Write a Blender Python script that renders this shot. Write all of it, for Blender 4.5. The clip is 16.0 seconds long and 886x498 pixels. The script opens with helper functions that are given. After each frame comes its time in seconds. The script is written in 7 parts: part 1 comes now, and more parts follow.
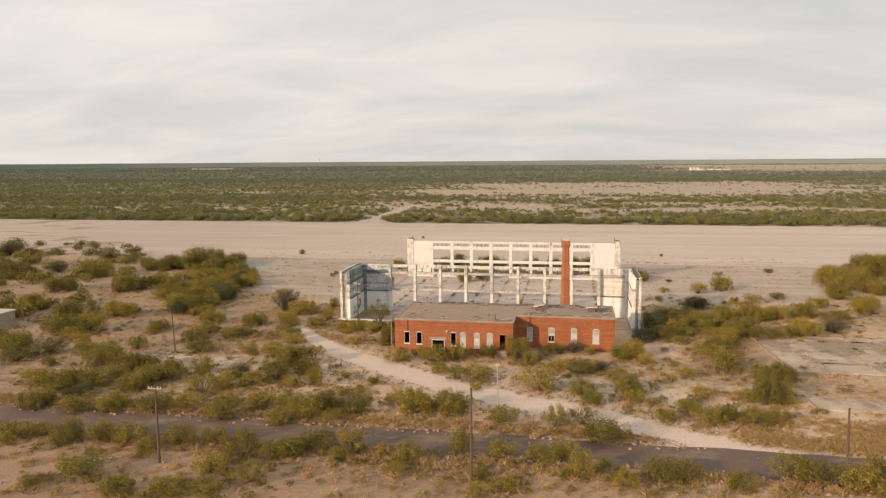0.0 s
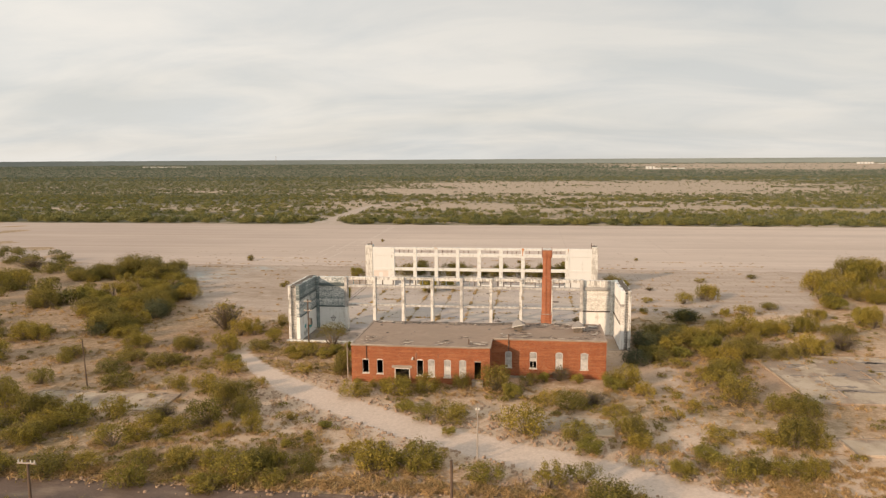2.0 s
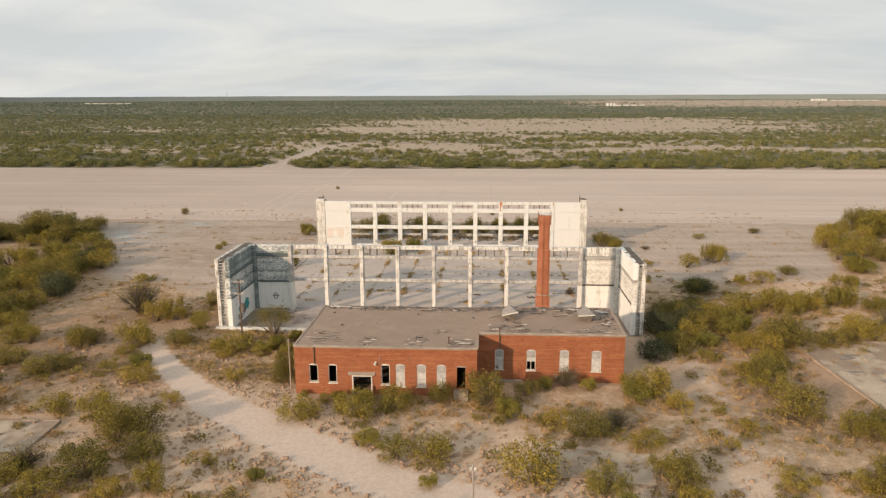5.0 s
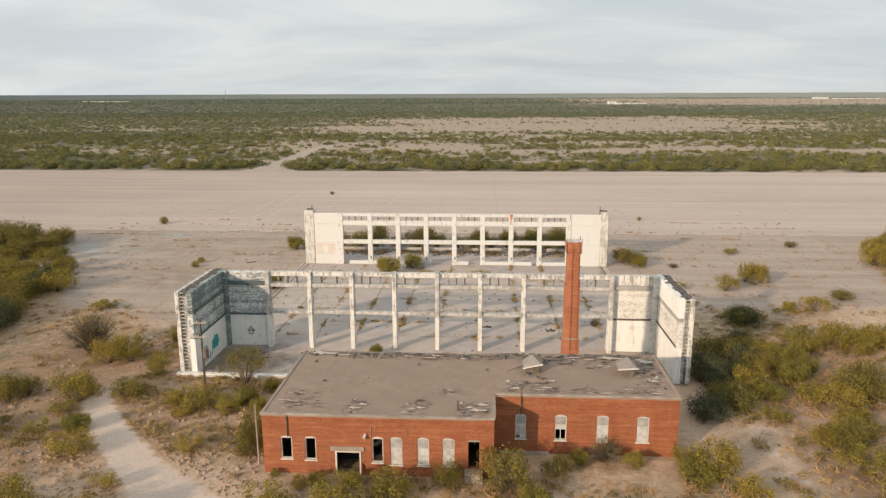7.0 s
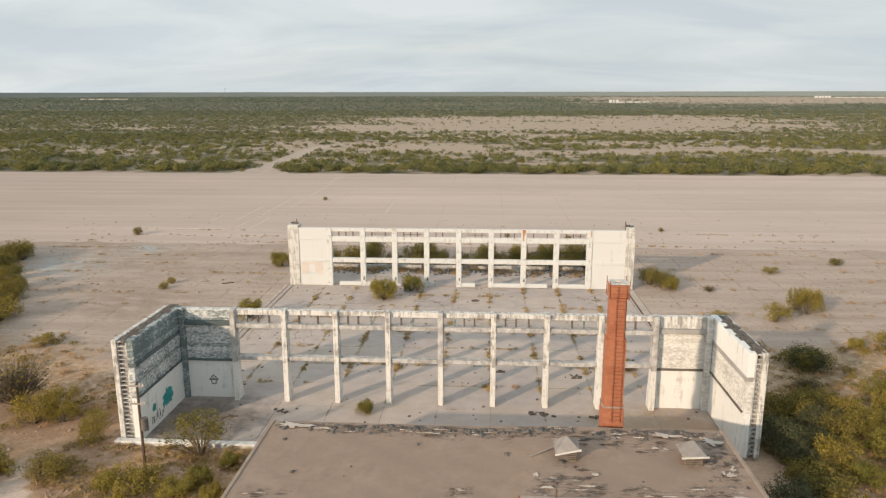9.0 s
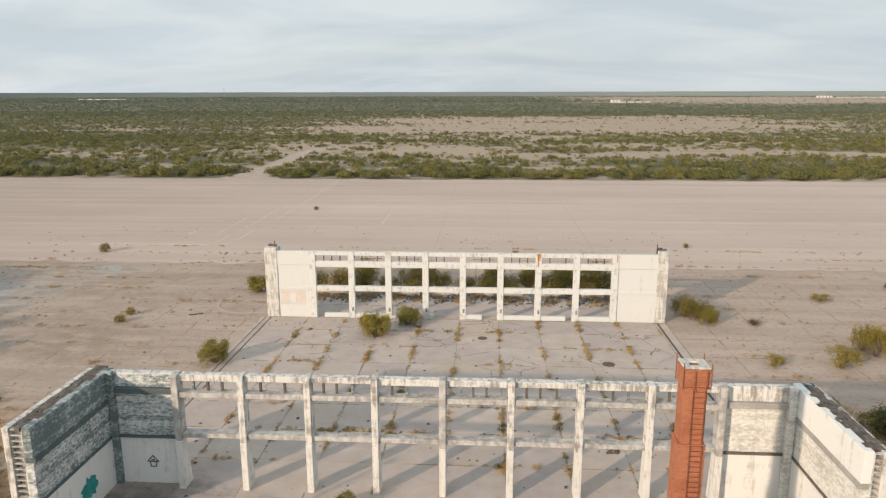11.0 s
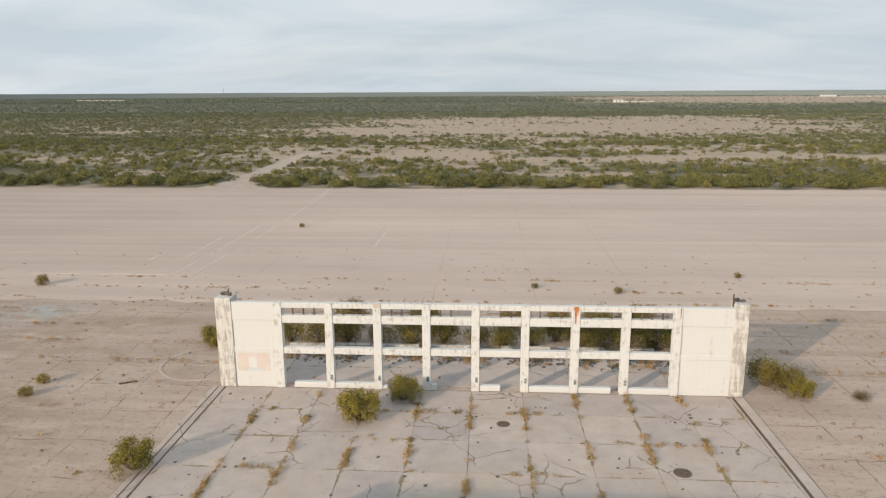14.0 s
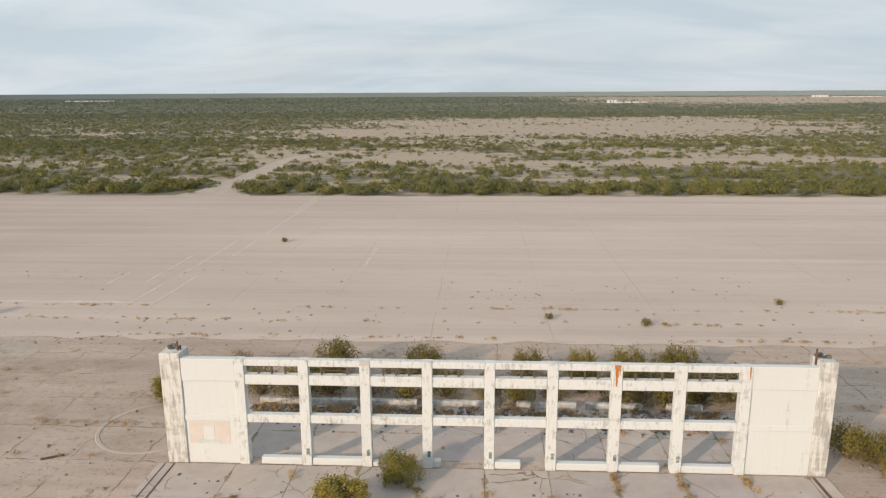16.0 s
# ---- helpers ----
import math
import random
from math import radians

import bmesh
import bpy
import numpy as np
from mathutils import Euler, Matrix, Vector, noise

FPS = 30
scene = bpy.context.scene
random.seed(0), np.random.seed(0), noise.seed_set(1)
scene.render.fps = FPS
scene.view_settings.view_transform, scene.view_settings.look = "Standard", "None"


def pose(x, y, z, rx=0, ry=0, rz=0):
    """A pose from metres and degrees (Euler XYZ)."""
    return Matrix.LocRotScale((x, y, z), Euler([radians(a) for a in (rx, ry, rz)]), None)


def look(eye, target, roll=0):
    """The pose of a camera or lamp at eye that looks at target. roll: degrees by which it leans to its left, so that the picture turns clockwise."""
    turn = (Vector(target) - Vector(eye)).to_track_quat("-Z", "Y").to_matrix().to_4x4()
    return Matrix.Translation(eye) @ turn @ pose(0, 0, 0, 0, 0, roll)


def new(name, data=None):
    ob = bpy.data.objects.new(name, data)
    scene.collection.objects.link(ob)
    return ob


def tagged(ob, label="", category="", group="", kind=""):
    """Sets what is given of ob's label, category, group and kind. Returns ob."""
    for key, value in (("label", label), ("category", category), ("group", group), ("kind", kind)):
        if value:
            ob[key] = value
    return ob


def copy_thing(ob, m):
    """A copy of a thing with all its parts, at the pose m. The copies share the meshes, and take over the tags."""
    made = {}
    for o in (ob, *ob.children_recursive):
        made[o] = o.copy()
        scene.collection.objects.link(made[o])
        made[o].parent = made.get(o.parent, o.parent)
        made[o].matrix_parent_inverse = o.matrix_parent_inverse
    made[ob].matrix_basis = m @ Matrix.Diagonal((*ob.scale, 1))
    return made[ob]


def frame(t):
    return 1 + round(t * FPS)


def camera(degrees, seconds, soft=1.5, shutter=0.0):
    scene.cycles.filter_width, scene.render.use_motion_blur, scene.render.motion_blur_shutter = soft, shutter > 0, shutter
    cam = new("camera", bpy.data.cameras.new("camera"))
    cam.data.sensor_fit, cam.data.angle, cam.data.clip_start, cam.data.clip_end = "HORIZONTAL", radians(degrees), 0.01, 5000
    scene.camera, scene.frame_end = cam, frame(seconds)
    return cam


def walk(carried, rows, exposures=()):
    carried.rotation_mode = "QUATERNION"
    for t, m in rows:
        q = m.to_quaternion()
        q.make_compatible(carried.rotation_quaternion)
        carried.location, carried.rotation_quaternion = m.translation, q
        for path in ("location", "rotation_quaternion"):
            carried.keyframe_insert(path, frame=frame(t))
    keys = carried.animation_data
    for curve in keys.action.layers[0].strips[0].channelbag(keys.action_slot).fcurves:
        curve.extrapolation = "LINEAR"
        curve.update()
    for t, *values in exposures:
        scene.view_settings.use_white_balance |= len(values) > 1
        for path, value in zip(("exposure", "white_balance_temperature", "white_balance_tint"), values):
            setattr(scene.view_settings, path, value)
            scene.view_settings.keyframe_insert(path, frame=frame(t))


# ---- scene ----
cam = camera(64.5, 16.0, 1.3)
PATH = [
    (0, (0.766, -4.479, 29.389), (0.408, -2.527, 29.141), -0.4),
    (0.5, (-0.139, -0.665, 29.359), (-0.467, 1.293, 29.111), -0.5),
    (1, (-1.06, 3.137, 29.341), (-1.331, 5.103, 29.091), -0.4),
    (1.5, (-1.958, 7.009, 29.358), (-2.201, 8.978, 29.107), -0.4),
    (2, (-2.789, 10.908, 29.37), (-3.031, 12.877, 29.117), -0.3),
    (2.5, (-3.637, 14.729, 29.398), (-3.876, 16.696, 29.129), -0.3),
    (3, (-4.423, 18.592, 29.414), (-4.659, 20.543, 29.043), -0.3),
    (3.5, (-5.065, 22.463, 29.439), (-5.291, 24.406, 29.023), -0.3),
    (4, (-5.683, 26.282, 29.481), (-5.814, 28.233, 29.06), -0.3),
    (6.5, (-8.104, 45.321, 29.73), (-8.225, 47.27, 29.298), -0.2),
    (7, (-8.42, 49.211, 29.75), (-8.542, 51.16, 29.318), -0.2),
    (7.5, (-8.821, 53.053, 29.752), (-8.943, 55.002, 29.319), -0.1),
    (8, (-9.186, 56.926, 29.762), (-9.308, 58.875, 29.328), -0.1),
    (8.5, (-9.504, 60.849, 29.739), (-9.626, 62.797, 29.304), -0.1),
    (9, (-9.844, 64.75, 29.742), (-9.966, 66.698, 29.305), -0.1),
    (9.5, (-10.206, 68.701, 29.79), (-10.327, 70.649, 29.353), -0.1),
    (10, (-10.511, 72.538, 29.831), (-10.632, 74.486, 29.394), -0.1),
    (12.5, (-11.803, 91.738, 30.013), (-11.927, 93.685, 29.576), -0.2),
    (13, (-12.166, 95.537, 30.012), (-12.291, 97.485, 29.575), -0.2),
    (13.5, (-12.571, 99.337, 30.009), (-12.695, 101.285, 29.572), -0.3),
    (14, (-12.941, 103.122, 29.989), (-13.066, 105.07, 29.552), -0.3),
    (14.5, (-13.397, 106.926, 29.973), (-13.522, 108.874, 29.536), -0.3),
    (15, (-13.872, 110.717, 29.979), (-13.996, 112.665, 29.542), -0.3),
    (15.5, (-14.323, 114.463, 29.994), (-14.448, 116.41, 29.557), -0.3),
    (16, (-14.885, 118.176, 30.018), (-14.989, 120.126, 29.582), -0.3),
]
EXPOSURES = [(0, 0.10, 8100, 20), (3.5, 0.08, 7800, 18), (6.5, 0.06, 7250, 16), (9, 0.06, 7000, 14), (12, 0.03, 6800, 14), (16, 0.02, 6700, 14)]
walk(cam, [(t, look(eye, target, roll)) for t, eye, target, roll in PATH], EXPOSURES)

# ---- sky and sun ----
SUN_WAY = Vector((0.66, 0.75, -0.30)).normalized()      # the way the sunlight travels
SUN_UP = math.asin(-SUN_WAY.z)
sun_data = bpy.data.lights.new("sun", "SUN")
sun_data.energy, sun_data.angle, sun_data.color = 3.75, radians(1.2), (1.0, 0.81, 0.625)
sun = new("sun", sun_data)
sun.matrix_basis = look((-60, -60, 60), Vector((-60, -60, 60)) + SUN_WAY)

world = bpy.data.worlds.new("world")
scene.world = world
world.use_nodes = True
wn, wl = world.node_tree.nodes, world.node_tree.links
wn.clear()


def wnode(kind, **sockets):
    n = wn.new(kind)
    for k, v in sockets.items():
        n.inputs[k].default_value = v
    return n


sky = wn.new("ShaderNodeTexSky")
sky.sky_type, sky.sun_disc = "NISHITA", False
sky.sun_elevation, sky.sun_rotation = SUN_UP, math.atan2(-SUN_WAY.x, -SUN_WAY.y)
sky.dust_density, sky.air_density = 2.0, 1.0
dim = wn.new("ShaderNodeVectorMath")
dim.operation = "SCALE"
dim.inputs["Scale"].default_value = 0.085
wl.new(sky.outputs["Color"], dim.inputs[0])
coord = wn.new("ShaderNodeTexCoord")
sep = wn.new("ShaderNodeSeparateXYZ")
wl.new(coord.outputs["Generated"], sep.inputs[0])
# thin cloud sheets on a plane high above
lift = wn.new("ShaderNodeMath")
lift.operation = "MAXIMUM"
lift.inputs[1].default_value = 0.0
wl.new(sep.outputs["Z"], lift.inputs[0])
lift2 = wn.new("ShaderNodeMath")
lift2.operation = "ADD"
lift2.inputs[1].default_value = 0.22
wl.new(lift.outputs[0], lift2.inputs[0])
px = wn.new("ShaderNodeMath")
px.operation = "DIVIDE"
py = wn.new("ShaderNodeMath")
py.operation = "DIVIDE"
wl.new(sep.outputs["X"], px.inputs[0])
wl.new(lift2.outputs[0], px.inputs[1])
wl.new(sep.outputs["Y"], py.inputs[0])
wl.new(lift2.outputs[0], py.inputs[1])
plane = wn.new("ShaderNodeCombineXYZ")
wl.new(px.outputs[0], plane.inputs["X"])
wl.new(py.outputs[0], plane.inputs["Y"])
stretch = wn.new("ShaderNodeMapping")
stretch.inputs["Scale"].default_value = (0.60, 1.10, 1.0)
stretch.inputs["Rotation"].default_value = (0, 0, 0.35)
stretch.inputs["Location"].default_value = (3.1, 1.7, 0)
wl.new(plane.outputs[0], stretch.inputs[0])
cloud = wnode("ShaderNodeTexNoise", Scale=0.9, Detail=5.0, Roughness=0.5, Distortion=0.3)
wl.new(stretch.outputs[0], cloud.inputs["Vector"])
cover = wn.new("ShaderNodeMapRange")
cover.inputs["From Min"].default_value, cover.inputs["From Max"].default_value = 0.36, 0.60
cover.inputs["To Min"].default_value, cover.inputs["To Max"].default_value = 0.84, 0.96
wl.new(cloud.outputs[0], cover.inputs[0])
shade = wnode("ShaderNodeTexNoise", Scale=1.7, Detail=6.0, Roughness=0.56, Distortion=0.5)
wl.new(stretch.outputs[0], shade.inputs["Vector"])
cloud_col = wn.new("ShaderNodeValToRGB")
cloud_col.color_ramp.elements[0].position, cloud_col.color_ramp.elements[0].color = 0.36, (0.585, 0.702, 0.780, 1)
cloud_col.color_ramp.elements[1].position, cloud_col.color_ramp.elements[1].color = 0.62, (0.715, 0.812, 0.858, 1)
wl.new(shade.outputs[0], cloud_col.inputs[0])
mixsky = wn.new("ShaderNodeMix")
mixsky.data_type = "RGBA"
wl.new(cover.outputs[0], mixsky.inputs[0])
wl.new(dim.outputs[0], mixsky.inputs[6])
wl.new(cloud_col.outputs[0], mixsky.inputs[7])
# the sky dims away from the sun
away = wn.new("ShaderNodeVectorMath")
away.operation = "DOT_PRODUCT"
away.inputs[1].default_value = (SUN_WAY.x, SUN_WAY.y, 0)
wl.new(coord.outputs["Generated"], away.inputs[0])
fade = wn.new("ShaderNodeMapRange")
fade.inputs["From Min"].default_value, fade.inputs["From Max"].default_value = -1.0, 1.0
fade.inputs["To Min"].default_value, fade.inputs["To Max"].default_value = 1.17, 0.91
wl.new(away.outputs["Value"], fade.inputs[0])
dimmed = wn.new("ShaderNodeVectorMath")
dimmed.operation = "SCALE"
wl.new(mixsky.outputs[2], dimmed.inputs[0])
wl.new(fade.outputs[0], dimmed.inputs["Scale"])
back = wn.new("ShaderNodeBackground")
back.inputs["Strength"].default_value = 1.0
wl.new(dimmed.outputs[0], back.inputs["Color"])
wout = wn.new("ShaderNodeOutputWorld")
wl.new(back.outputs[0], wout.inputs["Surface"])

# ---- materials ----


class Nodes:
    """A small helper that strings shader nodes together for one material."""

    def __init__(self, name):
        self.mat = bpy.data.materials.new(name)
        self.mat.use_nodes = True
        self.n, self.l = self.mat.node_tree.nodes, self.mat.node_tree.links
        self.bsdf = self.n["Principled BSDF"]
        self.tc = self.n.new("ShaderNodeTexCoord")

    def link(self, a, b):
        self.l.new(a, b)

    def mapped(self, scale=(1, 1, 1), rot=0.0):
        m = self.n.new("ShaderNodeMapping")
        m.inputs["Scale"].default_value = scale
        m.inputs["Rotation"].default_value = (0, 0, rot)
        self.link(self.tc.outputs["Object"], m.inputs[0])
        return m.outputs[0]

    def noise(self, scale, detail=5.0, rough=0.6, stretch=(1, 1, 1), distortion=0.0):
        t = self.n.new("ShaderNodeTexNoise")
        t.inputs["Scale"].default_value, t.inputs["Detail"].default_value = scale, detail
        t.inputs["Roughness"].default_value, t.inputs["Distortion"].default_value = rough, distortion
        self.link(self.mapped(stretch), t.inputs["Vector"])
        return t.outputs[0]

    def ramp(self, fac, lo, hi, to=(0.0, 1.0)):
        r = self.n.new("ShaderNodeMapRange")
        r.inputs["From Min"].default_value, r.inputs["From Max"].default_value = lo, hi
        r.inputs["To Min"].default_value, r.inputs["To Max"].default_value = to
        self.link(fac, r.inputs[0])
        return r.outputs[0]

    def mix(self, fac, a, b):
        m = self.n.new("ShaderNodeMix")
        m.data_type = "RGBA"
        if isinstance(fac, float):
            m.inputs[0].default_value = fac
        else:
            self.link(fac, m.inputs[0])
        for slot, v in ((6, a), (7, b)):
            if isinstance(v, tuple):
                m.inputs[slot].default_value = (*v, 1)
            else:
                self.link(v, m.inputs[slot])
        return m.outputs[2]

    def math(self, op, a, b=None):
        m = self.n.new("ShaderNodeMath")
        m.operation = op
        for i, v in enumerate((a, b)):
            if v is None:
                continue
            if isinstance(v, (int, float)):
                m.inputs[i].default_value = v
            else:
                self.link(v, m.inputs[i])
        return m.outputs[0]

    def attr(self, name):
        a = self.n.new("ShaderNodeAttribute")
        a.attribute_name = name
        return a.outputs["Fac"]

    def random(self):
        return self.n.new("ShaderNodeObjectInfo").outputs["Random"]

    def done(self, colour, rough=0.9, bump=None, strength=0.3, distance=0.05, metal=0.0):
        if isinstance(colour, tuple):
            self.bsdf.inputs["Base Color"].default_value = (*colour, 1)
        else:
            self.link(colour, self.bsdf.inputs["Base Color"])
        if isinstance(rough, float):
            self.bsdf.inputs["Roughness"].default_value = rough
        else:
            self.link(rough, self.bsdf.inputs["Roughness"])
        self.bsdf.inputs["Metallic"].default_value = metal
        self.bsdf.inputs["Specular IOR Level"].default_value = 0.25
        if bump is not None:
            b = self.n.new("ShaderNodeBump")
            b.inputs["Strength"].default_value, b.inputs["Distance"].default_value = strength, distance
            self.link(bump, b.inputs["Height"])
            self.link(b.outputs[0], self.bsdf.inputs["Normal"])
        return self.mat


def ground_material():
    k = Nodes("desert ground")
    big, mid, fine = k.noise(0.035, 6), k.noise(0.35, 6, 0.65), k.noise(3.5, 5, 0.7)
    sand = k.mix(k.ramp(mid, 0.35, 0.65), (0.475, 0.345, 0.244), (0.645, 0.502, 0.378))
    sand = k.mix(k.ramp(big, 0.38, 0.62), sand, k.mix(k.ramp(fine, 0.3, 0.7), (0.390, 0.265, 0.176), (0.535, 0.398, 0.288)))
    sand = k.mix(k.math("MULTIPLY", k.attr("pale"), k.ramp(mid, 0.30, 0.6, (0.1, 1.0))), sand, k.mix(k.ramp(fine, 0.3, 0.7), (0.450, 0.345, 0.262), (0.580, 0.460, 0.365)))
    # dry grass and litter
    litter = k.math("MULTIPLY", k.attr("dry"), k.ramp(k.noise(0.9, 9, 0.78), 0.43, 0.56))
    col = k.mix(litter, sand, k.mix(k.ramp(fine, 0.35, 0.65), (0.225, 0.128, 0.066), (0.430, 0.268, 0.145)))
    scrub = k.math("MULTIPLY", k.attr("scrub"), k.ramp(k.noise(0.9, 7, 0.74), 0.36, 0.54))
    col = k.mix(scrub, col, k.mix(k.ramp(fine, 0.3, 0.7), (0.190, 0.140, 0.078), (0.300, 0.222, 0.128)))
    # reddish earth; east of the hangar it also stands for shade
    earth = k.mix(k.ramp(fine, 0.3, 0.7), (0.235, 0.145, 0.092), (0.365, 0.240, 0.160))
    col = k.mix(k.math("MULTIPLY", k.attr("red"), k.ramp(mid, 0.25, 0.6, (0.55, 1.0))), col, earth)
    # pale wheel-worn track
    track = k.ramp(k.math("ADD", k.attr("track"), k.ramp(mid, 0.2, 0.8, (-0.25, 0.25))), 0.42, 0.66)
    col = k.mix(track, col, k.mix(k.ramp(fine, 0.35, 0.7), (0.490, 0.392, 0.325), (0.625, 0.512, 0.432)))
    # sandy worn concrete of the old apron
    conc = k.ramp(k.math("ADD", k.attr("apron"), k.ramp(mid, 0.2, 0.8, (-0.25, 0.25))), 0.35, 0.7)
    streak = k.noise(0.28, 6, 0.65, (0.12, 1, 1))
    slab = k.mix(k.ramp(streak, 0.35, 0.65), (0.365, 0.292, 0.240), (0.468, 0.384, 0.322))
    grid = k.n.new("ShaderNodeTexBrick")
    grid.offset = 0.0
    grid.inputs["Scale"].default_value, grid.inputs["Brick Width"].default_value, grid.inputs["Row Height"].default_value = 1.0, 6.1, 6.1
    grid.inputs["Mortar Size"].default_value, grid.inputs["Mortar Smooth"].default_value = 0.09, 0.4
    wob = k.n.new("ShaderNodeVectorMath")
    wob.operation = "ADD"
    shift = k.n.new("ShaderNodeTexNoise")
    shift.inputs["Scale"].default_value = 0.5
    k.link(k.mapped(), shift.inputs["Vector"])
    k.link(k.mapped(), wob.inputs[0])
    k.link(shift.outputs[1], wob.inputs[1])
    k.link(wob.outputs[0], grid.inputs["Vector"])
    joint = k.math("MULTIPLY", grid.outputs["Fac"], k.ramp(k.noise(0.22, 5, 0.7), 0.44, 0.56, (0.0, 0.9)))
    slab = k.mix(joint, slab, (0.215, 0.155, 0.100))
    blot = k.ramp(k.noise(0.7, 8, 0.72, (0.6, 1.3, 1)), 0.57, 0.67, (0.0, 0.75))
    slab = k.mix(blot, slab, (0.250, 0.188, 0.137))
    crumbs = k.ramp(k.noise(2.4, 7, 0.76, (0.6, 1, 1)), 0.63, 0.69, (0.0, 0.7))
    slab = k.mix(crumbs, slab, (0.20, 0.145, 0.10))
    dust = k.math("MULTIPLY", k.attr("grime"), k.ramp(k.noise(0.45, 8, 0.74, (0.55, 1, 1)), 0.38, 0.58))
    slab = k.mix(dust, slab, k.mix(k.ramp(fine, 0.3, 0.7), (0.22, 0.165, 0.120), (0.33, 0.26, 0.20)))
    chalk = k.math("MULTIPLY", k.attr("chalk"), k.ramp(k.noise(0.5, 7, 0.7, (0.5, 1, 1)), 0.44, 0.56))
    slab = k.mix(chalk, slab, (0.36, 0.385, 0.375))
    col = k.mix(conc, col, slab)
    # far plain: bands of bare soil among green
    tufts = k.noise(0.09, 7, 0.70, (0.45, 1.0, 1))
    far = k.ramp(k.math("ADD", tufts, k.ramp(k.attr("bare"), 0.0, 1.0, (-0.16, 0.20))), 0.42, 0.60)
    green = k.mix(k.ramp(k.noise(0.012, 5, 0.6, (0.4, 1, 1)), 0.4, 0.6), (0.118, 0.116, 0.072), (0.160, 0.148, 0.096))
    plain = k.mix(far, green, k.mix(k.ramp(fine, 0.3, 0.7), (0.345, 0.275, 0.205), (0.435, 0.355, 0.275)))
    col = k.mix(k.attr("far"), col, plain)
    speck = k.math("MULTIPLY", k.ramp(k.noise(2.0, 8, 0.78), 0.55, 0.64), k.ramp(k.noise(0.25, 4, 0.6), 0.40, 0.60, (0.25, 0.9)))
    col = k.mix(k.math("MULTIPLY", speck, k.math("SUBTRACT", 1.0, k.math("MULTIPLY", k.attr("track"), 0.75))), col, (0.17, 0.112, 0.065))
    return k.done(col, 0.95, k.math("ADD", k.math("MULTIPLY", mid, 1.0), k.math("MULTIPLY", fine, 0.25)), 0.40, 0.22)


def runway_material():
    k = Nodes("weathered runway concrete")
    fine = k.noise(2.2, 6, 0.7)
    streak = k.noise(0.16, 7, 0.66, (0.035, 1, 1), 0.4)
    patch = k.noise(0.03, 5, 0.6, (0.5, 1, 1))
    col = k.mix(k.ramp(streak, 0.34, 0.66), (0.440, 0.355, 0.298), (0.560, 0.470, 0.408))
    col = k.mix(k.ramp(patch, 0.40, 0.65), col, k.mix(k.ramp(fine, 0.3, 0.7), (0.485, 0.402, 0.345), (0.555, 0.470, 0.410)))
    wide = k.ramp(k.noise(0.018, 5, 0.6, (0.4, 1, 1)), 0.38, 0.62)
    col = k.mix(k.math("MULTIPLY", wide, 0.5), col, (0.575, 0.480, 0.412))
    dull = k.ramp(k.noise(0.022, 6, 0.62, (0.45, 1, 1)), 0.46, 0.62, (0.0, 0.6))
    col = k.mix(dull, col, k.mix(k.ramp(fine, 0.3, 0.7), (0.415, 0.338, 0.288), (0.475, 0.395, 0.340)))
    lane = k.ramp(k.noise(0.085, 5, 0.62, (0.006, 1, 1)), 0.50, 0.64, (0.0, 0.5))
    col = k.mix(lane, col, (0.39, 0.318, 0.272))
    thin = k.ramp(k.noise(0.5, 4, 0.6, (0.02, 1, 1)), 0.60, 0.68)
    col = k.mix(k.math("MULTIPLY", thin, 0.35), col, (0.60, 0.52, 0.455))
    blot = k.ramp(k.noise(0.35, 8, 0.74, (0.35, 1, 1)), 0.54, 0.70, (0.0, 0.5))
    col = k.mix(blot, col, (0.385, 0.308, 0.255))
    # cast lanes of concrete: faint joints that run across
    axes = k.n.new("ShaderNodeSeparateXYZ")
    k.link(k.tc.outputs["Object"], axes.inputs[0])
    wob = k.math("MULTIPLY", k.noise(0.15, 4), 0.5)
    off = k.math("FRACT", k.math("DIVIDE", k.math("ADD", k.math("ADD", axes.outputs["X"], wob), 1000.0), 15.3))
    seam = k.math("MULTIPLY", k.math("LESS_THAN", off, 0.011), k.ramp(k.noise(0.06, 5, 0.7), 0.40, 0.60, (0.0, 0.5)))
    col = k.mix(seam, col, (0.33, 0.262, 0.215))
    west = k.math("ADD", k.ramp(axes.outputs["X"], -150.0, -25.0, (0.85, 0.05)), k.ramp(patch, 0.3, 0.7, (-0.25, 0.25)))
    col = k.mix(k.ramp(west, 0.05, 0.95, (0.0, 0.8)), col, k.mix(k.ramp(streak, 0.34, 0.66), (0.335, 0.265, 0.225), (0.43, 0.350, 0.300)))
    grit = k.ramp(k.noise(1.6, 6, 0.75, (0.5, 1, 1)), 0.64, 0.70, (0.0, 0.6))
    col = k.mix(grit, col, (0.30, 0.23, 0.18))
    return k.done(col, 0.9, fine, 0.25, 0.05)


def road_material():
    k = Nodes("old asphalt")
    fine, mid = k.noise(5, 6, 0.7), k.noise(0.4, 6, 0.65, (0.4, 1, 1))
    col = k.mix(k.ramp(fine, 0.3, 0.7), (0.112, 0.078, 0.062), (0.170, 0.122, 0.098))
    col = k.mix(k.ramp(mid, 0.52, 0.76, (0.0, 0.8)), col, (0.30, 0.225, 0.165))
    return k.done(col, 0.85, fine, 0.3, 0.03)


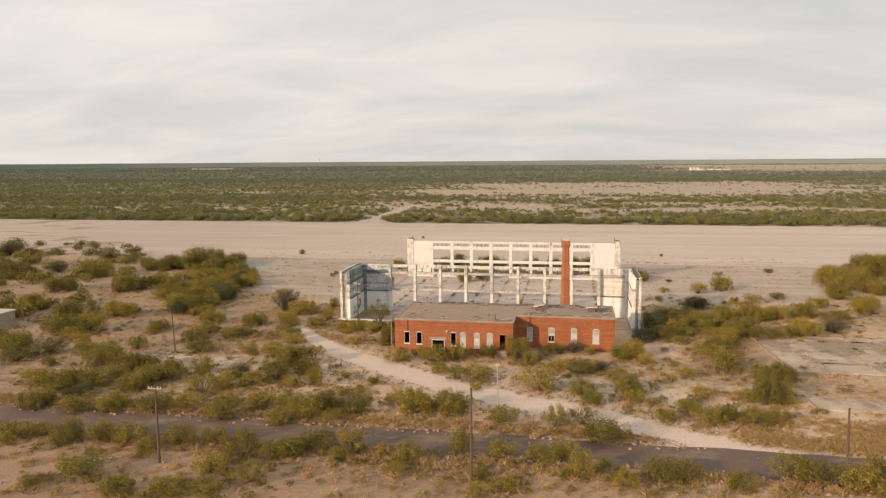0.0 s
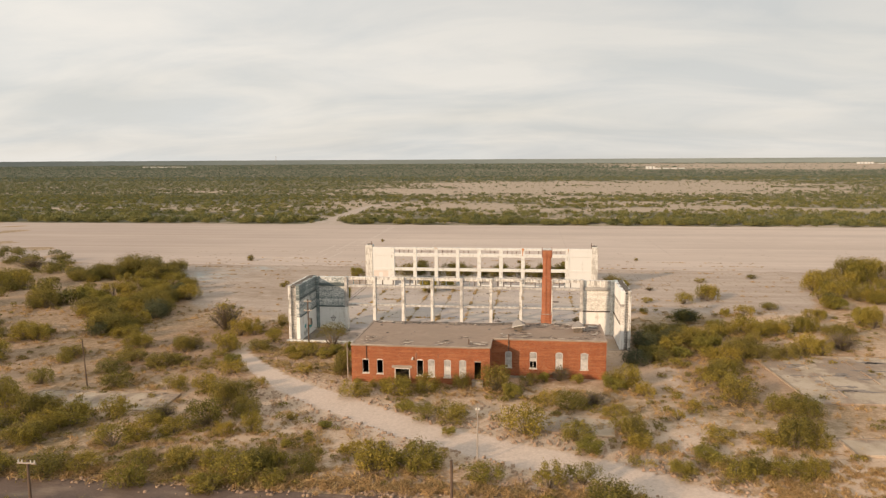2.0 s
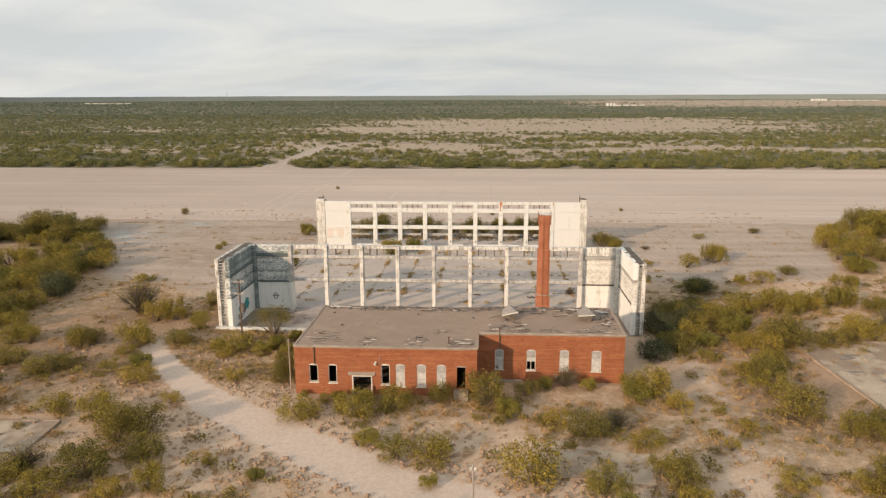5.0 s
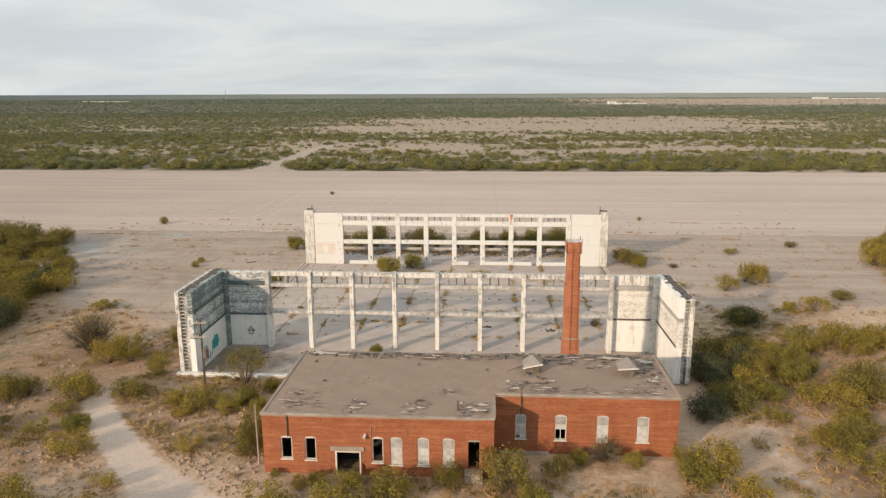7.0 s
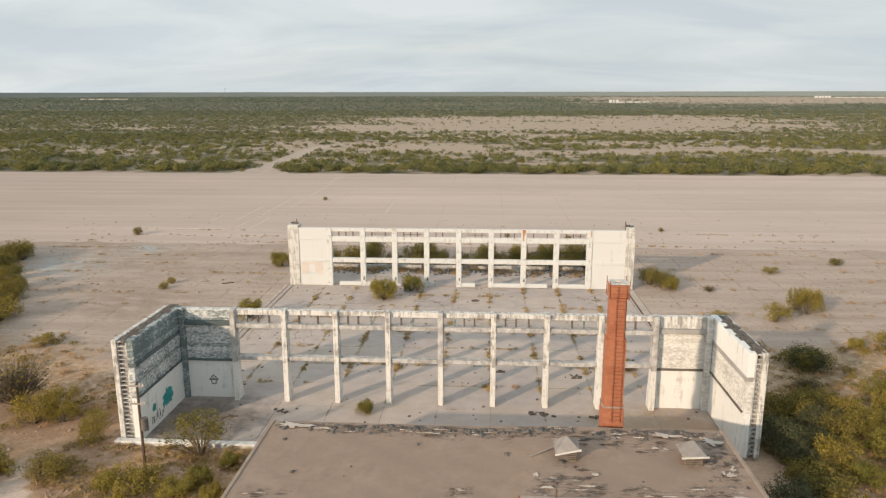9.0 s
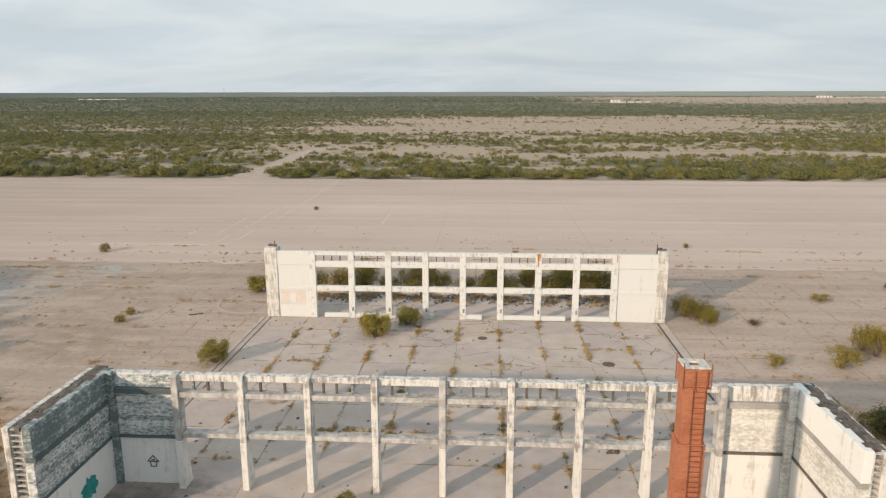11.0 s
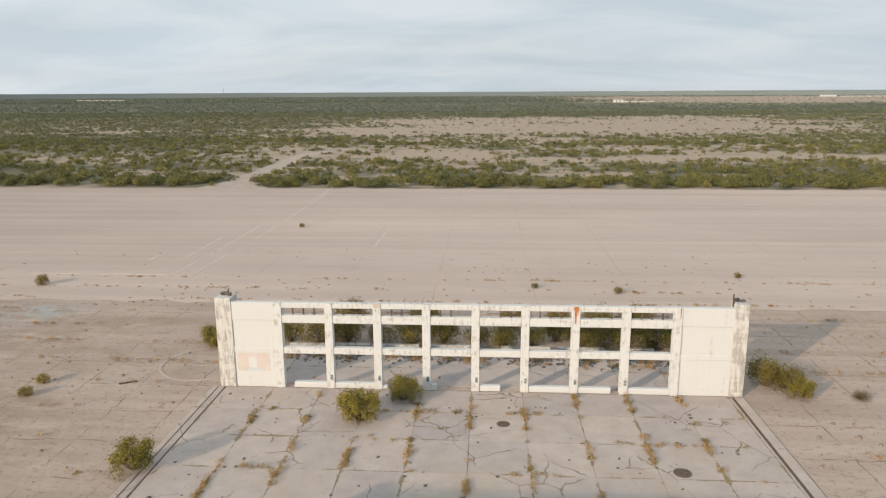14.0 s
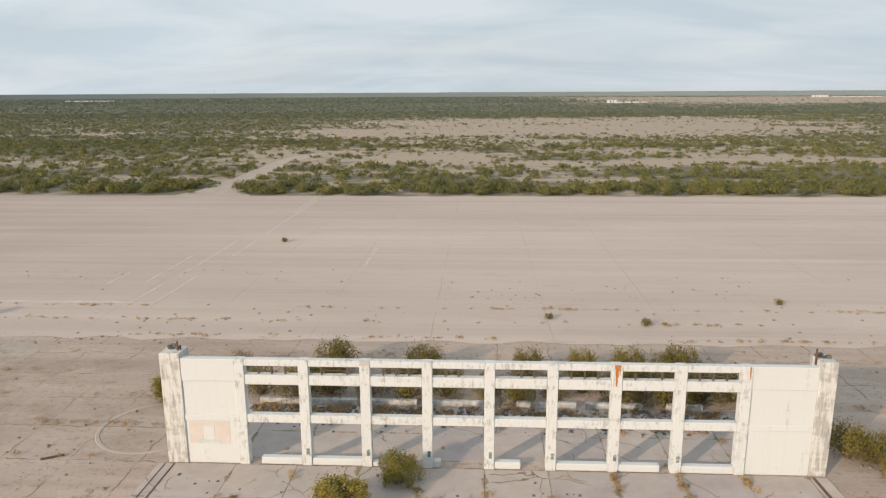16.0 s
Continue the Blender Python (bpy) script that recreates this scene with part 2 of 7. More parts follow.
def panel_material():
    k = Nodes("cracked floor concrete")
    mid, fine = k.noise(0.5, 6, 0.65), k.noise(4.0, 6, 0.7)
    col = k.mix(k.ramp(mid, 0.3, 0.7), (0.395, 0.345, 0.316), (0.495, 0.438, 0.400))
    tint = k.mix(k.random(), (0.90, 0.90, 0.92), (1.06, 1.04, 1.0))
    m = k.n.new("ShaderNodeMix")
    m.data_type, m.blend_type = "RGBA", "MULTIPLY"
    m.inputs[0].default_value = 1.0
    k.link(col, m.inputs[6])
    k.link(tint, m.inputs[7])
    col = m.outputs[2]
    cell = k.n.new("ShaderNodeTexVoronoi")
    cell.feature = "DISTANCE_TO_EDGE"
    cell.inputs["Scale"].default_value = 0.22
    wob = k.n.new("ShaderNodeVectorMath")
    wob.operation = "ADD"
    k.link(k.mapped(), wob.inputs[0])
    nz = k.n.new("ShaderNodeTexNoise")
    nz.inputs["Scale"].default_value = 0.7
    k.link(k.mapped(), nz.inputs["Vector"])
    k.link(nz.outputs[1], wob.inputs[1])
    k.link(wob.outputs[0], cell.inputs["Vector"])
    crack = k.ramp(cell.outputs[0], 0.003, 0.014, (1.0, 0.0))
    crack = k.math("MULTIPLY", crack, k.ramp(k.noise(0.12, 3), 0.50, 0.56))
    axes = k.n.new("ShaderNodeSeparateXYZ")
    k.link(k.tc.outputs["Object"], axes.inputs[0])
    outdoors = k.ramp(axes.outputs["Y"], 134.0, 156.0, (0.0, 1.0))
    col = k.mix(k.math("MULTIPLY", crack, outdoors), col, (0.19, 0.155, 0.10))
    # soil and moss that have filled the joints
    wide = k.ramp(k.noise(0.26, 8, 0.74), 0.46, 0.68, (-0.16, 0.85))
    wide = k.math("ADD", wide, k.ramp(axes.outputs["Y"], 124.0, 136.0, (-0.35, 0.0)))
    for axis, start, pitch, most in (("X", 40.03, 5.13, 1.0), ("Y", -121.6, 5.45, 0.55)):
        off = k.math("DIVIDE", k.math("ADD", axes.outputs[axis], start + pitch * 0.5), pitch)
        near_joint = k.math("MULTIPLY", k.math("ABSOLUTE", k.math("SUBTRACT", k.math("FRACT", off), 0.5)), pitch)
        grown = k.math("LESS_THAN", near_joint, k.math("MULTIPLY", wide, 0.50 * most))
        col = k.mix(k.math("MULTIPLY", grown, 0.9), col, k.mix(k.ramp(fine, 0.35, 0.65), (0.165, 0.135, 0.080), (0.36, 0.295, 0.175)))
    grime = k.ramp(k.noise(1.8, 7, 0.74), 0.62, 0.70, (0.0, 0.6))
    col = k.mix(grime, col, (0.20, 0.165, 0.135))
    sandy = k.ramp(k.noise(0.16, 4, 0.6), 0.50, 0.66, (0.0, 0.5))
    col = k.mix(sandy, col, (0.42, 0.355, 0.285))

    def spread(x, y, rx, ry):
        """1 in the middle of a stain, running out raggedly to its rim."""
        dx = k.math("POWER", k.math("DIVIDE", k.math("SUBTRACT", axes.outputs["X"], x), rx), 2.0)
        dy = k.math("POWER", k.math("DIVIDE", k.math("SUBTRACT", axes.outputs["Y"], y), ry), 2.0)
        far_out = k.math("ADD", k.math("SQRT", k.math("ADD", dx, dy)), k.ramp(k.noise(0.4, 6, 0.7), 0.3, 0.7, (-0.4, 0.4)))
        return k.ramp(far_out, 0.55, 1.25, (1.0, 0.0))

    # wind-blown sand in the east corner
    col = k.mix(k.math("MULTIPLY", spread(6.5, 122.5, 8.5, 6.0), 0.75), col, k.mix(k.ramp(fine, 0.3, 0.7), (0.27, 0.192, 0.122), (0.37, 0.275, 0.185)))
    # west corner: a stain plus the wall's shadow, darkened into the floor colour
    col = k.mix(k.math("MULTIPLY", spread(-36.2, 123.6, 6.0, 5.4), 0.88), col, k.mix(k.ramp(fine, 0.3, 0.7), (0.10, 0.088, 0.078), (0.18, 0.16, 0.14)))
    return k.done(col, 0.85, fine, 0.25, 0.04)


def concrete_material(name, base, stain, white, white_amount, streaks=0.5, fineness=1.0, drop=0.22, edge=0.10):
    """Board-marked concrete with drip streaks and remains of white paint."""
    k = Nodes(name)
    mid, fine = k.noise(0.8, 6, 0.65), k.noise(6, 5, 0.7)
    drip = k.noise(0.9 * fineness, 6, 0.68, (1.6, 1.6, drop))
    band = k.noise(1.4, 5, 0.6, (0.35, 0.35, 1.3))
    col = k.mix(k.ramp(mid, 0.3, 0.7), tuple(c * 0.88 for c in base), tuple(min(1, c * 1.1) for c in base))
    paint = k.ramp(k.math("ADD", drip, k.ramp(band, 0.3, 0.7, (-0.10, 0.10))), 0.67 - edge / 2 - 0.3 * white_amount, 0.67 + edge / 2 - 0.3 * white_amount)
    col = k.mix(paint, col, k.mix(k.ramp(fine, 0.3, 0.7), tuple(c * 0.95 for c in white), white))
    dirt = k.ramp(k.noise(1.1 * fineness, 7, 0.7, (2.2, 2.2, 0.16)), 0.54, 0.68, (0.0, streaks))
    col = k.mix(dirt, col, stain)
    return k.done(col, 0.88, k.math("ADD", fine, mid), 0.3, 0.04)


def brushed_material(name, base, white, amount, stain, stained):
    """Board-cast concrete with patchy sideways remains of limewash and faint stains."""
    k = Nodes(name)
    mid, fine, board = k.noise(0.5, 6, 0.65), k.noise(5, 5, 0.7), k.noise(0.8, 3, 0.5, (0.05, 0.05, 3.6))
    col = k.mix(k.ramp(mid, 0.3, 0.7), tuple(c * 0.86 for c in base), tuple(c * 1.14 for c in base))
    wash = k.math("ADD", k.noise(4.2, 8, 0.74, (0.6, 0.6, 1.25)), k.ramp(board, 0.3, 0.7, (-0.07, 0.07)))
    wash = k.math("ADD", wash, k.ramp(mid, 0.3, 0.7, (-0.07, 0.07)))
    col = k.mix(k.ramp(wash, 0.68 - 0.3 * amount, 0.86 - 0.3 * amount, (0.0, 0.92)), col, white)
    run = k.ramp(k.noise(1.0, 6, 0.65, (1.8, 1.8, 0.14)), 0.54, 0.70, (0.0, stained))
    col = k.mix(run, col, stain)
    return k.done(col, 0.9, k.math("ADD", fine, board), 0.3, 0.03)


def brick_material(name, a, b, mortar):
    k = Nodes(name)
    geo = k.n.new("ShaderNodeNewGeometry")
    s = k.n.new("ShaderNodeSeparateXYZ")
    k.link(k.tc.outputs["Object"], s.inputs[0])
    along = k.math("ADD", s.outputs["X"], s.outputs["Y"])
    uv = k.n.new("ShaderNodeCombineXYZ")
    k.link(along, uv.inputs["X"])
    k.link(s.outputs["Z"], uv.inputs["Y"])
    t = k.n.new("ShaderNodeTexBrick")
    t.inputs["Scale"].default_value = 1.0
    t.inputs["Brick Width"].default_value, t.inputs["Row Height"].default_value = 0.215, 0.0677
    t.inputs["Mortar Size"].default_value = 0.006
    t.inputs["Color1"].default_value, t.inputs["Color2"].default_value, t.inputs["Mortar"].default_value = (*a, 1), (*b, 1), (*mortar, 1)
    k.link(uv.outputs[0], t.inputs["Vector"])
    course = k.noise(0.9, 5, 0.65, (0.25, 0.25, 5.0))
    blotch = k.noise(0.6, 6, 0.65)
    col = k.mix(k.ramp(course, 0.48, 0.66, (0.0, 0.55)), t.outputs["Color"], (0.46, 0.195, 0.095))
    col = k.mix(k.ramp(blotch, 0.48, 0.68, (0.0, 0.60)), col, tuple(c * 0.62 for c in a))
    pale = k.ramp(k.noise(3.2, 5, 0.7, (0.6, 0.6, 2.0)), 0.60, 0.72, (0.0, 0.42))
    col = k.mix(pale, col, (0.45, 0.245, 0.145))
    burnt = k.ramp(k.noise(5.5, 5, 0.7, (0.5, 0.5, 2.2)), 0.58, 0.66, (0.0, 0.6))
    col = k.mix(burnt, col, tuple(c * 0.45 for c in b))
    return k.done(col, 0.88, t.outputs["Fac"], -0.35, 0.01)


def roof_material():
    k = Nodes("gravelled tar roofing")
    mid, fine, big = k.noise(0.9, 6, 0.7), k.noise(9, 4, 0.7), k.noise(0.22, 5, 0.6)
    col = k.mix(k.ramp(mid, 0.3, 0.7), (0.262, 0.192, 0.146), (0.345, 0.264, 0.208))
    col = k.mix(k.ramp(big, 0.42, 0.62), col, (0.288, 0.218, 0.169))
    col = k.mix(k.ramp(k.noise(1.1, 8, 0.74, (0.6, 1.4, 1)), 0.64, 0.72, (0, 0.35)), col, (0.20, 0.162, 0.135))
    col = k.mix(k.ramp(k.noise(5.0, 6, 0.7, (0.5, 1.5, 1)), 0.64, 0.72, (0, 0.25)), col, (0.20, 0.165, 0.14))
    cluster = k.ramp(k.math("ADD", k.attr("torn"), k.ramp(k.noise(0.8, 5, 0.7), 0.3, 0.7, (-0.4, 0.4))), 0.35, 0.65)
    tear = k.math("MULTIPLY", k.ramp(k.noise(2.0, 8, 0.76, (0.45, 1.3, 1)), 0.50, 0.57, (0.0, 0.9)), cluster)
    col = k.mix(tear, col, (0.125, 0.105, 0.092))
    scab = k.math("MULTIPLY", k.ramp(k.noise(1.5, 7, 0.72, (0.6, 1.2, 1)), 0.60, 0.64, (0.0, 0.9)), cluster)
    col = k.mix(scab, col, (0.46, 0.41, 0.36))
    return k.done(col, 0.92, k.math("ADD", fine, k.math("MULTIPLY", tear, 2.0)), 0.35, 0.03)


def plain_material(name, a, b, scale=2.0, rough=0.8, metal=0.0, bump=0.25, stretch=(1, 1, 1)):
    k = Nodes(name)
    n, f = k.noise(scale, 6, 0.65, stretch), k.noise(scale * 9, 4, 0.6, stretch)
    col = k.mix(k.ramp(n, 0.32, 0.68), a, b)
    col = k.mix(k.ramp(f, 0.60, 0.75, (0, 0.4)), col, tuple(c * 0.6 for c in a))
    return k.done(col, rough, f, bump, 0.02, metal)


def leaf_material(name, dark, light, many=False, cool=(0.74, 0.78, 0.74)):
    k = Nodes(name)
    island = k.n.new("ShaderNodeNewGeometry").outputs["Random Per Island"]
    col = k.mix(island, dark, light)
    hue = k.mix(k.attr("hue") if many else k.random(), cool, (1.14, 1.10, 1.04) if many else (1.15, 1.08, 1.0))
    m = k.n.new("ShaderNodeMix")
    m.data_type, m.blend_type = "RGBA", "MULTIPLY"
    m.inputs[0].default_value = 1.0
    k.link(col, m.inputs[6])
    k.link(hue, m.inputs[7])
    k.done(m.outputs[2], 0.75)
    thin = k.n.new("ShaderNodeBsdfTranslucent")
    k.link(m.outputs[2], thin.inputs["Color"])
    both = k.n.new("ShaderNodeMixShader")
    both.inputs[0].default_value = 0.20
    out = k.n["Material Output"]
    k.link(k.bsdf.outputs[0], both.inputs[1])
    k.link(thin.outputs[0], both.inputs[2])
    k.link(both.outputs[0], out.inputs["Surface"])
    return k.mat


M_GROUND, M_RUNWAY, M_ROAD, M_PANEL = ground_material(), runway_material(), road_material(), panel_material()
M_WHITE = concrete_material("white painted concrete", (0.52, 0.525, 0.50), (0.36, 0.35, 0.32), (0.615, 0.635, 0.620), 1.15, 0.12)
M_WORN = concrete_material("flaking white concrete", (0.32, 0.308, 0.282), (0.15, 0.142, 0.130), (0.68, 0.675, 0.635), 0.70, 0.55, 2.2, 0.26, 0.14)
M_GREY = brushed_material("stained grey concrete", (0.135, 0.178, 0.182), (0.52, 0.55, 0.535), 0.62, (0.10, 0.125, 0.128), 0.45)
M_WASH = brushed_material("limewashed grey concrete", (0.155, 0.198, 0.200), (0.68, 0.70, 0.68), 0.90, (0.14, 0.165, 0.165), 0.35)
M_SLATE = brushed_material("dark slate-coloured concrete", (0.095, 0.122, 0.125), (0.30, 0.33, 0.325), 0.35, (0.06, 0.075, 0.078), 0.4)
M_BRIGHT = concrete_material("bright limewashed concrete", (0.60, 0.59, 0.55), (0.40, 0.385, 0.35), (0.76, 0.772, 0.745), 1.0, 0.18)
M_PALE = brushed_material("pale weathered concrete", (0.50, 0.49, 0.45), (0.76, 0.762, 0.72), 0.92, (0.36, 0.35, 0.32), 0.28)
M_DULLBAND = brushed_material("grey concrete band", (0.34, 0.335, 0.315), (0.46, 0.455, 0.43), 0.45, (0.22, 0.215, 0.20), 0.4)
M_FIN = concrete_material("chalky white concrete", (0.50, 0.49, 0.455), (0.26, 0.25, 0.23), (0.69, 0.69, 0.655), 0.84, 0.35, 2.0, 0.3, 0.16)
M_BEAM = concrete_material("bare grey beam concrete", (0.310, 0.300, 0.282), (0.15, 0.145, 0.135), (0.56, 0.555, 0.53), 0.55, 0.30, 1.4, 1.0, 0.26)
M_SPECKLE = concrete_material("chipped white paint", (0.40, 0.395, 0.37), (0.24, 0.232, 0.215), (0.625, 0.645, 0.628), 0.93, 0.32, 3.0, 0.5, 0.14)
M_STREAK = concrete_material("rain-streaked pier concrete", (0.42, 0.41, 0.375), (0.16, 0.152, 0.14), (0.61, 0.61, 0.575), 0.66, 0.70, 2.6)
M_BRICK = brick_material("red brick", (0.335, 0.104, 0.044), (0.235, 0.066, 0.030), (0.30, 0.175, 0.110))
M_CHIMNEY = brick_material("chimney brick", (0.43, 0.150, 0.075), (0.33, 0.105, 0.055), (0.42, 0.25, 0.17))
M_ROOF = roof_material()
M_TORN = plain_material("torn black felt", (0.055, 0.048, 0.042), (0.16, 0.13, 0.11), 1.6, 0.85)
M_FELT = plain_material("grey weathered felt", (0.17, 0.145, 0.125), (0.28, 0.24, 0.21), 1.6, 0.9)
M_BARE = plain_material("bare roof deck", (0.42, 0.37, 0.32), (0.55, 0.50, 0.44), 1.2, 0.9)
M_COPING = plain_material("pale coping", (0.24, 0.20, 0.165), (0.40, 0.345, 0.29), 1.1, 0.9)
M_EDGE = plain_material("tarred roof edge", (0.27, 0.21, 0.17), (0.36, 0.29, 0.235), 1.1, 0.9)
M_BOARD = plain_material("whitewashed boards", (0.33, 0.325, 0.31), (0.62, 0.615, 0.59), 1.9, 0.85)
M_GREYBOARD = plain_material("grey weathered boards", (0.24, 0.235, 0.225), (0.42, 0.415, 0.40), 1.6, 0.85)
M_FRAME = plain_material("peeling window paint", (0.50, 0.48, 0.43), (0.68, 0.66, 0.60), 3.0, 0.8)
# dark plaster; on the east ledges its darkness stands for a shadow gap
M_DARKWALL = plain_material("dark plaster and shadow gap", (0.10, 0.09, 0.08), (0.16, 0.14, 0.12), 0.8, 0.95)
M_STEEL = plain_material("rusty steel", (0.10, 0.070, 0.052), (0.19, 0.13, 0.10), 4.0, 0.75, 0.3)
M_LADDER = plain_material("rusty ladder iron", (0.215, 0.080, 0.045), (0.30, 0.115, 0.062), 4.0, 0.8, 0.2)
M_RUST = plain_material("rust stain", (0.36, 0.13, 0.035), (0.50, 0.22, 0.07), 2.0, 0.9)
M_WOOD = plain_material("weathered pole wood", (0.075, 0.052, 0.038), (0.15, 0.105, 0.078), 3.0, 0.9, stretch=(3, 3, 0.3))
M_GREYWOOD = plain_material("sun bleached wood", (0.26, 0.23, 0.20), (0.38, 0.34, 0.30), 3.0, 0.9, stretch=(3, 3, 0.3))
M_SHEET = plain_material("dull galvanised sheet", (0.25, 0.23, 0.21), (0.37, 0.34, 0.31), 1.5, 0.6, 0.3)
M_DEBRIS = plain_material("dark rubble", (0.07, 0.065, 0.06), (0.20, 0.18, 0.16), 1.8, 0.95)
M_STONE = plain_material("desert stones", (0.20, 0.15, 0.11), (0.36, 0.29, 0.22), 1.5, 0.95)
M_CLOD = plain_material("pinkish clods", (0.27, 0.175, 0.115), (0.44, 0.315, 0.225), 1.5, 0.95)
M_TWIG = plain_material("grey twigs", (0.12, 0.095, 0.07), (0.21, 0.17, 0.13), 4.0, 0.95)
M_TEAL = plain_material("teal spray paint", (0.02, 0.22, 0.23), (0.05, 0.34, 0.33), 2.0, 0.7)
M_BLACKPAINT = plain_material("black spray paint", (0.05, 0.05, 0.055), (0.12, 0.12, 0.12), 2.0, 0.7)
M_PALEBLUE = plain_material("pale blue paint", (0.46, 0.53, 0.53), (0.60, 0.65, 0.64), 2.0, 0.85)
M_PINK = plain_material("faded pink paint", (0.56, 0.505, 0.455), (0.62, 0.565, 0.515), 1.0, 0.85)
M_LEAF = leaf_material("creosote leaf", (0.096, 0.081, 0.019), (0.405, 0.322, 0.066))
M_LEAF_DARK = leaf_material("mesquite leaf", (0.074, 0.064, 0.019), (0.312, 0.256, 0.062))
M_LEAF_OLIVE = leaf_material("bright olive leaf", (0.130, 0.116, 0.026), (0.365, 0.310, 0.070))
# grey-green species, with the east wall's shade darkened into the leaf colour
M_LEAF_GREY = leaf_material("shade-darkened grey-green leaf", (0.048, 0.055, 0.028), (0.135, 0.142, 0.070))
M_LEAF_GOLD = leaf_material("yellowing leaf", (0.150, 0.118, 0.025), (0.42, 0.325, 0.070))
M_WEED = leaf_material("low weed leaf", (0.150, 0.122, 0.034), (0.30, 0.235, 0.070), True)
M_STRAW = leaf_material("dry straw", (0.30, 0.190, 0.090), (0.52, 0.36, 0.185), True)
M_WEEDSTRAW = leaf_material("orange straw", (0.33, 0.225, 0.105), (0.56, 0.415, 0.225), True)
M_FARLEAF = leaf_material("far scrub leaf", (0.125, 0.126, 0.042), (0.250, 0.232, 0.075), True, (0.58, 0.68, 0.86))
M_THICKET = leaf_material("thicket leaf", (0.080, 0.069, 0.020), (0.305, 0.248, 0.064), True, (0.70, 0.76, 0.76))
# distance haze is put into these leaf colours: duller, then bluer
M_MIDLEAF = leaf_material("lightly hazed scrub leaf", (0.125, 0.134, 0.062), (0.215, 0.212, 0.098), True, (0.66, 0.74, 0.86))
M_HAZELEAF = leaf_material("haze-tinted far leaf", (0.098, 0.126, 0.094), (0.160, 0.190, 0.142), True, (0.74, 0.82, 0.86))

# ---- building helpers ----


def box(bm, x0, x1, y0, y1, z0, z1, bevel=0.0):
    m = Matrix.LocRotScale(((x0 + x1) / 2, (y0 + y1) / 2, (z0 + z1) / 2), None, (abs(x1 - x0), abs(y1 - y0), abs(z1 - z0)))
    made = bmesh.ops.create_cube(bm, size=1.0, matrix=m)
    if bevel:
        edges = {e for v in made["verts"] for e in v.link_edges}
        bmesh.ops.bevel(bm, geom=list(edges), offset=bevel, segments=1, affect="EDGES")
    return bm


def tube(bm, a, b, r0, r1=None, sides=8):
    a, b = Vector(a), Vector(b)
    d = b - a
    m = Matrix.Translation((a + b) / 2) @ d.to_track_quat("Z", "Y").to_matrix().to_4x4()
    bmesh.ops.create_cone(bm, cap_ends=True, segments=sides, radius1=r0, radius2=r0 if r1 is None else r1, depth=d.length, matrix=m)
    return bm


def mesh_of(name, bm, material):
    me = bpy.data.meshes.new(name)
    bm.to_mesh(me)
    bm.free()
    me.materials.append(material)
    return me


def part(name, bm, material, parent=None, label=""):
    """One mesh object in world coordinates, under a thing or a part."""
    ob = new(name, mesh_of(name, bm, material))
    if parent is not None:
        base, p = Matrix(), parent
        while p is not None:
            base = p.matrix_basis @ base if p.parent is None else base
            p = p.parent
        ob.parent = parent
        ob.matrix_parent_inverse = base.inverted() if parent.parent is None else Matrix()
    if label:
        ob["label"] = label
    return ob


def thing(name, at, label, category, group="", kind=""):
    e = new(name)
    e.empty_display_size = 0.5
    e.matrix_basis = Matrix.Translation(at)
    return tagged(e, label, category, group, kind)


def block(name, material, parent, x0, x1, y0, y1, z0, z1, bevel=0.03, label=""):
    return part(name, box(bmesh.new(), x0, x1, y0, y1, z0, z1, bevel), material, parent, label)


def raw_mesh(name, verts, faces, material):
    """A mesh from arrays of vertices and equal faces."""
    me = bpy.data.meshes.new(name)
    n, k = faces.shape
    me.vertices.add(len(verts))
    me.vertices.foreach_set("co", np.asarray(verts, np.float32).ravel())
    me.loops.add(n * k)
    me.loops.foreach_set("vertex_index", faces.astype(np.int32).ravel())
    me.polygons.add(n)
    me.polygons.foreach_set("loop_start", np.arange(0, n * k, k, dtype=np.int32))
    me.polygons.foreach_set("loop_total", np.full(n, k, np.int32))
    me.update(calc_edges=True)
    me.materials.append(material)
    return me


def wave(x, y, scale, seed):
    """Smooth random field between about -1 and 1."""
    r = np.random.RandomState(seed)
    out = np.zeros_like(x, dtype=float)
    for octave in range(4):
        s = scale / 2 ** octave
        for _ in range(3):
            a, p = r.uniform(0, 2 * np.pi, 2)
            out += 0.5 ** octave * np.sin((x * np.cos(a) + y * np.sin(a)) / s * 2 * np.pi + p) / 3
    return out


def near_line(x, y, points):
    """Distance from each place to a line of points."""
    best = np.full(x.shape, 1e9)
    for (ax, ay), (bx, by) in zip(points[:-1], points[1:]):
        dx, dy = bx - ax, by - ay
        t = np.clip(((x - ax) * dx + (y - ay) * dy) / (dx * dx + dy * dy), 0, 1)
        best = np.minimum(best, np.hypot(x - ax - t * dx, y - ay - t * dy))
    return best


def smooth(v, a, b):
    t = np.clip((v - a) / (b - a), 0, 1)
    return t * t * (3 - 2 * t)


# ---- ground ----
TRACK = [(-47.6, 117.5), (-47.3, 112.5), (-42.5, 106), (-34, 97), (-24, 90), (-15.2, 84), (-5, 79.2), (5, 75.5), (13, 70.5), (24, 66.6), (40, 64.5)]
BRANCH = [(8, 75), (13, 79), (15.5, 90), (16, 104), (17, 112)]


WEST_THICKET = [(-122, 174), (-98, 176), (-88, 164), (-78, 141), (-74, 118)]
EAST_THICKET = [(80, 190), (67, 176), (61, 160), (59, 140)]


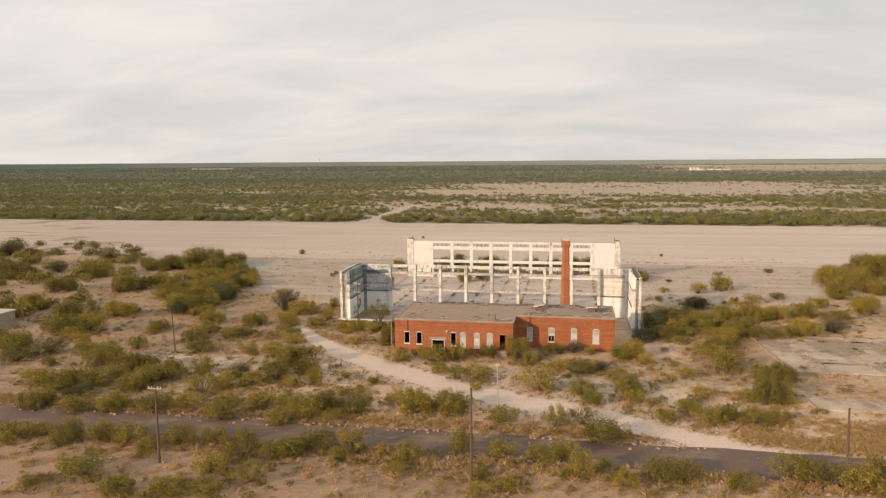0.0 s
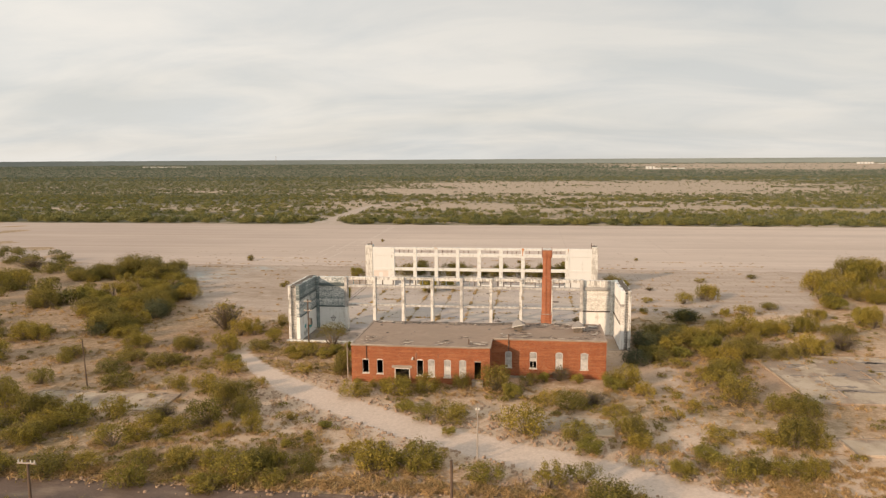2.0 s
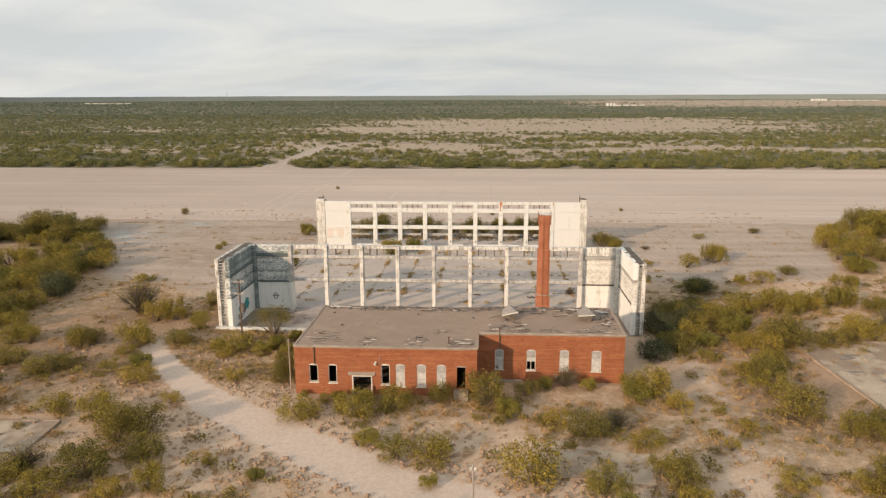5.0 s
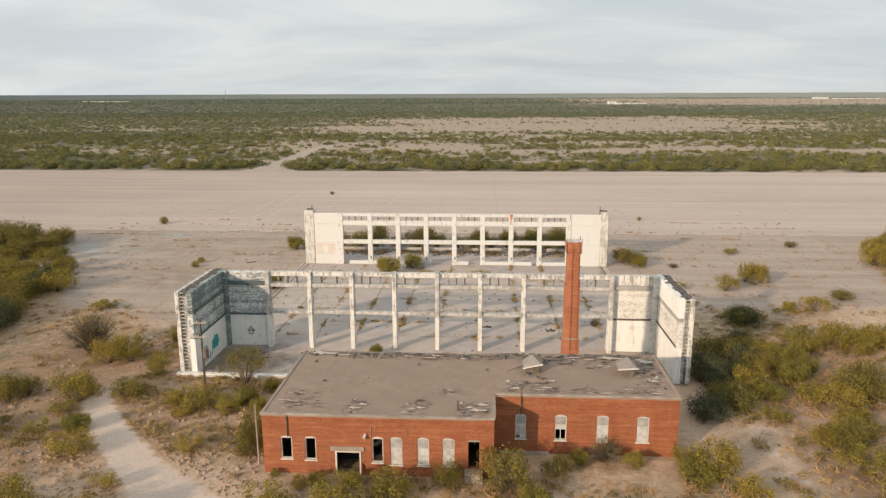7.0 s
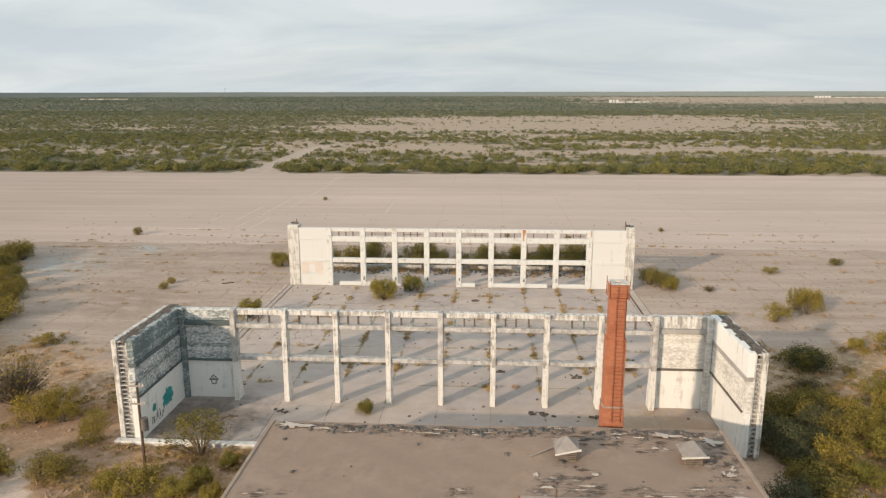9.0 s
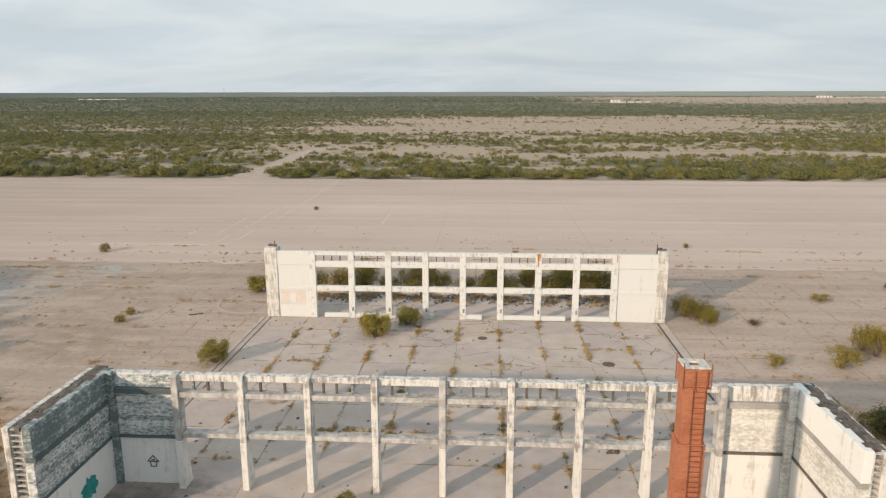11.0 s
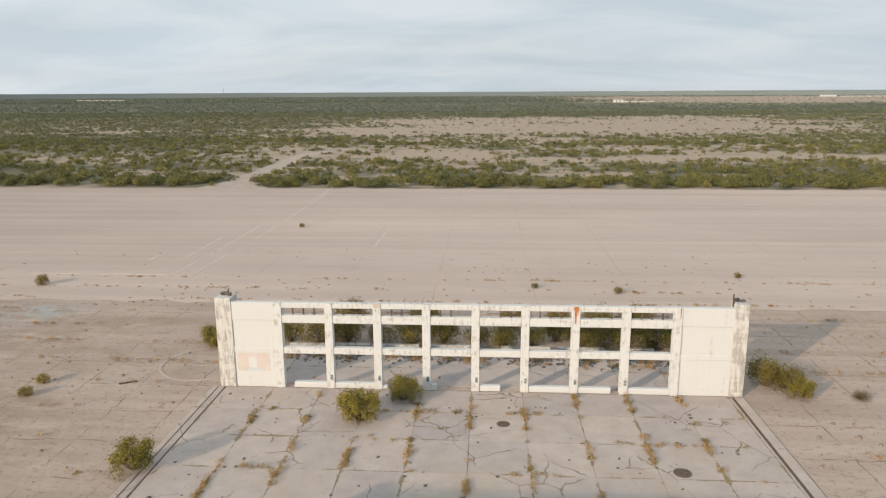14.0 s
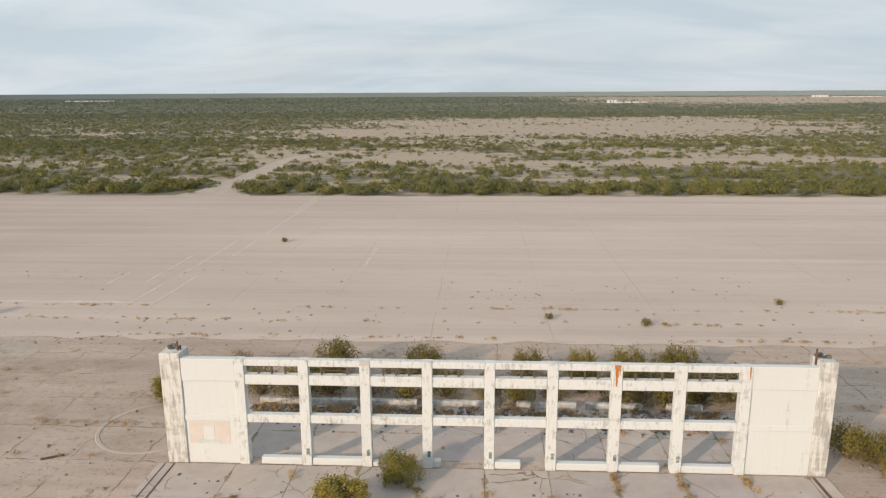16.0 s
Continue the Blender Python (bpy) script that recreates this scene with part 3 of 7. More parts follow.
def apron_mask(x, y):
    """1 where the old concrete apron shows, 0 on desert soil."""
    edge = wave(x, y, 38, 3) * 5
    west = smooth(y + 0.55 * (x + 43) * (x < -43) + 0.5 * np.minimum(x + 100, 0) + edge, 126, 140)
    east = smooth(y - 0.25 * np.clip(x - 13, 0, 90) + edge, 134, 150)
    grown = np.minimum(near_line(x, y, WEST_THICKET), near_line(x, y, EAST_THICKET))
    return np.clip(np.where(x < -14, west, east) * smooth(grown + 0.5 * edge, 4, 9), 0, 1)


def span(lo, hi, step, far_lo, far_hi, grow=1.06):
    mid = list(np.arange(lo, hi + step, step))
    s, v = step, mid[-1]
    while v < far_hi:
        s *= grow
        v += s
        mid.append(v)
    s, v = step, mid[0]
    while v > far_lo:
        s *= grow
        v -= s
        mid.insert(0, v)
    return np.array(mid)


def clearing(x, y):
    """Share of ground that is bare on the far plain."""
    bands = wave(x * 0.22, y, 150, 61) + 0.7 * wave(x * 0.5, y, 47, 62)
    open_field = 1.15 * np.exp(-(((x - 60) / 230) ** 4 + ((y - 760 - 0.25 * x) / 190) ** 4)) + 0.7 * np.exp(-(((x + 330) / 150) ** 2 + ((y - 680) / 70) ** 2))
    strip = np.where(x > -70, 1.3, 0.6) * np.exp(-((y - 428 - 0.04 * x + 7 * np.sin(x / 23)) / 17) ** 2) + np.where(x > -90, 0.75, 0.6) * np.exp(-((y - 360 - 3 * np.sin(x / 31)) / 6) ** 2) * (0.6 + 0.6 * wave(x, y * 0, 60, 64))
    tan_east = 1.1 * smooth(x, 150, 700) * smooth(y, 1750, 2200) * (1 - smooth(y, 3500, 4200))
    thick = -0.55 * np.exp(-((y - 1350) / 330) ** 2) * smooth(x, -200, 100)
    return bands * 0.42 - 0.45 * smooth(-x, 90, 240) + open_field + strip + tan_east + thick + 0.4 * wave(x, y, 17, 63) + 0.35 * wave(x * 0.4, y, 70, 69)


def make_ground():
    xs, ys = span(-115, 75, 1.1, -4900, 4900), span(24, 205, 1.1, -1500, 4900)
    X, Y = np.meshgrid(xs, ys)
    track = (1 - smooth(near_line(X, Y, TRACK), 1.0, 1.9 + 2.6 * smooth(X, -48, -20))) * (1 - 0.75 * smooth(Y, 108, 121))
    track = np.maximum(track, 0.5 * (1 - smooth(near_line(X, Y, BRANCH), 0.8, 3.4)))
    apron = apron_mask(X, Y)
    pale = 0.75 * (1 - smooth(near_line(X, Y, TRACK), 4.0, 15 + 3 * smooth(X, -34, -24) + 4 * smooth(X, -8, 4))) * smooth(X, -42, -28)
    pale = np.maximum(pale, 0.85 * (1 - smooth(near_line(X, Y, BRANCH), 2.0, 8.0)))
    soil = (1 - apron) * (1 - track)
    dry = np.clip(soil * (1 - 0.7 * pale) * (0.36 + 0.6 * wave(X, Y, 30, 8) + 0.3 * smooth(-X, 36, 62)) + 0.8 * (1 - smooth(np.minimum(near_line(X, Y, WEST_THICKET), near_line(X, Y, EAST_THICKET)), 3, 12)) + 0.9 * np.exp(-((X + 47) / 8) ** 2 - ((Y - 124) / 7) ** 2) * (1 - track) + 1.0 * np.exp(-((X + 36) / 10) ** 4 - ((Y - 110) / 9) ** 4) * (1 - track) + 0.9 * np.exp(-((Y - 71.5) / 2.6) ** 2) * (X < 20) + 0.7 * np.exp(-((Y - 59) / 3.5) ** 2), 0, 1)
    scrub = np.clip(soil * (0.15 + 0.7 * wave(X, Y, 42, 5)) + 0.75 * soil * smooth(-X, 36, 62), 0, 1)
    grime = np.clip(0.55 * smooth(-X, 36, 62) * (0.75 + 0.8 * wave(X, Y, 24, 67)) + 0.25 * wave(X, Y, 31, 68) + 0.8 * np.exp(-((X + 45.6) / 3) ** 2 - ((Y - 173.8) / 2.2) ** 2), 0, 0.85)
    chalk = np.clip(np.exp(-((X + 86) / 9) ** 2 - ((Y - 180) / 9) ** 2) + np.exp(-((X + 76) / 5) ** 2 - ((Y - 195) / 4) ** 2), 0, 1)
    # the last term puts the shade east of the hangar into the soil colour
    red = np.clip(smooth(-Y, -63, -52) * smooth(-X, -30, 25) + 0.55 * smooth(-X, 44, 80) * smooth(-Y, -215, -150) + 0.35 * smooth(-Y, -72, -62) + 0.75 * np.exp(-((X + 50) / 14) ** 4 - ((Y - 114) / 15) ** 4) + 0.8 * np.exp(-((X - 24) / 13) ** 4 - ((Y - 114) / 20) ** 4), 0, 1) * (1 - track)
    far = smooth(Y, 322, 327)
    far = np.maximum(far, smooth(np.abs(X), 260, 420) * (Y < 180))
    Z = soil * (0.16 * wave(X, Y, 26, 11) + 0.05 * wave(X, Y, 4, 12)) - 0.12 * track * (1 - apron)
    site = smooth(np.maximum(np.abs(X + 14) - 30, np.maximum(96 - Y, Y - 185)), 0, 6)
    Z = Z * site - 0.03
    Z += -0.24 * np.exp(-((Y - 65.3) / 4.3) ** 4)
    ny, nx = X.shape
    idx = np.arange(ny * nx).reshape(ny, nx)
    faces = np.stack([idx[:-1, :-1], idx[:-1, 1:], idx[1:, 1:], idx[1:, :-1]], -1).reshape(-1, 4)
    me = raw_mesh("ground", np.stack([X, Y, Z], -1).reshape(-1, 3), faces, M_GROUND)
    bare = np.clip(0.35 + 0.8 * clearing(X, Y) - 0.45 * smooth(Y, 980, 1300) * (X < 200), 0, 1)
    for key, field in (("grime", grime), ("red", red), ("chalk", chalk), ("bare", bare), ("pale", pale), ("track", track), ("apron", apron), ("dry", dry), ("scrub", scrub), ("far", far)):
        me.attributes.new(key, "FLOAT", "POINT").data.foreach_set("value", field.astype(np.float32).ravel())
    me.polygons.foreach_set("use_smooth", np.ones(len(faces), bool))
    return tagged(new("ground", me), "sandy desert ground with dry litter and bare patches", "ground", kind="structure")


make_ground()


def ribbon(name, material, xs, lo, hi, z, rag, seed, label, category):
    """A flat strip along x with ragged edges."""
    w0, w1 = wave(xs, xs * 0, 9, seed) * rag, wave(xs, xs * 0, 9, seed + 1) * rag
    rows = [np.stack([xs, lo + w0, np.full(len(xs), z)], -1)] + [np.stack([xs, lo + (hi - lo) * f + 0 * xs, np.full(len(xs), z + 0.03)], -1) for f in (0.25, 0.5, 0.75)]
    rows.append(np.stack([xs, hi + w1, np.full(len(xs), z)], -1))
    n = len(xs)
    idx = np.arange(5 * n).reshape(5, n)
    faces = np.stack([idx[:-1, :-1], idx[:-1, 1:], idx[1:, 1:], idx[1:, :-1]], -1).reshape(-1, 4)
    return tagged(new(name, raw_mesh(name, np.concatenate(rows), faces, material)), label, category, kind="structure")


ribbon("road", M_ROAD, np.arange(-400, 401, 1.0), 62.0, 68.4, -0.085, 0.35, 21, "cracked asphalt road half buried in sand", "road")
ribbon("runway", M_RUNWAY, np.arange(-900, 901, 3.0), 200, 323.8, 0.0, 1.0, 24, "wide bare runway of weathered sandy concrete", "runway")


SIDE_ROAD = [(-95, 321), (-97, 336), (-98.5, 352), (-99.5, 372), (-101, 400), (-102, 432), (-101, 456), (-95, 472)]


def side_road():
    """The dirt road that leaves the runway between the shrubs."""
    line = SIDE_ROAD
    half = [13, 7.0, 5.4, 4.8, 4.6, 4.6, 5.0, 2.0]
    bm = bmesh.new()
    ring = [(bm.verts.new((x - h, y, 0.02)), bm.verts.new((x + h, y, 0.02))) for (x, y), h in zip(line, half)]
    for (a, b), (c, d) in zip(ring[:-1], ring[1:]):
        bm.faces.new((a, b, d, c))
    tagged(part("dirt_road", bm, M_TRACK), "pale dirt road leading off between green shrubs", "road", kind="structure")


M_TRACK = plain_material("pale packed dirt", (0.38, 0.315, 0.262), (0.47, 0.395, 0.335), 0.25, 0.95)
side_road()
M_MARK = plain_material("worn marking paint", (0.465, 0.392, 0.335), (0.61, 0.540, 0.478), 0.35, 0.9)
MARKS = [(-75, 225, 232.5), (-69.2, 226.5, 246), (-62.4, 212.5, 229.7), (-65.9, 215.9, 224.8), (-65.3, 230, 259), (-61.4, 244.7, 260), (-61.5, 263, 316), (-62.8, 294, 326), (-35.2, 238, 253)]
for x, y0, y1 in MARKS:
    tagged(part("runway_marking", box(bmesh.new(), x - 0.19, x + 0.19, y0, y1, 0.0, 0.042), M_MARK), "faded painted line on the runway", "marking", kind="structure")
tagged(part("runway_marking", box(bmesh.new(), -91, -66, 214.9, 215.25, 0.0, 0.042), M_MARK), "faded painted line on the runway", "marking", kind="structure")



def worn_ring(x, y, r, half):
    """A faint ring where a round base once stood on the apron."""
    bm = bmesh.new()
    n, rows = 40, []
    for i in range(n):
        a = 2 * math.pi * i / n
        rows.append([bm.verts.new((x + q * math.cos(a), y + q * math.sin(a), z)) for q, z in ((r - half, -0.02), (r - half * 0.6, 0.012), (r + half * 0.6, 0.012), (r + half, -0.02))])
    for p, q in zip(rows, rows[1:] + rows[:1]):
        for i in range(3):
            bm.faces.new((p[i], p[i + 1], q[i + 1], q[i]))
    bmesh.ops.recalc_face_normals(bm, faces=bm.faces[:])
    tagged(part("apron_ring", bm, M_TRACK), "pale ring mark of a vanished round base on the apron", "marking", kind="structure")


worn_ring(-44.6, 176.6, 5.0, 0.22)

# ---- hangar ruin: the wall nearer the brick building ----
BAY, COL0 = 5.035, -34.2
near = thing("hangar_ruin", (-14, 128.5, 0), "roofless concrete hangar shell with peeling white paint and open window bays", "ruin")
for i in range(9):
    x = COL0 + BAY * i
    bm = box(bmesh.new(), x - 0.25, x + 0.25, 127.85, 128.9, 4.0, 9.34, 0.03)
    part("column", bm, M_WORN if i % 4 else M_BEAM, near)
    # the lower shaft is a fin that deepens toward its foot
    bm = bmesh.new()
    made = bmesh.ops.create_cube(bm, size=1.0, matrix=Matrix.LocRotScale((x, 128.3, 2.0), None, (0.50, 1.0, 4.0)))
    for v in made["verts"]:
        if v.co.z < 1 and v.co.y > 128.3:
            v.co.y += 0.45
    bmesh.ops.bevel(bm, geom=bm.edges[:], offset=0.03, segments=1, affect="EDGES")
    part("column_foot", bm, M_FIN, near)
for i in range(8):
    x0, x1 = COL0 + BAY * i + 0.25, COL0 + BAY * (i + 1) - 0.25
    block("top_beam", M_WORN, near, x0, x1, 128.2, 128.85, 8.76 + 0.04 * (i % 3), 9.28, 0.03)
    block("upper_beam", M_BEAM, near, x0, x1, 128.0, 128.85, 7.50, 7.92, 0.04)
    block("middle_beam", M_BEAM, near, x0, x1, 128.05, 128.85, 4.2, 4.58, 0.04)
    for j, f in enumerate((0.22, 0.44, 0.68)):
        if (i * 3 + j) % 7 != 4:
            xm = x0 + (x1 - x0) * (f + 0.03 * math.sin(i * 2.1 + j))
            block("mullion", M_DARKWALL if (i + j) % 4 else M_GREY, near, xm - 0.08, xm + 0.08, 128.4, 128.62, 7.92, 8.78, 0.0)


def end_panel(x0, x1, upper, lower):
    """The closed stretch of the long wall beside the open bays."""
    block("wall_panel_lower", lower, near, x0, x1, 128.55, 129.15, 0, 3.95, 0.02)
    block("wall_panel_upper", M_WASH if upper is M_GREY else upper, near, x0, x1, 128.62, 129.15, 3.95, 7.6, 0.02)
    block("wall_panel_top", M_WORN if upper is M_PALE else M_WASH, near, x0, x1, 128.55, 129.15, 8.05, 9.2, 0.03)
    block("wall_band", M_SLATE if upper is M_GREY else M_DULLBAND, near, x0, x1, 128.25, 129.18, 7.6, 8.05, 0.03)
    # the east ledge is coloured dark in place of a shadow gap
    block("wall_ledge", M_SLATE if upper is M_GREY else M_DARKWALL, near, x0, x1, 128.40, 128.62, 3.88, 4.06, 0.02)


end_panel(-39.7, COL0 - 0.25, M_GREY, M_BRIGHT)
end_panel(COL0 + BAY * 8 + 0.25, 11.35, M_PALE, M_BRIGHT)


def side_wall(inner, outer, upper, lower, tag):
    """Hollow double-skinned end wall; its open edge shows ribs and rungs like a ladder."""
    s = 1 if outer > inner else -1
    y0, y1 = 119.3, 129.3
    for z0, z1, m, d in ((0, 3.95, lower, 0.0), (3.95, 6.75, M_WASH if upper is M_GREY else upper, 0.05), (7.15, 9.25, upper if upper is M_GREY else M_BRIGHT, 0.0)):
        block("inner_skin", m, near, inner + s * d, inner + s * 0.58, y0, y1, z0, z1, 0.02)
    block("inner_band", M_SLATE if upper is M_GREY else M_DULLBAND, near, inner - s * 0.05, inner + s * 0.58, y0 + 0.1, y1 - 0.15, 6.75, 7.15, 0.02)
    # likewise here: a shadow line painted as the east ledge's dark colour
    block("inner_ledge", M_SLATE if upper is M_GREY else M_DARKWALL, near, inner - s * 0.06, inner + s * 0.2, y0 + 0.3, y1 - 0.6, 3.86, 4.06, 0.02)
    block("outer_skin", M_WORN, near, outer - s * 0.46, outer, y0, y1, 0, 9.2, 0.03)
    block("rib", M_WORN, near, inner + s * 0.58, inner + s * 0.70, y0 + 0.05, y0 + 0.5, 0, 9.1, 0.02)
    n = 23
    for i in range(n):
        z = 0.35 + 8.7 * i / (n - 1)
        block("rung", M_BEAM, near, inner + s * 0.70, outer - s * 0.46, y0 + 0.1, y0 + 0.3, z - 0.05, z + 0.05, 0.0)
    block("wall_core", M_WORN, near, inner + s * 0.72, outer - s * 0.56, y0 + 0.42, y1 - 0.2, 0, 8.7, 0.0)
    block("wall_back", M_GREY, near, inner, outer, y1, y1 + 0.25, 0, 9.15, 0.03)
    rs = np.random.RandomState(7 if s > 0 else 8)
    bm = bmesh.new()
    for i in range(110):
        x, y = inner + s * rs.uniform(0.3, 1.4), rs.uniform(y0 + 0.3, y1)
        a = rs.uniform(0.04, 0.17)
        box(bm, x - a, x + a, y - a * 2.2, y + a * 2.2, 9.0, 9.20 + rs.uniform(0, 0.07))
    y = y0 + 0.5
    while y < y1 - 0.8:
        run, shift_ = rs.uniform(0.4, 1.5), rs.uniform(-0.25, 0.2)
        block("roofing_felt", M_TORN, near, inner + s * (rs.uniform(0.25, 0.5) + shift_), inner + s * (rs.uniform(1.0, 1.5) + shift_), y, y + run, 8.70, 9.215 + rs.uniform(0, 0.05), 0.02, "dark strip of old roofing felt")
        y += run + rs.uniform(-0.1, 0.35)
    part("rubble_on_top", bm, M_DEBRIS, near, tag)["kind"] = "stuff"


side_wall(-39.65, -41.55, M_GREY, M_BRIGHT, "dark rubble and roofing along the wall head")
side_wall(11.35, 12.95, M_PALE, M_BRIGHT, "dark rubble and roofing along the wall head")
block("corner_pier", M_GREY, near, -39.65, -39.15, 128.2, 128.6, 0, 9.3, 0.03)
block("corner_pier", M_PALE, near, 10.8, 11.35, 128.1, 128.6, 0, 9.3, 0.03)
block("plinth", M_PALE, near, -41.8, -26.2, 118.5, 119.2, -0.3, 0.32, 0.06, "white painted concrete edge of the hangar floor")


def scrawl(name, points, y):
    """A line of sprayed paint along points (x, z) on the long wall."""
    bm = bmesh.new()
    for (a, b), (c, d) in zip(points[:-1], points[1:]):
        tube(bm, (a, y, b), (c, y, d), 0.045, sides=4)
    part(name, bm, M_BLACKPAINT, near, "black sprayed line drawing")


def blot(cy, cz, w, h, seed, material, label):
    """A patch of sprayed paint on the west wall's inner face, with a ragged outline."""
    r = np.random.RandomState(seed)
    bm = bmesh.new()
    vs = []
    for i in range(22):
        a = 2 * math.pi * i / 22
        k = 1 + 0.28 * r.uniform(-1, 1)
        vs.append(bm.verts.new((-39.632, cy + w / 2 * k * math.cos(a), cz + h / 2 * k * math.sin(a))))
    f = bm.faces.new(vs)
    made = bmesh.ops.extrude_face_region(bm, geom=[f])
    for q in made["geom"]:
        if isinstance(q, bmesh.types.BMVert):
            q.co.x += 0.014
    bmesh.ops.recalc_face_normals(bm, faces=bm.faces[:])
    part("graffiti", bm, material, near, label)


blot(124.6, 1.75, 1.9, 1.7, 4, M_TEAL, "teal sprayed graffiti blot")
blot(121.9, 1.9, 0.7, 0.7, 5, M_TEAL, "small teal graffiti blot")
for k in range(9):
    rr = np.random.RandomState(k)
    bm = bmesh.new()
    y, z = 121.3 + 0.28 * k, 0.6 + 0.45 * rr.rand()
    tube(bm, (-39.63, y, z - 0.3), (-39.63, y + 0.35 * rr.uniform(-1, 1), z + 0.35), 0.03, sides=4)
    part("graffiti_stroke", bm, M_BLACKPAINT, near)
scrawl("graffiti_line", [(-37.15, 1.85), (-36.7, 2.35), (-36.25, 1.85), (-37.15, 1.85)], 128.53)
scrawl("graffiti_line", [(-36.95, 1.8), (-36.9, 1.42), (-36.5, 1.42), (-36.45, 1.8)], 128.53)
scrawl("graffiti_line", [(-36.85, 1.98), (-36.55, 1.98)], 128.53)

# ---- hangar ruin: the far wall by the runway ----
far_wall = thing("hangar_front_wall", (-14, 170.5, 0), "freestanding white concrete hangar wall with eight open window bays", "ruin")
FB, F0 = 4.98, -33.93
Y0, Y1 = 170.25, 170.85
for i in range(9):
    x = F0 + FB * i
    w = 0.41
    block("column", M_SPECKLE, far_wall, x - w - (0.25 if i == 0 else 0), x + w - (0.25 if i == 0 else 0), Y0 - 0.06, Y1 + 0.08, 0, 9.21, 0.03)
    if 0 < i < 8:
        block("plate", M_GREY, far_wall, x - 0.02, x + 0.24, Y0 - 0.085, Y0 - 0.06, 1.0, 1.55, 0.0, "small grey metal plate")
sills = [(0.22, 1.0), (0.0, 1.0), (0.0, 0.12), (0.0, 0.15), (0.0, 0.52), (0.0, 1.0), (0.0, 0.8), (0.0, 1.0)]
for i in range(8):
    x0, x1 = F0 + FB * i + (0.41 if i else 0.16), F0 + FB * (i + 1) - 0.41
    block("top_beam", M_SPECKLE, far_wall, x0, x1, Y0, Y1, 8.66, 9.2, 0.03)
    block("upper_beam", M_SPECKLE, far_wall, x0, x1, Y0, Y1, 7.05, 7.9, 0.04)
    block("middle_beam", M_SPECKLE, far_wall, x0, x1, Y0, Y1, 3.74, 4.44, 0.04)
    a, b = sills[i]
    block("sill_wall", M_WHITE, far_wall, x0 + (x1 - x0) * a, x0 + (x1 - x0) * b, Y0 + 0.02, Y1, 0, 0.62 if i != 2 else 0.4, 0.06)
    for j, f in enumerate((0.25, 0.5, 0.75)):
        if (i * 2 + j) % 5 != 3:
            xm = x0 + (x1 - x0) * f
            block("mullion", M_STEEL, far_wall, xm - 0.06, xm + 0.06, Y0 + 0.2, Y0 + 0.36, 7.9, 8.66, 0.0)
    if i in (1, 2, 4, 7):
        block("transom", M_STEEL, far_wall, x0 + 0.9, x1 - 0.4, Y0 + 0.24, Y0 + 0.3, 8.22, 8.28, 0.0)


def closed_bay(x0, x1, lower):
    block("wall_panel", M_WHITE, far_wall, x0, x1, Y0 + 0.08, Y1, 3.95, 9.0, 0.02)
    block("wall_panel_top", M_WHITE, far_wall, x0, x1, Y0, Y1, 7.3, 9.2, 0.03)
    block("wall_band", M_WHITE, far_wall, x0, x1, Y0, Y1, 3.82, 4.3, 0.03)
    block("wall_panel_lower", lower, far_wall, x0, x1, Y0 + 0.08, Y1, 0, 3.82, 0.02)


closed_bay(-38.95, F0 - 0.66, M_WHITE)
closed_bay(F0 + FB * 8 + 0.41, 11.35, M_WHITE)
block("painted_panel", M_PINK, far_wall, -38.7, -35.3, Y0 + 0.06, Y0 + 0.09, 1.75, 3.7, 0.0, "faded pink painted square")
block("painted_panel", M_WHITE, far_wall, -37.5, -36.6, Y0 + 0.04, Y0 + 0.07, 2.1, 3.3, 0.0, "white block on the faded pink square")
block("painted_panel", M_PALEBLUE, far_wall, -38.0, -36.1, Y0 + 0.035, Y0 + 0.065, 1.75, 2.05, 0.0, "pale blue smear of paint")
for x0, x1, cap in ((-40.65, -38.95, 9.62), (11.35, 12.72, 9.62)):
    block("end_pier", M_STREAK, far_wall, x0, x1, Y0 - 0.05, Y1 + 1.2, 0, cap, 0.05, "flaking grey and white end pier")
    for k in range(7):
        rr = np.random.RandomState(30 + k)
        a, b = x0 + rr.uniform(0.1, 1.0), Y1 + rr.uniform(0, 0.9)
        block("broken_concrete", M_DEBRIS, far_wall, a, a + rr.uniform(0.2, 0.5), b, b + 0.3, cap - 0.02, cap + rr.uniform(0.06, 0.22), 0.02)
for x, h in ((-39.35, 0.85), (11.25, 0.9)):
    part("steel_stub", box(bmesh.new(), x - 0.06, x + 0.06, Y1, Y1 + 0.12, 9.2, 9.6 + h), M_STEEL, far_wall)
    part("steel_stub", box(bmesh.new(), x + 0.12, x + 0.2, Y1 + 0.2, Y1 + 0.3, 9.2, 9.5 + h * 0.6), M_STEEL, far_wall)
xr = F0 + FB * 6


def rust_streak(x, z0, z1, w, y, seed):
    """A ragged run of rust, wide at its head and thinning downward."""
    r = np.random.RandomState(seed)
    bm = bmesh.new()
    n = 9
    left = [bm.verts.new((x - w / 2 * (1 - 0.8 * i / n) * r.uniform(0.6, 1.2), y, z1 + (z0 - z1) * i / n)) for i in range(n)]
    right = [bm.verts.new((x + w / 2 * (1 - 0.8 * i / n) * r.uniform(0.6, 1.2), y, z1 + (z0 - z1) * i / n)) for i in range(n)]
    for i in range(n - 1):
        bm.faces.new((left[i], left[i + 1], right[i + 1], right[i]))
    made = bmesh.ops.extrude_face_region(bm, geom=bm.faces[:])
    for q in made["geom"]:
        if isinstance(q, bmesh.types.BMVert):
            q.co.y -= 0.008
    bmesh.ops.recalc_face_normals(bm, faces=bm.faces[:])
    part("rust_streak", bm, M_RUST, far_wall, "orange rust stain running down")


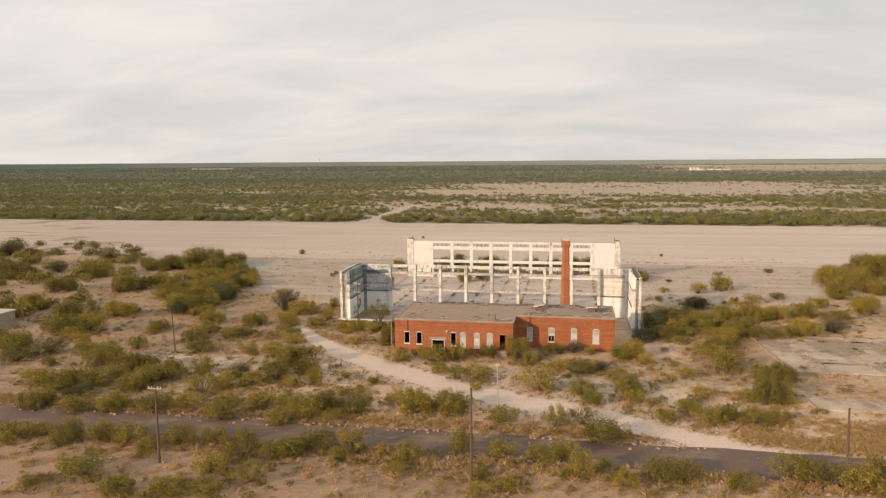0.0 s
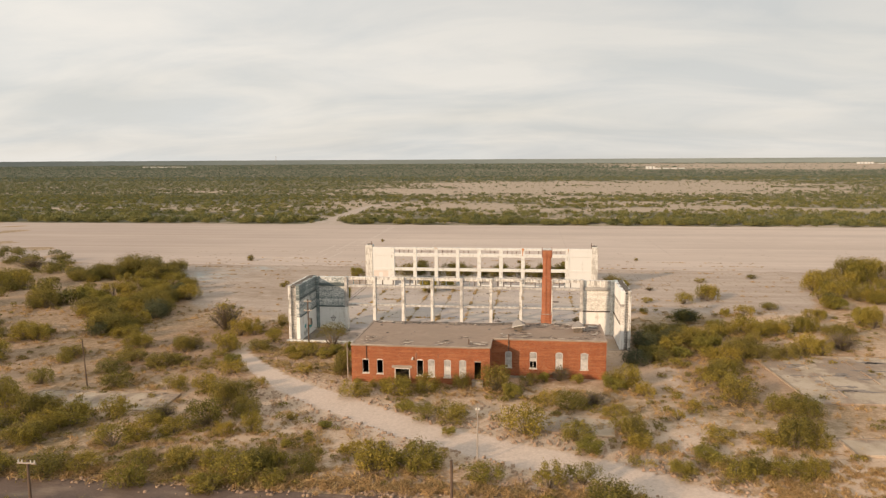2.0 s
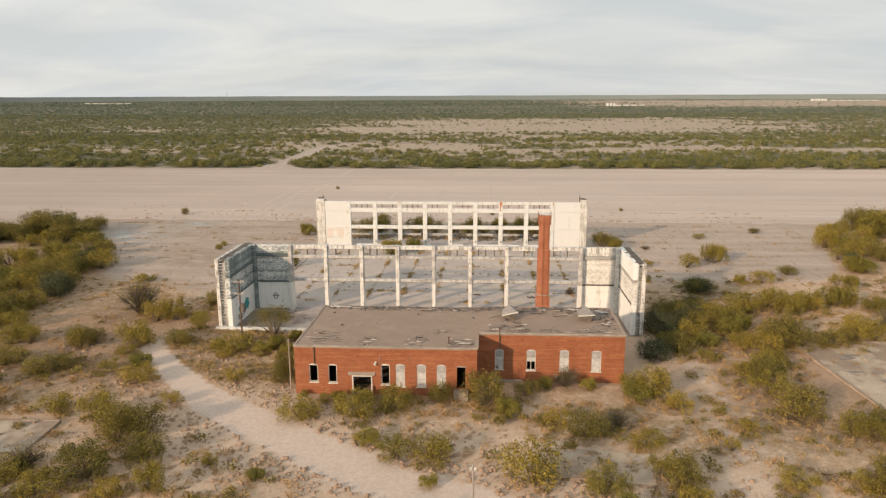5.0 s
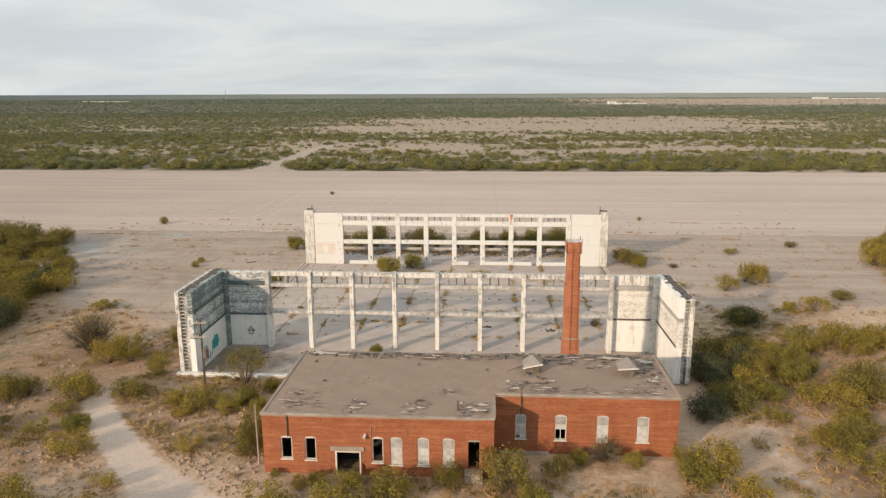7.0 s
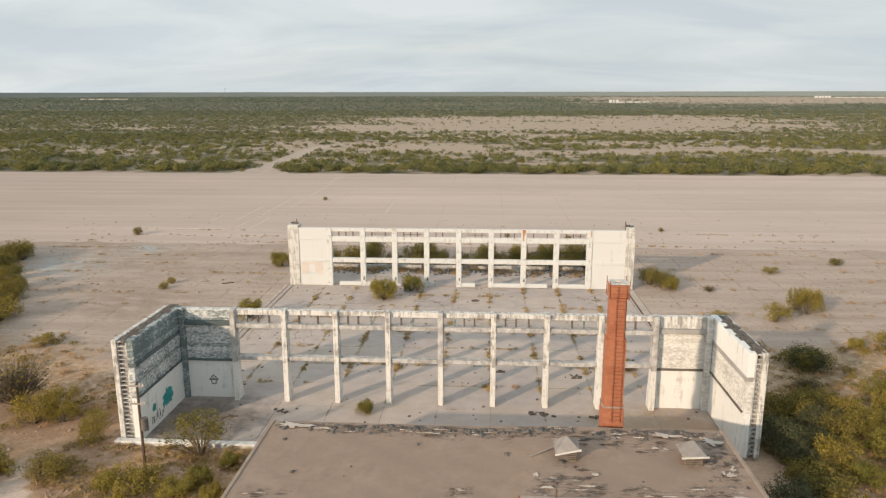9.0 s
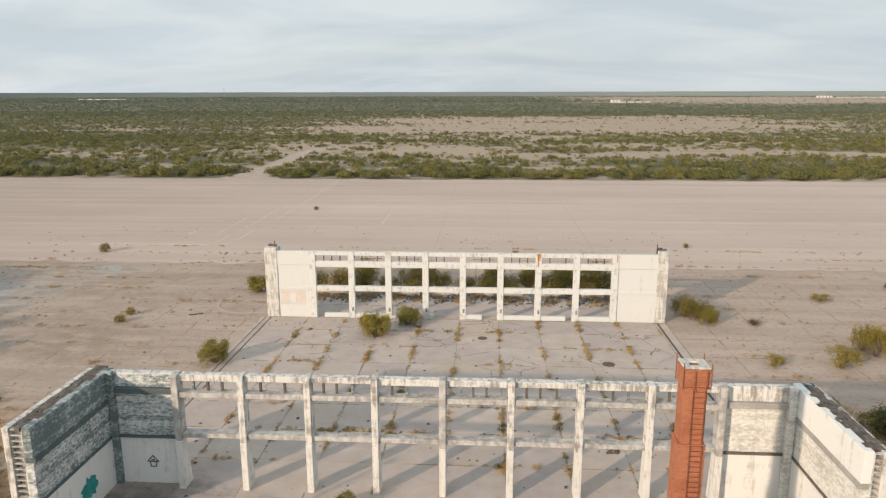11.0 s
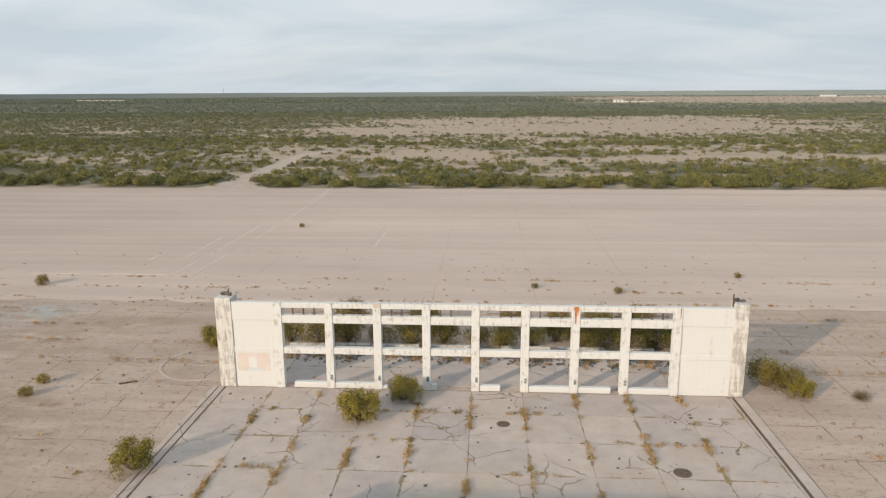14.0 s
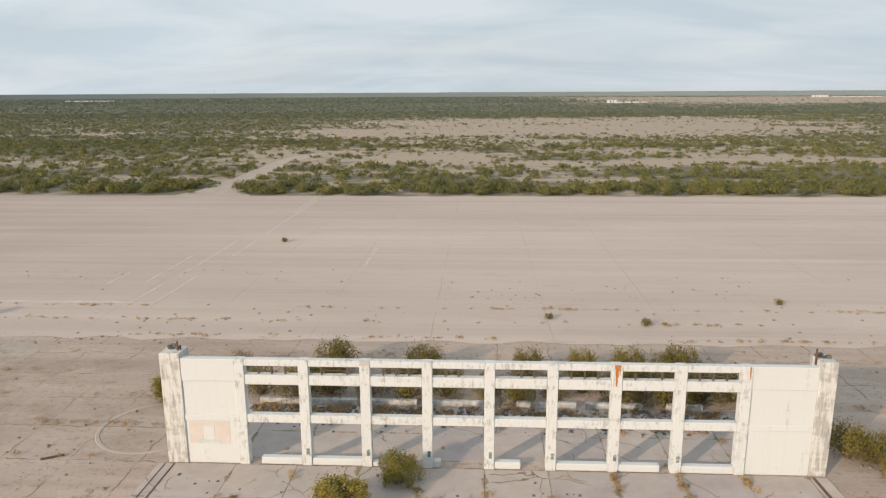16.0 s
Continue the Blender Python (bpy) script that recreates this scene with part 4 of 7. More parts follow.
rust_streak(xr - 0.05, 7.2, 9.2, 0.42, Y0 - 0.062, 1)
rust_streak(xr + 0.18, 8.2, 9.2, 0.16, Y0 - 0.062, 2)
rust_streak(F0 + FB * 8 + 0.2, 8.0, 9.2, 0.16, Y0 - 0.062, 3)
part("broken_patch", box(bmesh.new(), F0 + FB * 2 - 0.4, F0 + FB * 2 + 0.35, Y0 - 0.09, Y0, 8.8, 9.26, 0.05), M_BARE, far_wall, "broken column head with bare brickwork")

# low broken wall behind the far wall
for i, (x0, x1) in enumerate(((-36.5, -26.8), (-26.5, -20.9), (-20.4, -13.6), (-11.2, -5.4), (-4.6, 0.9), (3.2, 6.6))):
    low = thing("low_wall", ((x0 + x1) / 2, 181.9, 0), "low broken stretch of grey concrete foundation wall", "wall", "low walls behind the hangar wall")
    block("wall_stub", M_BEAM, low, x0, x1, 181.7, 182.2, -0.1, 0.6, 0.06)

# ---- brick building ----
brick = thing("brick_building", (-9.2, 106, 0), "one-storey red brick building with boarded windows and a torn flat roof", "building")
TOP_L, TOP_R = 5.02, 5.2


def brick_wall(x0, x1, y, top, holes, thick=0.32):
    """A front wall along x with real openings; holes are (x0, x1, z0, z1)."""
    bm = bmesh.new()
    xs = sorted({x0, x1, *[h[0] for h in holes], *[h[1] for h in holes]})
    zs = sorted({-0.4, top, *[h[2] for h in holes], *[h[3] for h in holes]})

    def solid(a, b, c, d):
        mx, mz = (a + b) / 2, (c + d) / 2
        return not any(h[0] < mx < h[1] and h[2] < mz < h[3] for h in holes)

    cells = {}
    grid = {}

    def vert(x, yy, z):
        key = (x, yy, z)
        if key not in grid:
            grid[key] = bm.verts.new(key)
        return grid[key]

    for i in range(len(xs) - 1):
        for j in range(len(zs) - 1):
            cells[i, j] = solid(xs[i], xs[i + 1], zs[j], zs[j + 1])
    for (i, j), full in cells.items():
        if not full:
            continue
        a, b, c, d = xs[i], xs[i + 1], zs[j], zs[j + 1]
        bm.faces.new((vert(a, y, c), vert(b, y, c), vert(b, y, d), vert(a, y, d)))
        bm.faces.new((vert(b, y + thick, c), vert(a, y + thick, c), vert(a, y + thick, d), vert(b, y + thick, d)))
        for di, dj, q in ((-1, 0, ((a, c), (a, d))), (1, 0, ((b, d), (b, c))), (0, -1, ((b, c), (a, c))), (0, 1, ((a, d), (b, d)))):
            if not cells.get((i + di, j + dj), False):
                (p, r), (s, t) = q
                bm.faces.new((vert(p, y, r), vert(s, y, t), vert(s, y + thick, t), vert(p, y + thick, r)))
    bmesh.ops.recalc_face_normals(bm, faces=bm.faces[:])
    return part("wall", bm, M_BRICK, brick)


LEFT_WINDOWS = [(-24.60, -23.70, 1.25, 3.08, "open"), (-22.65, -21.77, 1.20, 3.08, "open"), (-17.26, -16.38, 1.10, 3.18, "open"),
                (-15.80, -14.86, 0.95, 3.20, "board"), (-13.66, -12.74, 0.95, 3.22, "board"), (-11.67, -10.73, 0.95, 3.22, "board")]
RIGHT_WINDOWS = [(-5.80, -4.90, 1.30, 3.40, "board"), (-2.50, -1.53, 1.25, 3.40, "half"), (0.95, 1.93, 1.25, 3.42, "board"), (4.27, 5.28, 1.25, 3.42, "board")]
GARAGE, DOOR = (-20.24, -18.17, -0.05, 2.05), (-9.64, -8.78, 0.85, 3.12)
brick_wall(-26.05, -7.63, 99.7, TOP_L, [w[:4] for w in LEFT_WINDOWS] + [GARAGE, DOOR])
brick_wall(-7.63, 7.66, 103.95, TOP_R, [w[:4] for w in RIGHT_WINDOWS])
block("wall", M_BRICK, brick, -26.05, -25.73, 100.02, 113.6, -0.4, TOP_L, 0.0)
block("wall", M_BRICK, brick, -7.95, -7.63, 100.02, 103.95, -0.4, TOP_L, 0.0)
block("wall", M_BRICK, brick, 7.34, 7.66, 104.27, 113.6, -0.4, TOP_R, 0.0)
block("wall", M_BRICK, brick, -25.73, 7.34, 113.28, 113.6, -0.4, TOP_L, 0.0)
# inner floor and partition in one plain dark colour
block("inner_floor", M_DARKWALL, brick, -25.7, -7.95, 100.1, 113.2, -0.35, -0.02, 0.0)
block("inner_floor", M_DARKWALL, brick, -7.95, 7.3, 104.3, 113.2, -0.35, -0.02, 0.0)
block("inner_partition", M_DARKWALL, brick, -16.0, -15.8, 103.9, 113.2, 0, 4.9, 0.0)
block("footing", M_COPING, brick, -7.6, -2.9, 103.62, 103.95, -0.4, 0.18, 0.03)


def arch(x0, x1, z, y, material, name, parent, depth=0.06):
    """A shallow segmental head above an opening."""
    bm = bmesh.new()
    n, rise = 8, 0.14
    lower, upper = [], []
    for i in range(n + 1):
        f = i / n
        x = x0 + (x1 - x0) * f
        h = rise * (1 - (2 * f - 1) ** 2)
        lower.append((x, z - 0.01))
        upper.append((x, z + h))
    pts = lower + upper[::-1]
    front = [bm.verts.new((x, y, zz)) for x, zz in pts]
    f = bm.faces.new(front)
    out = bmesh.ops.extrude_face_region(bm, geom=[f])
    for v in out["geom"]:
        if isinstance(v, bmesh.types.BMVert):
            v.co.y -= depth
    bmesh.ops.recalc_face_normals(bm, faces=bm.faces[:])
    return part(name, bm, material, parent)


def window_unit(x0, x1, z0, z1, y, state):
    w = new("window")
    w.parent = brick
    w.matrix_parent_inverse = brick.matrix_basis.inverted()
    bm = bmesh.new()
    for a, b, c, d in ((x0, x0 + 0.07, z0, z1), (x1 - 0.07, x1, z0, z1), (x0 + 0.07, x1 - 0.07, z1 - 0.07, z1), (x0 + 0.07, x1 - 0.07, z0, z0 + 0.07)):
        box(bm, a, b, y + 0.06, y + 0.16, c, d)
    part("window_frame", bm, M_FRAME, w)
    part("window_sill", box(bmesh.new(), x0 - 0.08, x1 + 0.08, y - 0.07, y + 0.14, z0 - 0.12, z0, 0.015), M_FRAME, w)
    arch(x0, x1, z1, y + 0.02, M_BOARD if state != "open" else M_FRAME, "arched_head", w)
    low = {"board": z0 + 0.07, "half": z0 + 0.95}.get(state)
    if low is not None:
        split = z1 - 0.36 * (z1 - z0)
        part("upper_board", box(bmesh.new(), x0 + 0.07, x1 - 0.07, y + 0.03, y + 0.062, split + 0.006, z1 - 0.01, 0.004), M_GREYBOARD, w, "grey weathered board")
        part("lower_board", box(bmesh.new(), x0 + 0.07, x1 - 0.07, y + 0.042, y + 0.066, low, split - 0.006, 0.004), M_BOARD, w, "dirty white board")
        part("batten", box(bmesh.new(), x0 + 0.05, x1 - 0.05, y + 0.02, y + 0.045, split - 0.03, split + 0.03, 0.004), M_BOARD, w)
    return w


for row, y in ((LEFT_WINDOWS, 99.7), (RIGHT_WINDOWS, 103.95)):
    for x0, x1, z0, z1, state in row:
        window_unit(x0, x1, z0, z1, y, state)
part("mid_bar", box(bmesh.new(), -2.05, -1.99, 104.02, 104.08, 1.32, 2.2), M_FRAME, brick)
part("damaged_corner", box(bmesh.new(), -5.72, -5.42, 103.98, 104.0, 1.38, 1.62), M_TORN, brick)

g0, g1, gz0, gz1 = GARAGE
bm = bmesh.new()
for a, b, c, d in ((g0, g0 + 0.12, 0, gz1), (g1 - 0.12, g1, 0, gz1), (g0 + 0.12, g1 - 0.12, gz1 - 0.12, gz1)):
    box(bm, a, b, 99.64, 99.84, c, d)
part("doorway_frame", bm, M_FRAME, brick)
part("lintel", box(bmesh.new(), g0 - 0.36, g1 + 0.28, 99.60, 99.84, gz1, gz1 + 0.36, 0.02), M_COPING, brick, "pale concrete lintel over the wide doorway")
# added dark strips low in the doorway, standing for its shaded depth
for i in range(4):
    block("dark_filler", M_WOOD, brick, g0 + 0.15, g1 - 0.15, 100.6 + 0.2 * i, 100.68 + 0.2 * i, 0.02, 0.10 + 0.12 * i, 0.0)
block("doorway_leaf", M_BRICK, brick, g1 + 0.02, g1 + 0.12, 99.45, 99.69, 0, 1.0, 0.0)
d0, d1, dz0, dz1 = DOOR
block("door_lintel", M_COPING, brick, d0 - 0.02, d1 + 0.02, 99.64, 99.9, dz1, dz1 + 0.12, 0.01)
block("door_step", M_COPING, brick, d0 - 0.3, d1 + 0.3, 98.7, 99.7, -0.3, 0.8, 0.03)
part("wall_lamp", tube(box(bmesh.new(), -17.86, -17.70, 99.55, 99.7, 3.42, 3.6, 0.02), (-17.78, 99.62, 3.45), (-17.86, 99.4, 3.32), 0.1, 0.14), M_FRAME, brick, "small white wall lamp")
part("conduit", tube(bmesh.new(), (-17.35, 99.66, 3.3), (-17.35, 99.66, 4.2), 0.03), M_COPING, brick)
part("drain_pipe", tube(bmesh.new(), (-24.02, 99.62, 3.2), (-24.02, 99.62, 5.0), 0.05), M_STEEL, brick)
part("vent_pipe", tube(bmesh.new(), (-5.35, 103.86, 3.55), (-5.35, 103.86, 5.95), 0.06), M_STEEL, brick, "rusty pipe rising past the roof edge")
for k in range(3):
    part("anchor_plate", box(bmesh.new(), -14.46, -14.36, 99.67, 99.7, 3.55 + 0.22 * k, 3.66 + 0.22 * k), M_STEEL, brick)


def roof_height(x, y):
    t = min(1, max(0, (x + 10) / 5))
    return 5.07 + 0.17 * t * t * (3 - 2 * t)


rs = np.random.RandomState(12)
TORN = [(-23.5, 101.6, 3.0, 1.5), (-18.9, 101.3, 1.6, 2.4), (-13.9, 101.6, 1.8, 2.6), (-9.3, 101.3, 2.6, 2.4), (-23.6, 103.5, 2.4, 1.0), (-5.6, 105.6, 2.0, 2.6),
        (-3.2, 104.9, 3.4, 1.2), (0.5, 104.9, 3.6, 1.0), (4.6, 105.1, 3.6, 1.3), (6.3, 107.5, 1.6, 3.4), (5.8, 110.3, 2.4, 3.2), (-3.6, 106.5, 2.2, 2.2),
        (-20.5, 112.6, 3.6, 1.1), (-16.5, 112.7, 3.4, 1.1), (-12.5, 112.4, 4.0, 1.3), (-8.4, 112.5, 4.0, 1.4), (-4.0, 112.2, 3.2, 1.6), (1.2, 112.6, 3.2, 1.2), (-11.5, 104.5, 1.4, 0.8), (-1.5, 111.6, 3.0, 1.8), (3.6, 112.7, 3.6, 1.2), (5.9, 112.3, 2.4, 1.8), (6.6, 108.8, 1.4, 3.4), (-22.0, 113.0, 4.0, 0.9),
        (-14.5, 113.0, 4.4, 0.9), (-6.0, 113.0, 4.4, 0.9), (2.0, 110.8, 2.2, 1.6)]


def make_roof():
    bm = bmesh.new()
    xs = [-26.12 + (7.74 + 26.12) * i / 60 for i in range(61)]
    xs[min(range(61), key=lambda i: abs(xs[i] + 7.58))] = -7.58
    ys = [99.62, 100.3, 101, 101.7, 102.4, 103.1, 103.88] + [104.4 + 0.55 * i for i in range(17)] + [113.68]
    g = {}
    for i, x in enumerate(xs):
        for j, y in enumerate(ys):
            if x > -7.57 and y < 103.8:
                continue
            g[i, j] = bm.verts.new((x, y, roof_height(x, y) + 0.02 * math.sin(x * 1.7 + y) * math.cos(y * 1.3)))
    for i in range(60):
        for j in range(len(ys) - 1):
            q = [(i, j), (i + 1, j), (i + 1, j + 1), (i, j + 1)]
            if all(k in g for k in q):
                bm.faces.new([g[k] for k in q])
    made = bmesh.ops.extrude_face_region(bm, geom=bm.faces[:])
    for v in made["geom"]:
        if isinstance(v, bmesh.types.BMVert):
            v.co.z -= 0.16
    bmesh.ops.recalc_face_normals(bm, faces=bm.faces[:])
    ob = part("roof", bm, M_ROOF, brick, "flat tan tar roof with torn felt")
    at = np.array([v.co[:2] for v in ob.data.vertices])
    torn = np.zeros(len(at))
    for x, y, w, d in TORN:
        torn = np.maximum(torn, np.exp(-((at[:, 0] - x) / (0.6 * w + 0.3)) ** 2 - ((at[:, 1] - y) / (0.6 * d + 0.3)) ** 2))
    ob.data.attributes.new("torn", "FLOAT", "POINT").data.foreach_set("value", torn.astype(np.float32))


make_roof()
block("coping", M_COPING, brick, -26.15, -7.55, 99.58, 99.86, 5.03, 5.16, 0.02)
block("coping", M_COPING, brick, -7.55, 7.78, 103.84, 104.1, 5.2, 5.33, 0.02)
block("coping", M_EDGE, brick, -26.15, -25.9, 99.86, 113.7, 5.03, 5.13, 0.02)
block("coping", M_EDGE, brick, 7.52, 7.78, 104.1, 113.7, 5.2, 5.31, 0.02)
block("coping", M_EDGE, brick, -7.75, -7.5, 99.86, 103.84, 5.03, 5.2, 0.02)


def flake(x, y, w, d, seed, material, name, lift=0.03):
    """A torn piece of roofing with a ragged outline, curled at one side."""
    r = np.random.RandomState(seed)
    bm = bmesh.new()
    n, vs = 19, []
    for i in range(n):
        a = 2 * math.pi * i / n
        k = r.uniform(0.25, 1.2)
        px, py = x + w / 2 * k * math.cos(a), y + d / 2 * k * math.sin(a)
        px, py = min(7.6, max(-26, px)), min(113.55, max(99.95, py))
        vs.append(bm.verts.new((px, py, roof_height(px, py) + lift + 0.05 * r.rand())))
    f = bm.faces.new(vs)
    made = bmesh.ops.extrude_face_region(bm, geom=[f])
    for q in made["geom"]:
        if isinstance(q, bmesh.types.BMVert):
            q.co.z += 0.02
    bmesh.ops.triangulate(bm, faces=bm.faces[:])
    bmesh.ops.recalc_face_normals(bm, faces=bm.faces[:])
    part(name, bm, material, brick)


for k, (x, y, w, d) in enumerate(TORN):
    for q in range(8):
        m, name = ((M_TORN, "torn_felt"), (M_FELT, "curled_felt"), (M_BARE, "bare_deck"))[(q * 5 + k) % 3 if q % 4 else 0]
        flake(x + rs.uniform(-0.5, 0.5) * w, y + rs.uniform(-0.5, 0.5) * d, w * rs.uniform(0.12, 0.42), d * rs.uniform(0.06, 0.2), k * 17 + q, m, name, 0.02 + 0.014 * (q % 5))
for x, y, w, d in ((-24.3, 112.8, 3.2, 1.2), (3.2, 112.4, 2.6, 1.0), (6.3, 111.6, 1.6, 1.6), (-18.9, 100.9, 1.1, 0.5), (-18.3, 101.6, 0.7, 0.5), (-13.6, 101.2, 0.8, 0.6), (-9.0, 100.9, 1.5, 0.7), (-8.6, 101.9, 1.0, 0.6)):
    flake(x, y, w, d, 77, M_BARE, "bare_deck", 0.1)
part("roof_stub", box(bmesh.new(), -10.6, -10.45, 101.2, 101.35, 5.0, 5.75), M_STEEL, brick, "rusty steel stub standing on the roof")


def roof_vent(x, y, z, lean, label):
    v = thing("roof_vent", (x, y, z), label, "vent", "vents on the brick building")
    part("vent_box", box(bmesh.new(), x - 0.62, x + 0.62, y - 0.62, y + 0.62, z - 0.05, z + 0.85, 0.02), M_TWIG, v)
    for i in range(5):
        zz = z + 0.12 + 0.14 * i
        part("louvre", box(bmesh.new(), x - 0.56, x + 0.56, y - 0.66, y - 0.62, zz, zz + 0.05), M_DEBRIS, v)
    bm = bmesh.new()
    w = 0.86
    made = bmesh.ops.create_cone(bm, cap_ends=True, segments=4, radius1=w * 1.414, radius2=0.10, depth=0.75,
                                 matrix=Matrix.Translation((x, y, z + 1.16)) @ Matrix.Rotation(math.pi / 4, 4, "Z"))
    bmesh.ops.rotate(bm, verts=bm.verts[:], cent=(x, y, z + 0.8), matrix=Matrix.Rotation(radians(lean), 3, "Y"))
    part("vent_cap", bm, M_SHEET, v, "dented sheet-metal pyramid cap")
    bm = bmesh.new()
    box(bm, x - 0.9, x + 0.9, y - 0.92, y - 0.86, z + 0.72, z + 0.84)
    bmesh.ops.rotate(bm, verts=bm.verts[:], cent=(x, y, z + 0.8), matrix=Matrix.Rotation(radians(lean - 6), 3, "Y"))
    part("eave_board", bm, M_FRAME, v)


roof_vent(-4.15, 109.2, 5.24, -7, "broken wooden roof vent with a tilted pyramid cap")
roof_vent(4.2, 109.0, 5.24, 2, "wooden roof vent with a grey pyramid cap")
rafter = thing("fallen_board", (-5.6, 109.8, 5.3), "loose grey board lying on the torn roof", "board")
bm = box(bmesh.new(), -1.1, 1.1, -0.06, 0.06, 0, 0.05)
bmesh.ops.transform(bm, matrix=pose(-5.7, 109.7, 5.3, 0, -4, 35), verts=bm.verts[:])
part("plank", bm, M_GREYWOOD, rafter)

# ---- chimney ----
chimney = thing("chimney", (-0.05, 115.5, 0), "tall square red brick chimney with a rung ladder behind the roof", "chimney")
for z0, z1, w in ((0, 6.37, 1.58), (6.37, 11.7, 1.40), (11.7, 14.92, 1.20), (14.92, 15.92, 1.34)):
    block("shaft", M_CHIMNEY, chimney, -0.05 - w / 2, -0.05 + w / 2, 115.5 - w / 2, 115.5 + w / 2, z0, z1, 0.015)
for z, w, m in ((6.31, 1.62, M_COPING), (11.64, 1.43, M_CHIMNEY), (14.87, 1.38, M_CHIMNEY), (15.79, 1.40, M_CHIMNEY)):
    block("band", m, chimney, -0.05 - w / 2, -0.05 + w / 2, 115.5 - w / 2, 115.5 + w / 2, z, z + 0.10, 0.02)
bm = bmesh.new()
for a, b, c, d in ((-0.66, -0.26, -0.66, 0.66), (0.26, 0.66, -0.66, 0.66), (-0.26, 0.26, -0.66, -0.26), (-0.26, 0.26, 0.26, 0.66)):
    box(bm, -0.05 + a, -0.05 + b, 115.5 + c, 115.5 + d, 15.92, 16.05, 0.02)
part("cap", bm, M_STREAK, chimney, "grey concrete cap round the dark flue")
for a in (-0.76, 0.66):
    for b in (-0.72, 0.72):
        part("corner_iron", tube(bmesh.new(), (a, 115.5 + b, 14.87), (a, 115.5 + b, 16.3), 0.03, sides=5), M_LADDER, chimney)
for z in (14.98, 15.96):
    part("tie_iron", tube(bmesh.new(), (-0.76, 114.78, z), (0.66, 114.78, z), 0.02, sides=5), M_LADDER, chimney)
for i in range(34):
    zz = 5.4 + 0.30 * i
    w = 1.62 if zz < 6.45 else 1.43 if zz < 11.75 else 1.20 if zz < 14.8 else 1.40
    yf = 115.5 - w / 2
    part("ladder_rung", box(bmesh.new(), -0.18, 0.40, yf - 0.12, yf - 0.08, zz, zz + 0.028), M_LADDER, chimney)
for x in (-0.2, 0.42):
    for z0, z1, w in ((5.2, 6.45, 1.62), (6.45, 11.75, 1.43), (11.75, 14.8, 1.20), (14.8, 15.9, 1.40)):
        part("ladder_rail", box(bmesh.new(), x - 0.015, x + 0.015, 115.5 - w / 2 - 0.12, 115.5 - w / 2 - 0.08, z0, z1), M_LADDER, chimney)

# ---- utility poles ----


def pole(x, y, h, arms=(), lean=0.0, material=M_WOOD, label="weathered wooden utility pole standing in scrub", transformer=False, r=0.13):
    p = thing("utility_pole", (x, y, 0), label, "pole", "utility poles")
    t = (x + lean * h, y, h)
    part("shaft", tube(bmesh.new(), (x, y, -0.3), t, r, r * 0.7), material, p)
    for z, half in arms:
        ax = x + lean * z
        arm = part("crossarm", box(bmesh.new(), ax - half, ax + half, y - 0.16, y - 0.06, z - 0.06, z + 0.06, 0.01), M_GREYWOOD, p)
        for s in (-0.85, -0.45, 0.45, 0.85):
            part("insulator", tube(bmesh.new(), (ax + s * half, y - 0.11, z + 0.06), (ax + s * half, y - 0.11, z + 0.24), 0.05, 0.035), M_FRAME, p)
    if transformer:
        part("transformer", tube(bmesh.new(), (x + 0.38, y - 0.1, 4.4), (x + 0.38, y - 0.1, 5.4), 0.27, 0.27, 12), M_DEBRIS, p, "dark grey transformer can")
        part("bracket", box(bmesh.new(), x, x + 0.3, y - 0.13, y - 0.07, 4.9, 5.0), M_STEEL, p)
    return p


pole(-39.0, 55.8, 7.75, ((7.55, 0.75),), label="brown wooden utility pole with one crossarm beside the road")
pole(-7.85, 55.9, 9.2, (), 0.004, label="tall bare wooden utility pole beside the road")
pole(-7.55, 76.5, 5.6, ((5.2, 0.22),), 0.0, M_GREYWOOD, "short pale pole beside the dirt track", r=0.09)
pole(25.6, 61.4, 7.3, (), -0.02, label="bare wooden utility pole with a faded top")
pole(-36.2, 113.0, 8.3, ((8.0, 0.62), (6.55, 0.62)), 0.0, label="wooden utility pole with two crossarms and a transformer", transformer=True)
pole(-26.9, 100.9, 5.3, (), -0.01, M_GREYWOOD, "thin bleached pole leaning beside the brick building", r=0.08)
pole(-60.3, 94.0, 6.3, (), -0.04, label="leaning bare wooden pole among green shrubs", r=0.1)

